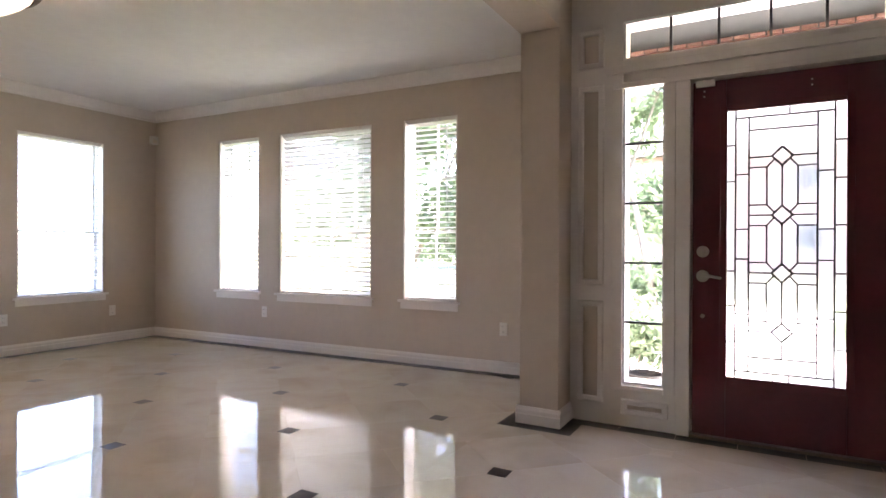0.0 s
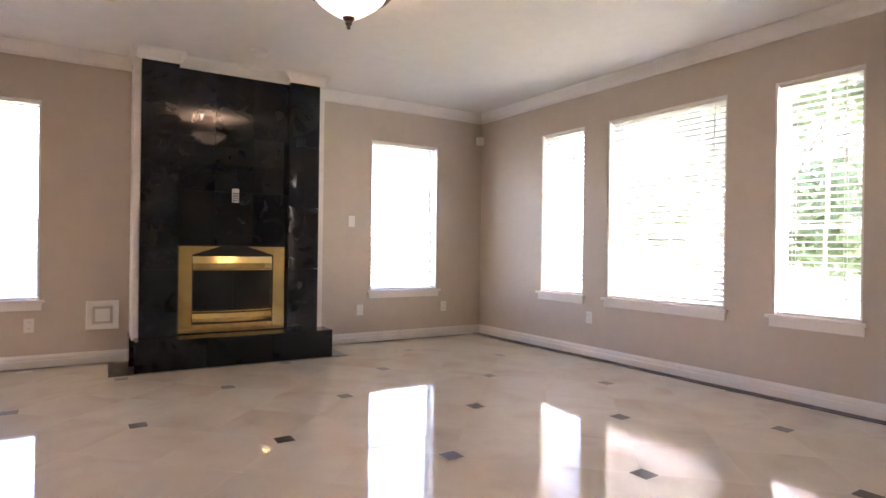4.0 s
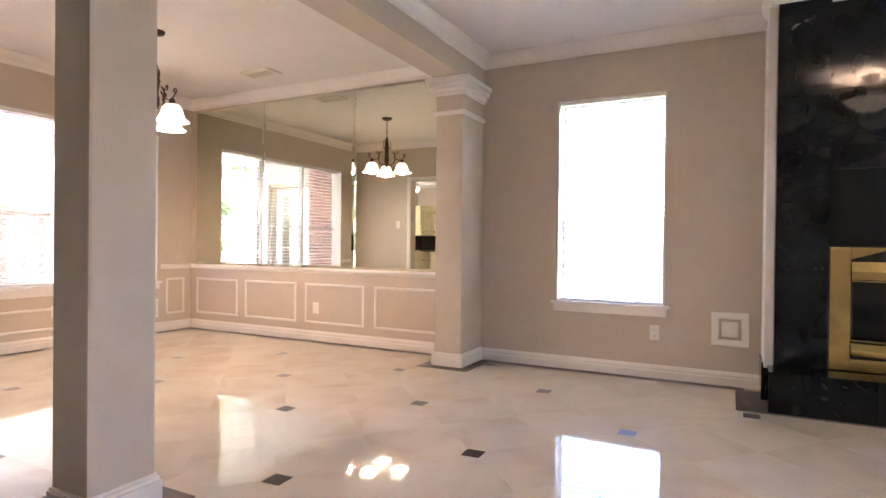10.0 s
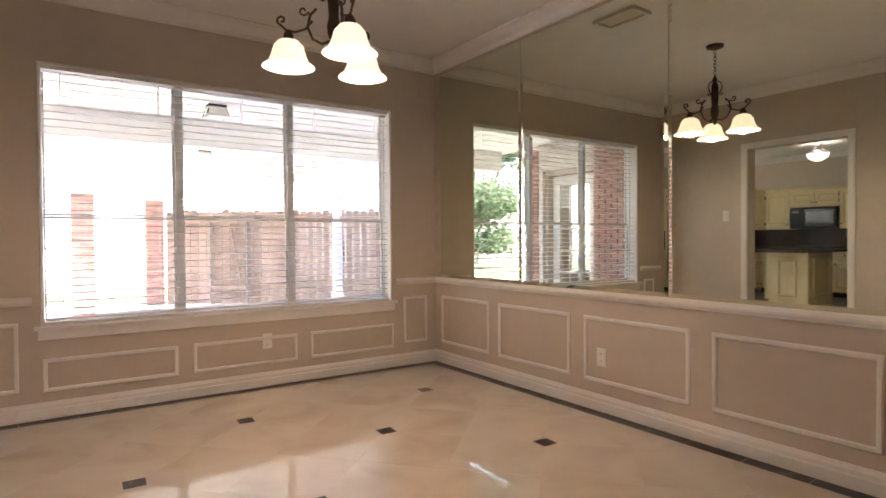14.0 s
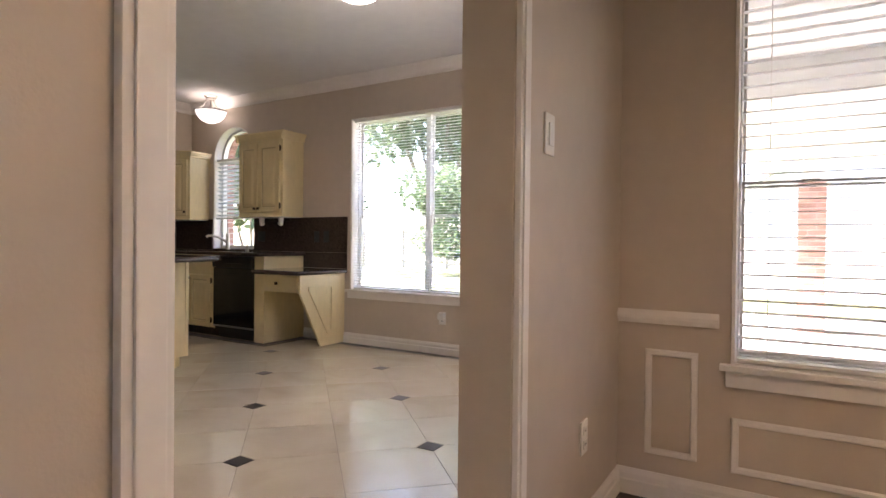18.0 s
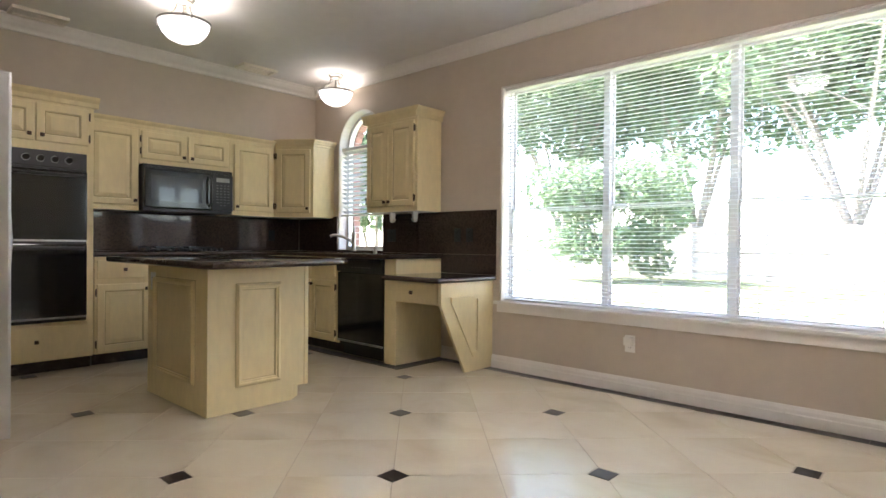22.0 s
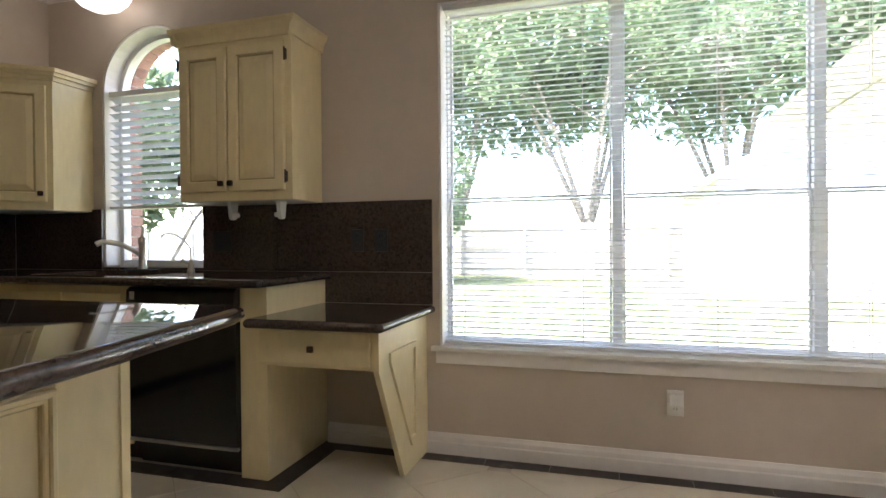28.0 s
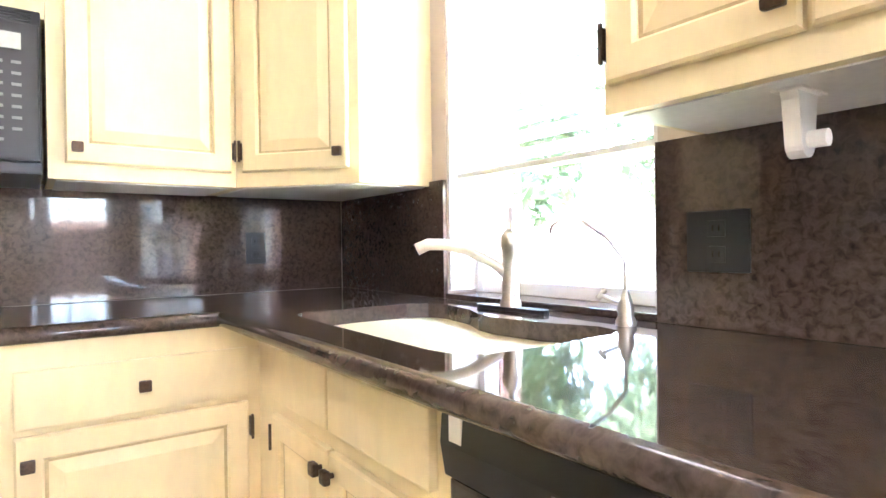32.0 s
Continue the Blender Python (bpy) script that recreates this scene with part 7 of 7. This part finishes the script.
def fence(name, x0, y0, x1, y1, top, label, wood=CEDAR, rails=(0.3, 1.0, 1.7)):
    ob = thing(name, x0, y0, -0.16, label, "fence", "garden fences")
    n = int(math.hypot(x1 - x0, y1 - y0) / 0.1375)
    ang = math.atan2(y1 - y0, x1 - x0)
    heights = []
    for v in range(4):
        bm = bmesh.new()
        h = top + 0.16 - 0.02 * v
        prism(bm, [(-0.068, 0), (0.068, 0), (0.068, h - 0.03), (0.045, h), (-0.045, h), (-0.068, h - 0.03)], "y", -0.009, 0.009)
        heights.append(mesh_of(bm, "board", wood))
    rnd = random.Random(4)
    for k in range(n):
        t = (k + 0.5) / n
        b = new("board", heights[rnd.randrange(4)])
        b.parent = ob
        b.location = ((x1 - x0) * t, (y1 - y0) * t, 0)
        b.rotation_euler = (0, 0, ang + rnd.uniform(-0.02, 0.02))
    length = math.hypot(x1 - x0, y1 - y0)
    side = Vector((-math.sin(ang), math.cos(ang), 0)) * 0.03
    for z in rails:
        bm = boxes((0, length, -0.02, 0.02, z, z + 0.09))
        r = new("rail", mesh_of(bm, "rail", wood))
        r.parent, r.location, r.rotation_euler = ob, side, (0, 0, ang)
    for k in range(int(length / 2.4) + 1):
        bm = boxes((-0.05, 0.05, -0.05, 0.05, 0, top + 0.1))
        p = new("post", mesh_of(bm, "post", wood))
        p.parent, p.rotation_euler = ob, (0, 0, ang)
        p.location = Vector(((x1 - x0) * min(1, k * 2.4 / length), (y1 - y0) * min(1, k * 2.4 / length), 0)) + side * 2
    return ob


fence("wooden_fence", -9.2, -4.0, -9.0, -10.1, 1.80, "weathered cedar board fence beside the patio", rails=(1.62,))
fence("wooden_fence", -9.0, -10.2, -5.05, -12.4, 1.70, "weathered cedar fence with a gate behind the patio", rails=(1.62,))
# gate in the patio fence, with dark posts and a slanted brace
gt = thing("fence_gate", -6.0, -11.75, -0.05, "weathered wooden garden gate with dark posts and a slanted brace", "gate")
for name, pa, pb, r in (("gate_post", (-5.72, -11.90, -0.05), (-5.72, -11.90, 1.50), 0.045), ("gate_post", (-6.29, -11.58, -0.05), (-6.29, -11.58, 1.50), 0.045),
                        ("top_rail", (-5.05, -12.27, 1.46), (-6.62, -11.40, 1.46), 0.04), ("bottom_rail", (-5.72, -11.89, 0.25), (-6.29, -11.57, 0.25), 0.04), ("brace", (-6.02, -11.72, 1.40), (-6.19, -11.63, 0.29), 0.035)):
    part(name, tube(bmesh.new(), [pa, pb], r, 4), CEDAR if name != "gate_post" else BARK, gt)
part("latch", boxes((-5.86, -5.80, -11.84, -11.80, 0.85, 0.90), bevel=0.004), BLACKPLASTIC, gt)
fence("wooden_fence", -4.6, -25.0, 22.0, -25.0, 1.75, "pale weathered board fence behind the lawn", PALECEDAR)

# garage beyond the patio
ga = thing("garage", -8.2, -19, -0.16, "white sided garage with a shingled gable roof", "garage")
bm = bmesh.new()
prism(bm, [(-14.0, -0.16), (-2.6, -0.16), (-2.6, 2.5), (-8.3, 5.4), (-14.0, 2.5)], "y", -18.0, -24.0)
part("wall", bm, SIDING, ga)
bm = bmesh.new()
prism(bm, [(-14.4, 2.32), (-14.3, 2.22), (-8.3, 5.42), (-2.3, 2.22), (-2.2, 2.32), (-8.3, 5.65)], "y", -17.6, -24.3)
part("roof", bm, PALESHINGLE, ga)


# trees and shrubs
def leaf_cloud(rnd, blobs, count, size):
    verts, faces = [], []
    total = sum(b[3] ** 2 for b in blobs)
    for bx, by, bz, br in blobs:
        for _ in range(int(count * br ** 2 / total)):
            v = Vector((rnd.gauss(0, 1), rnd.gauss(0, 1), rnd.gauss(0, 1))).normalized() * br * (0.45 + 0.6 * rnd.random() ** 0.6)
            c = Vector((bx, by, bz)) + Vector((v.x, v.y, v.z * 0.8))
            n = Vector((rnd.gauss(0, 1), rnd.gauss(0, 1), rnd.gauss(0.6, 0.8))).normalized()
            t = n.orthogonal().normalized()
            t.rotate(Matrix.Rotation(rnd.random() * 6.28, 3, n))
            s = size * (0.6 + 0.8 * rnd.random())
            w = n.cross(t) * s * 0.42
            k = len(verts)
            verts += [c - t * s, c + w - n * s * 0.1, c + t * s, c - w - n * s * 0.1]
            faces.append((k, k + 1, k + 2, k + 3))
    return verts, faces


def tree(name, x, y, height, spread, seed, count, size, label, low=0.35, stems=3, category="tree", skirt=0):
    rnd = random.Random(seed)
    ob = thing(name, x, y, -0.16, label, category)
    bm = bmesh.new()
    blobs = []
    for s in range(stems):
        a = 6.28 * s / stems + rnd.uniform(-0.4, 0.4)
        reach = spread * rnd.uniform(0.35, 0.65)
        p = [(x, y, -0.2), (x + 0.15 * math.cos(a), y + 0.15 * math.sin(a), height * 0.15), (x + reach * 0.5 * math.cos(a), y + reach * 0.5 * math.sin(a), height * 0.45), (x + reach * math.cos(a), y + reach * math.sin(a), height * 0.75)]
        tube(bm, p, 0.025 * height / 2, 7, 0.3)
        for q in range(4):
            b = rnd.uniform(0, 6.28)
            o = Vector(p[2]).lerp(Vector(p[3]), rnd.random())
            e = o + Vector((math.cos(b), math.sin(b), rnd.uniform(0.1, 0.8))) * spread * 0.4
            tube(bm, [o, (o + e) / 2 + Vector((0, 0, 0.1)), e], 0.008 * height / 2, 5, 0.3)
            blobs.append((e.x, e.y, max(e.z, height * low * rnd.uniform(0.8, 1.6)), spread * rnd.uniform(0.18, 0.34)))
        blobs.append((p[3][0], p[3][1], p[3][2] + height * 0.1, spread * rnd.uniform(0.3, 0.42)))
    for q in range(skirt):
        b = rnd.uniform(0, 6.28)
        blobs.append((x + spread * 0.5 * math.cos(b), y + spread * 0.5 * math.sin(b), height * rnd.uniform(low, 0.45), spread * rnd.uniform(0.16, 0.28)))
    part("trunk", bm, BARK, ob)
    verts, faces = leaf_cloud(rnd, blobs, count, size)
    me = bpy.data.meshes.new("crown")
    me.from_pydata([v - Vector((x, y, -0.16)) for v in verts], [], faces)
    me.materials.append(LEAF)
    c = new("crown", me)
    c.parent = ob
    return ob


def shrub(x, y, r, seed, count, size, label, z=None):
    rnd = random.Random(seed)
    ob = thing("shrub", x, y, -0.16, label, "shrub", "garden shrubs")
    bm = bmesh.new()
    blobs = []
    for k in range(7):
        a = 6.28 * k / 7
        e = (x + r * 0.6 * math.cos(a), y + r * 0.6 * math.sin(a), r * rnd.uniform(0.4, 1.1))
        tube(bm, [(x, y, -0.2), e], 0.012, 5, 0.4)
        blobs.append((*e, r * rnd.uniform(0.4, 0.55)))
    blobs.append((x, y, r * 0.8, r * 0.6))
    part("stems", bm, BARK, ob)
    verts, faces = leaf_cloud(rnd, blobs, count, size)
    me = bpy.data.meshes.new("leaves")
    me.from_pydata([v - Vector((x, y, -0.16)) for v in verts], [], faces)
    me.materials.append(LEAF)
    c = new("leaves", me)
    c.parent = ob
    return ob


tree("garden_tree", 6.6, -21.6, 3.5, 3.0, 3, 9000, 0.13, "low bushy green tree on the back lawn", low=0.14, stems=5, skirt=12)
tree("garden_tree", 4.9, -9.9, 3.0, 2.1, 9, 7000, 0.085, "small leafy tree outside the sink window", low=0.12)
for gxx, gyy, tall, seed in ((12.5, -28.5, 11.5, 11), (6.5, -30.0, 13.0, 12), (0.5, -28.0, 12.0, 5), (-5.0, -29.5, 12.5, 14), (-11.0, -28.0, 11.0, 15)):
    tree("garden_tree", gxx, gyy, tall, 6.2, seed, 9000, 0.22, "tall many-stemmed green tree behind the back fence", low=0.22, stems=6)
tree("garden_tree", -5.6, 9.4, 5.0, 3.3, 21, 9000, 0.12, "green tree in the front garden", low=0.2, skirt=8)
tree("garden_tree", -2.5, 11.2, 5.5, 3.0, 22, 8000, 0.12, "green tree in the front garden", low=0.25, skirt=6)
tree("garden_tree", -0.95, 8.6, 5.0, 1.4, 23, 900, 0.10, "slender bare-stemmed tree by the front walk", low=0.7, stems=2)
shrub(-0.75, 5.55, 0.42, 31, 1500, 0.05, "bright green shrub beside the porch")
shrub(-1.1, 6.6, 0.55, 32, 1500, 0.05, "bright green shrub beside the porch")
shrub(1.15, 6.2, 0.40, 33, 1200, 0.05, "bright green shrub beside the front walk")
shrub(-0.95, 9.0, 0.7, 34, 1500, 0.07, "green shrub on the front lawn")
ps = thing("garden_pot", -0.55, 5.15, -0.16, "dark round garden pot beside the porch", "pot")
part("pot", lathe(bmesh.new(), [(0.0, 0.0), (0.10, 0.0), (0.14, 0.10), (0.15, 0.22), (0.135, 0.22), (0.12, 0.1), (0.0, 0.05)], -0.55, 5.15, -0.155, 20), BLACKPLASTIC, ps, "", True)

# house across the street
hs = thing("house", -3.0, 32.0, -0.16, "red brick house across the street with a grey roof", "house")
part("wall", boxes((-14, 10, 30, 40, -0.16, 5.6)), PINKBRICK, hs)
bm = bmesh.new()
prism(bm, [(29.4, 5.6), (40.6, 5.6), (35, 9.5)], "x", -14.6, 10.6)
part("roof", bm, SHINGLE, hs)
for k, wx0 in enumerate((-11, -7.5, -2.4, 1.5, 5.5)):
    for z0 in (0.9, 3.5):
        w = part("window", boxes((wx0, wx0 + 1.3, 29.94, 29.999, z0, z0 + 1.4)), SIDING, hs)
        part("pane", boxes((wx0 + 0.1, wx0 + 1.2, 29.92, 29.939, z0 + 0.1, z0 + 1.3)), GREYMETAL, w)
# porch roof over the entry
po = thing("porch_roof", 0.5, 5.0, 2.6, "grey-green boarded porch ceiling, coloured near-black for its shade, with a brick band", "porch roof")
# the soffit's shade comes from its near-black board colour
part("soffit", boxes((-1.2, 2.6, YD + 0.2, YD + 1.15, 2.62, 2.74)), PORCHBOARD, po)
band = part("beam", boxes((-1.2, 2.6, YD + 1.158, YD + 1.40, 2.46, 2.74)), MORTAR, po, "red brick band over the porch")
head = mesh_of(boxes((-0.046, 0.046, -0.006, 0.03, -0.029, 0.029), bevel=0.003), "brick", BRICK)
for row in range(3):
    for k in range(36):
        b = new("brick", head)
        b.parent, b.location = band, (-1.1 + 0.103 * k + 0.05 * (row % 2) - 0.7, YD + 1.154 - YD - 1.279, -0.109 + 0.0675 * row)
for x in (-1.35, 1.9):
    brick_column(x, YD + 1.3, -0.16, 2.46)
# roof and outer skin of the house
setting("house_roof", boxes((XW - 0.5, XR + 0.5, YK - 0.25, YF + 0.5, H + 0.101, H + 0.2)), SHINGLE, "flat cover of the house")

# ---- floor: diagonal marble tiles with dark corner insets ----
TILE = 0.648
SQUARE = Matrix(((TILE, 0), (0, TILE)))
LIVING, DININGROOM, KITCHEN = ((-4.085, 0.755), Matrix(((0.667, -0.025), (0.024, 0.643)))), ((-4.89, -3.775), Matrix(((0.640, 0.028), (-0.018, 0.646)))), ((0.045, -5.853), SQUARE)
BORDER = 0.105
CUT = 0.052


def clip(poly, x0, x1, y0, y1):
    for axis, lim, keep in ((0, x0, 1), (0, x1, -1), (1, y0, 1), (1, y1, -1)):
        out = []
        for i, p in enumerate(poly):
            q = poly[(i + 1) % len(poly)]
            a, b = keep * (p[axis] - lim), keep * (q[axis] - lim)
            if a >= 0:
                out.append(p)
            if a * b < 0:
                t = a / (a - b)
                out.append((p[0] + (q[0] - p[0]) * t, p[1] + (q[1] - p[1]) * t))
        poly = out
        if len(poly) < 3:
            return []
    return poly


def tile_shape(i, j, g=0.0011):
    """The outline of a tile about its own centre, one corner cut off where the dark inset lies. i, j: half-diagonals from the phase."""
    r = TILE / 2
    pts = []
    for dx, dy in ((1, 0), (0, 1), (-1, 0), (0, -1)):
        ci, cj = i + dx, j + dy
        if ci % 2 == 0 and cj % 2 == 0 and (ci // 2 + cj // 2) % 2 == 0:
            c = CUT + 0.0025
            side = (dy, dx) if dx == 0 else (0, 1)
            tx, ty = (0, 1) if dx else (1, 0)
            k = -1 if dx > 0 or dy < 0 else 1
            k = {(1, 0): -1, (0, 1): 1, (-1, 0): 1, (0, -1): -1}[dx, dy]
            for s in (1, -1):
                pts.append(((r - c) * dx + s * k * tx * (c - g * 1.42), (r - c) * dy + s * k * ty * (c - g * 1.42)))
        else:
            pts.append(((r - g * 1.42) * dx, (r - g * 1.42) * dy))
    return pts


def slab(poly, low=-0.006, top=0.0, edge=0.0012):
    bm = bmesh.new()
    n = len(poly)
    cxm, cym = sum(p[0] for p in poly) / n, sum(p[1] for p in poly) / n
    a = [bm.verts.new((x, y, low)) for x, y in poly]
    b = [bm.verts.new((x, y, top - edge)) for x, y in poly]
    c = []
    for x, y in poly:
        v = Vector((cxm - x, cym - y)).normalized() * edge
        c.append(bm.verts.new((x + v.x, y + v.y, top)))
    for k in range(n):
        m = (k + 1) % n
        bm.faces.new((a[k], a[m], b[m], b[k]))
        bm.faces.new((b[k], b[m], c[m], c[k]))
    bm.faces.new(c)
    return bm


def joined(polys, name, material, parent, label):
    verts, faces = [], []
    for poly in polys:
        k = len(verts)
        verts += [(x, y, 0.0) for x, y in poly] + [(x, y, -0.006) for x, y in poly]
        n = len(poly)
        faces.append(list(range(k, k + n)))
        faces += [(k + i, k + n + i, k + n + (i + 1) % n, k + (i + 1) % n) for i in range(n)]
    me = bpy.data.meshes.new(name)
    me.from_pydata(verts, [], faces)
    me.materials.append(material)
    ob = new(name, me)
    ob.parent = parent
    return tagged(ob, label, kind="stuff")


shapes = {}


def lay(parent, lattice, rects, as_parts, stone_kind=None, joint=0.0004, edge=0.0003):
    """Tiles over some rectangles. lattice: the place of one inset, and the two steps of the slightly skewed laying grid."""
    stone_kind = stone_kind or MARBLE
    rest, rest_dark = [], []
    phase, grid = Vector(lattice[0]), lattice[1]
    back = grid.inverted()

    def laid(shape):
        return [tuple(grid @ (Vector(q) / TILE)) for q in shape]

    for x0, x1, y0, y1 in rects:
        ends = [back @ (Vector(c) - phase) * 2 for c in ((x0, y0), (x1, y0), (x0, y1), (x1, y1))]
        for i in range(math.floor(min(q.x for q in ends)) - 1, math.ceil(max(q.x for q in ends)) + 2):
            for j in range(math.floor(min(q.y for q in ends)) - 1, math.ceil(max(q.y for q in ends)) + 2):
                px, py = phase + grid @ Vector((i / 2, j / 2))
                if (i + j) % 2:
                    shape = laid(tile_shape(i, j, joint))
                    whole = [(px + a, py + b) for a, b in shape]
                    poly = clip(whole, x0, x1, y0, y1)
                    material, name = stone_kind, "floor_tile"
                elif i % 2 == 0 and j % 2 == 0 and (i // 2 + j // 2) % 2 == 0:
                    c = CUT - 0.004
                    shape = laid([(-c, -c), (c, -c), (c, c), (-c, c)])
                    whole = [(px + a, py + b) for a, b in shape]
                    poly = clip(whole, x0, x1, y0, y1)
                    material, name = DARKTILE, "inset_tile"
                else:
                    continue
                if len(poly) < 3 or abs(sum(p[0] * q[1] - q[0] * p[1] for p, q in zip(poly, poly[1:] + poly[:1]))) < 0.0016:
                    continue
                if name == "inset_tile" and len(poly) == 4 and max(p[0] for p in poly) - min(p[0] for p in poly) + max(p[1] for p in poly) - min(p[1] for p in poly) < 3.7 * (CUT - 0.004):
                    continue
                if not as_parts:
                    (rest if material is stone_kind else rest_dark).append(poly)
                    continue
                full = len(poly) == len(whole) and all(abs(a - c) + abs(b - d) < 1e-6 for (a, b), (c, d) in zip(poly, whole))
                key = (name, i % 4, j % 4, stone_kind.name, tuple(phase))
                if full:
                    if key not in shapes:
                        shapes[key] = mesh_of(slab(shape, edge=edge), name, material)
                    me = shapes[key]
                else:
                    me = mesh_of(slab([(a - px, b - py) for a, b in poly], edge=edge), name, material)
                ob = new(name, me)
                ob.location = (px, py, 0)
                ob.parent = parent
    if rest:
        joined(rest, "floor_tiles_hall", MARBLE, parent, "cream marble floor tiles laid diagonally")
        joined(rest_dark, "inset_tiles_hall", DARKTILE, parent, "small dark square inset tiles")


def border(parent, rects, z=0.0):
    """Dark edge tiles, cut to pieces about 30 cm long."""
    for x0, x1, y0, y1 in rects:
        along = x1 - x0 > y1 - y0
        n = max(1, round(max(x1 - x0, y1 - y0) / 0.305))
        for k in range(n):
            if along:
                a, b = x0 + (x1 - x0) * k / n, x0 + (x1 - x0) * (k + 1) / n
                poly = [(a + 0.001, y0), (b - 0.001, y0), (b - 0.001, y1), (a + 0.001, y1)]
            else:
                a, b = y0 + (y1 - y0) * k / n, y0 + (y1 - y0) * (k + 1) / n
                poly = [(x0, a + 0.001), (x1, a + 0.001), (x1, b - 0.001), (x0, b - 0.001)]
            cxm, cym = sum(p[0] for p in poly) / 4, sum(p[1] for p in poly) / 4
            ob = new("border_tile", mesh_of(slab([(x - cxm, y - cym) for x, y in poly]), "border_tile", DARKTILE))
            ob.location = (cxm, cym, z)
            ob.parent = parent


B = BORDER
fl = setting("floor_living", boxes((XW, 2.4, -1.555, YF + 0.3, -0.06, -0.0006), (XW, XP0, YDIN, -1.555, -0.06, -0.0006)), PALEGROUT, "polished cream marble floor with dark inset tiles and border")
lay(fl, LIVING, [(XW + B, E_X[0] - B, -1.555, YF + 0.2)], True)
lay(fl, DININGROOM, [(XW + B, XP0 - B, YDIN + B, -1.555)], True)
border(fl, [(XW, XW + B, YDIN + B, FP_Y[0] - B), (XW, XW + B, FP_Y[1] + B, YF - B), (E_X[0] - B, E_X[0], E_Y - B, YF + 0.1), (XW, XP0, YDIN, YDIN + B), (XP0 - B, XP0, YDIN + B, -2.45)])
border(slant(tagged(new("floor_border"), "dark marble edge tiles along the front wall", kind="structure")), [(XW, E_X[0], YF - B, YF)], 0.0035)
fh = setting("floor_hall", boxes((-1.145, 2.4, -2.6, -1.5552, -0.06, -0.0006), (XP0, -1.145, -2.6, -1.5552, -0.06, -0.0006)), PALEGROUT, "cream marble hall floor")
lay(fh, LIVING, [(E_X[0] - B, 2.4, -2.6, E_Y - B), (E_X[1] + B, 2.4, E_Y - B, YD - B), (XP0 - B, E_X[0] - B, -2.45, -1.555)], True)
border(fh, [(E_X[0], E_X[1] + B, E_Y - B, E_Y), (E_X[1], E_X[1] + B, E_Y, YD - B), (E_X[1], 2.4, YD - B, YD)])
fk = setting("floor_kitchen", boxes((XP0, XR, YK, -2.6, -0.06, -0.002)), GROUT, "polished cream marble kitchen floor with dark inset tiles and border")
lay(fk, KITCHEN, [(XP1 + B, XR, YK + B, -2.6), (XP0, XP1 + B, DOORWAY[0], DOORWAY[1])], True, HONED, 0.0011, 0.0012)
border(fk, [(XP1, XR, YK, YK + B), (XP1, XP1 + B, YK + B, DOORWAY[0]), (XP1, XP1 + B, DOORWAY[1], -2.6)])
border(fk, [(1.012 - B, 1.012, YK + B + 0.001, SF - 0.03), (1.012 - B, 2.72, SF - 0.03, SF - 0.03 + B), (0.15 - B, 0.15, -3.905, YN), (0.15 - B, 0.93, -3.92 - B + 0.015, -3.906)], 0.0035)
# raised dark tiles round columns and hearth
for n, rects in (("column_border", [(C_X[0] + B, C_X[1] + B, C_Y[0] - B, C_Y[1] + B)]), ("column_border", [(D_X[0] - B, D_X[1] + B, D_Y[0] - B, D_Y[1] + B)]), ("hearth_border", [(XW + B, -5.86, 0.772 - 0.15, 2.455 + 0.15), (-5.86, -5.515, 0.772 - 0.15, 2.455 + 0.15)])):
    setting(n, boxes(*[(*r, -0.001, 0.0035) for r in rects], bevel=0.001), DARKTILE, "dark marble edge tiles")
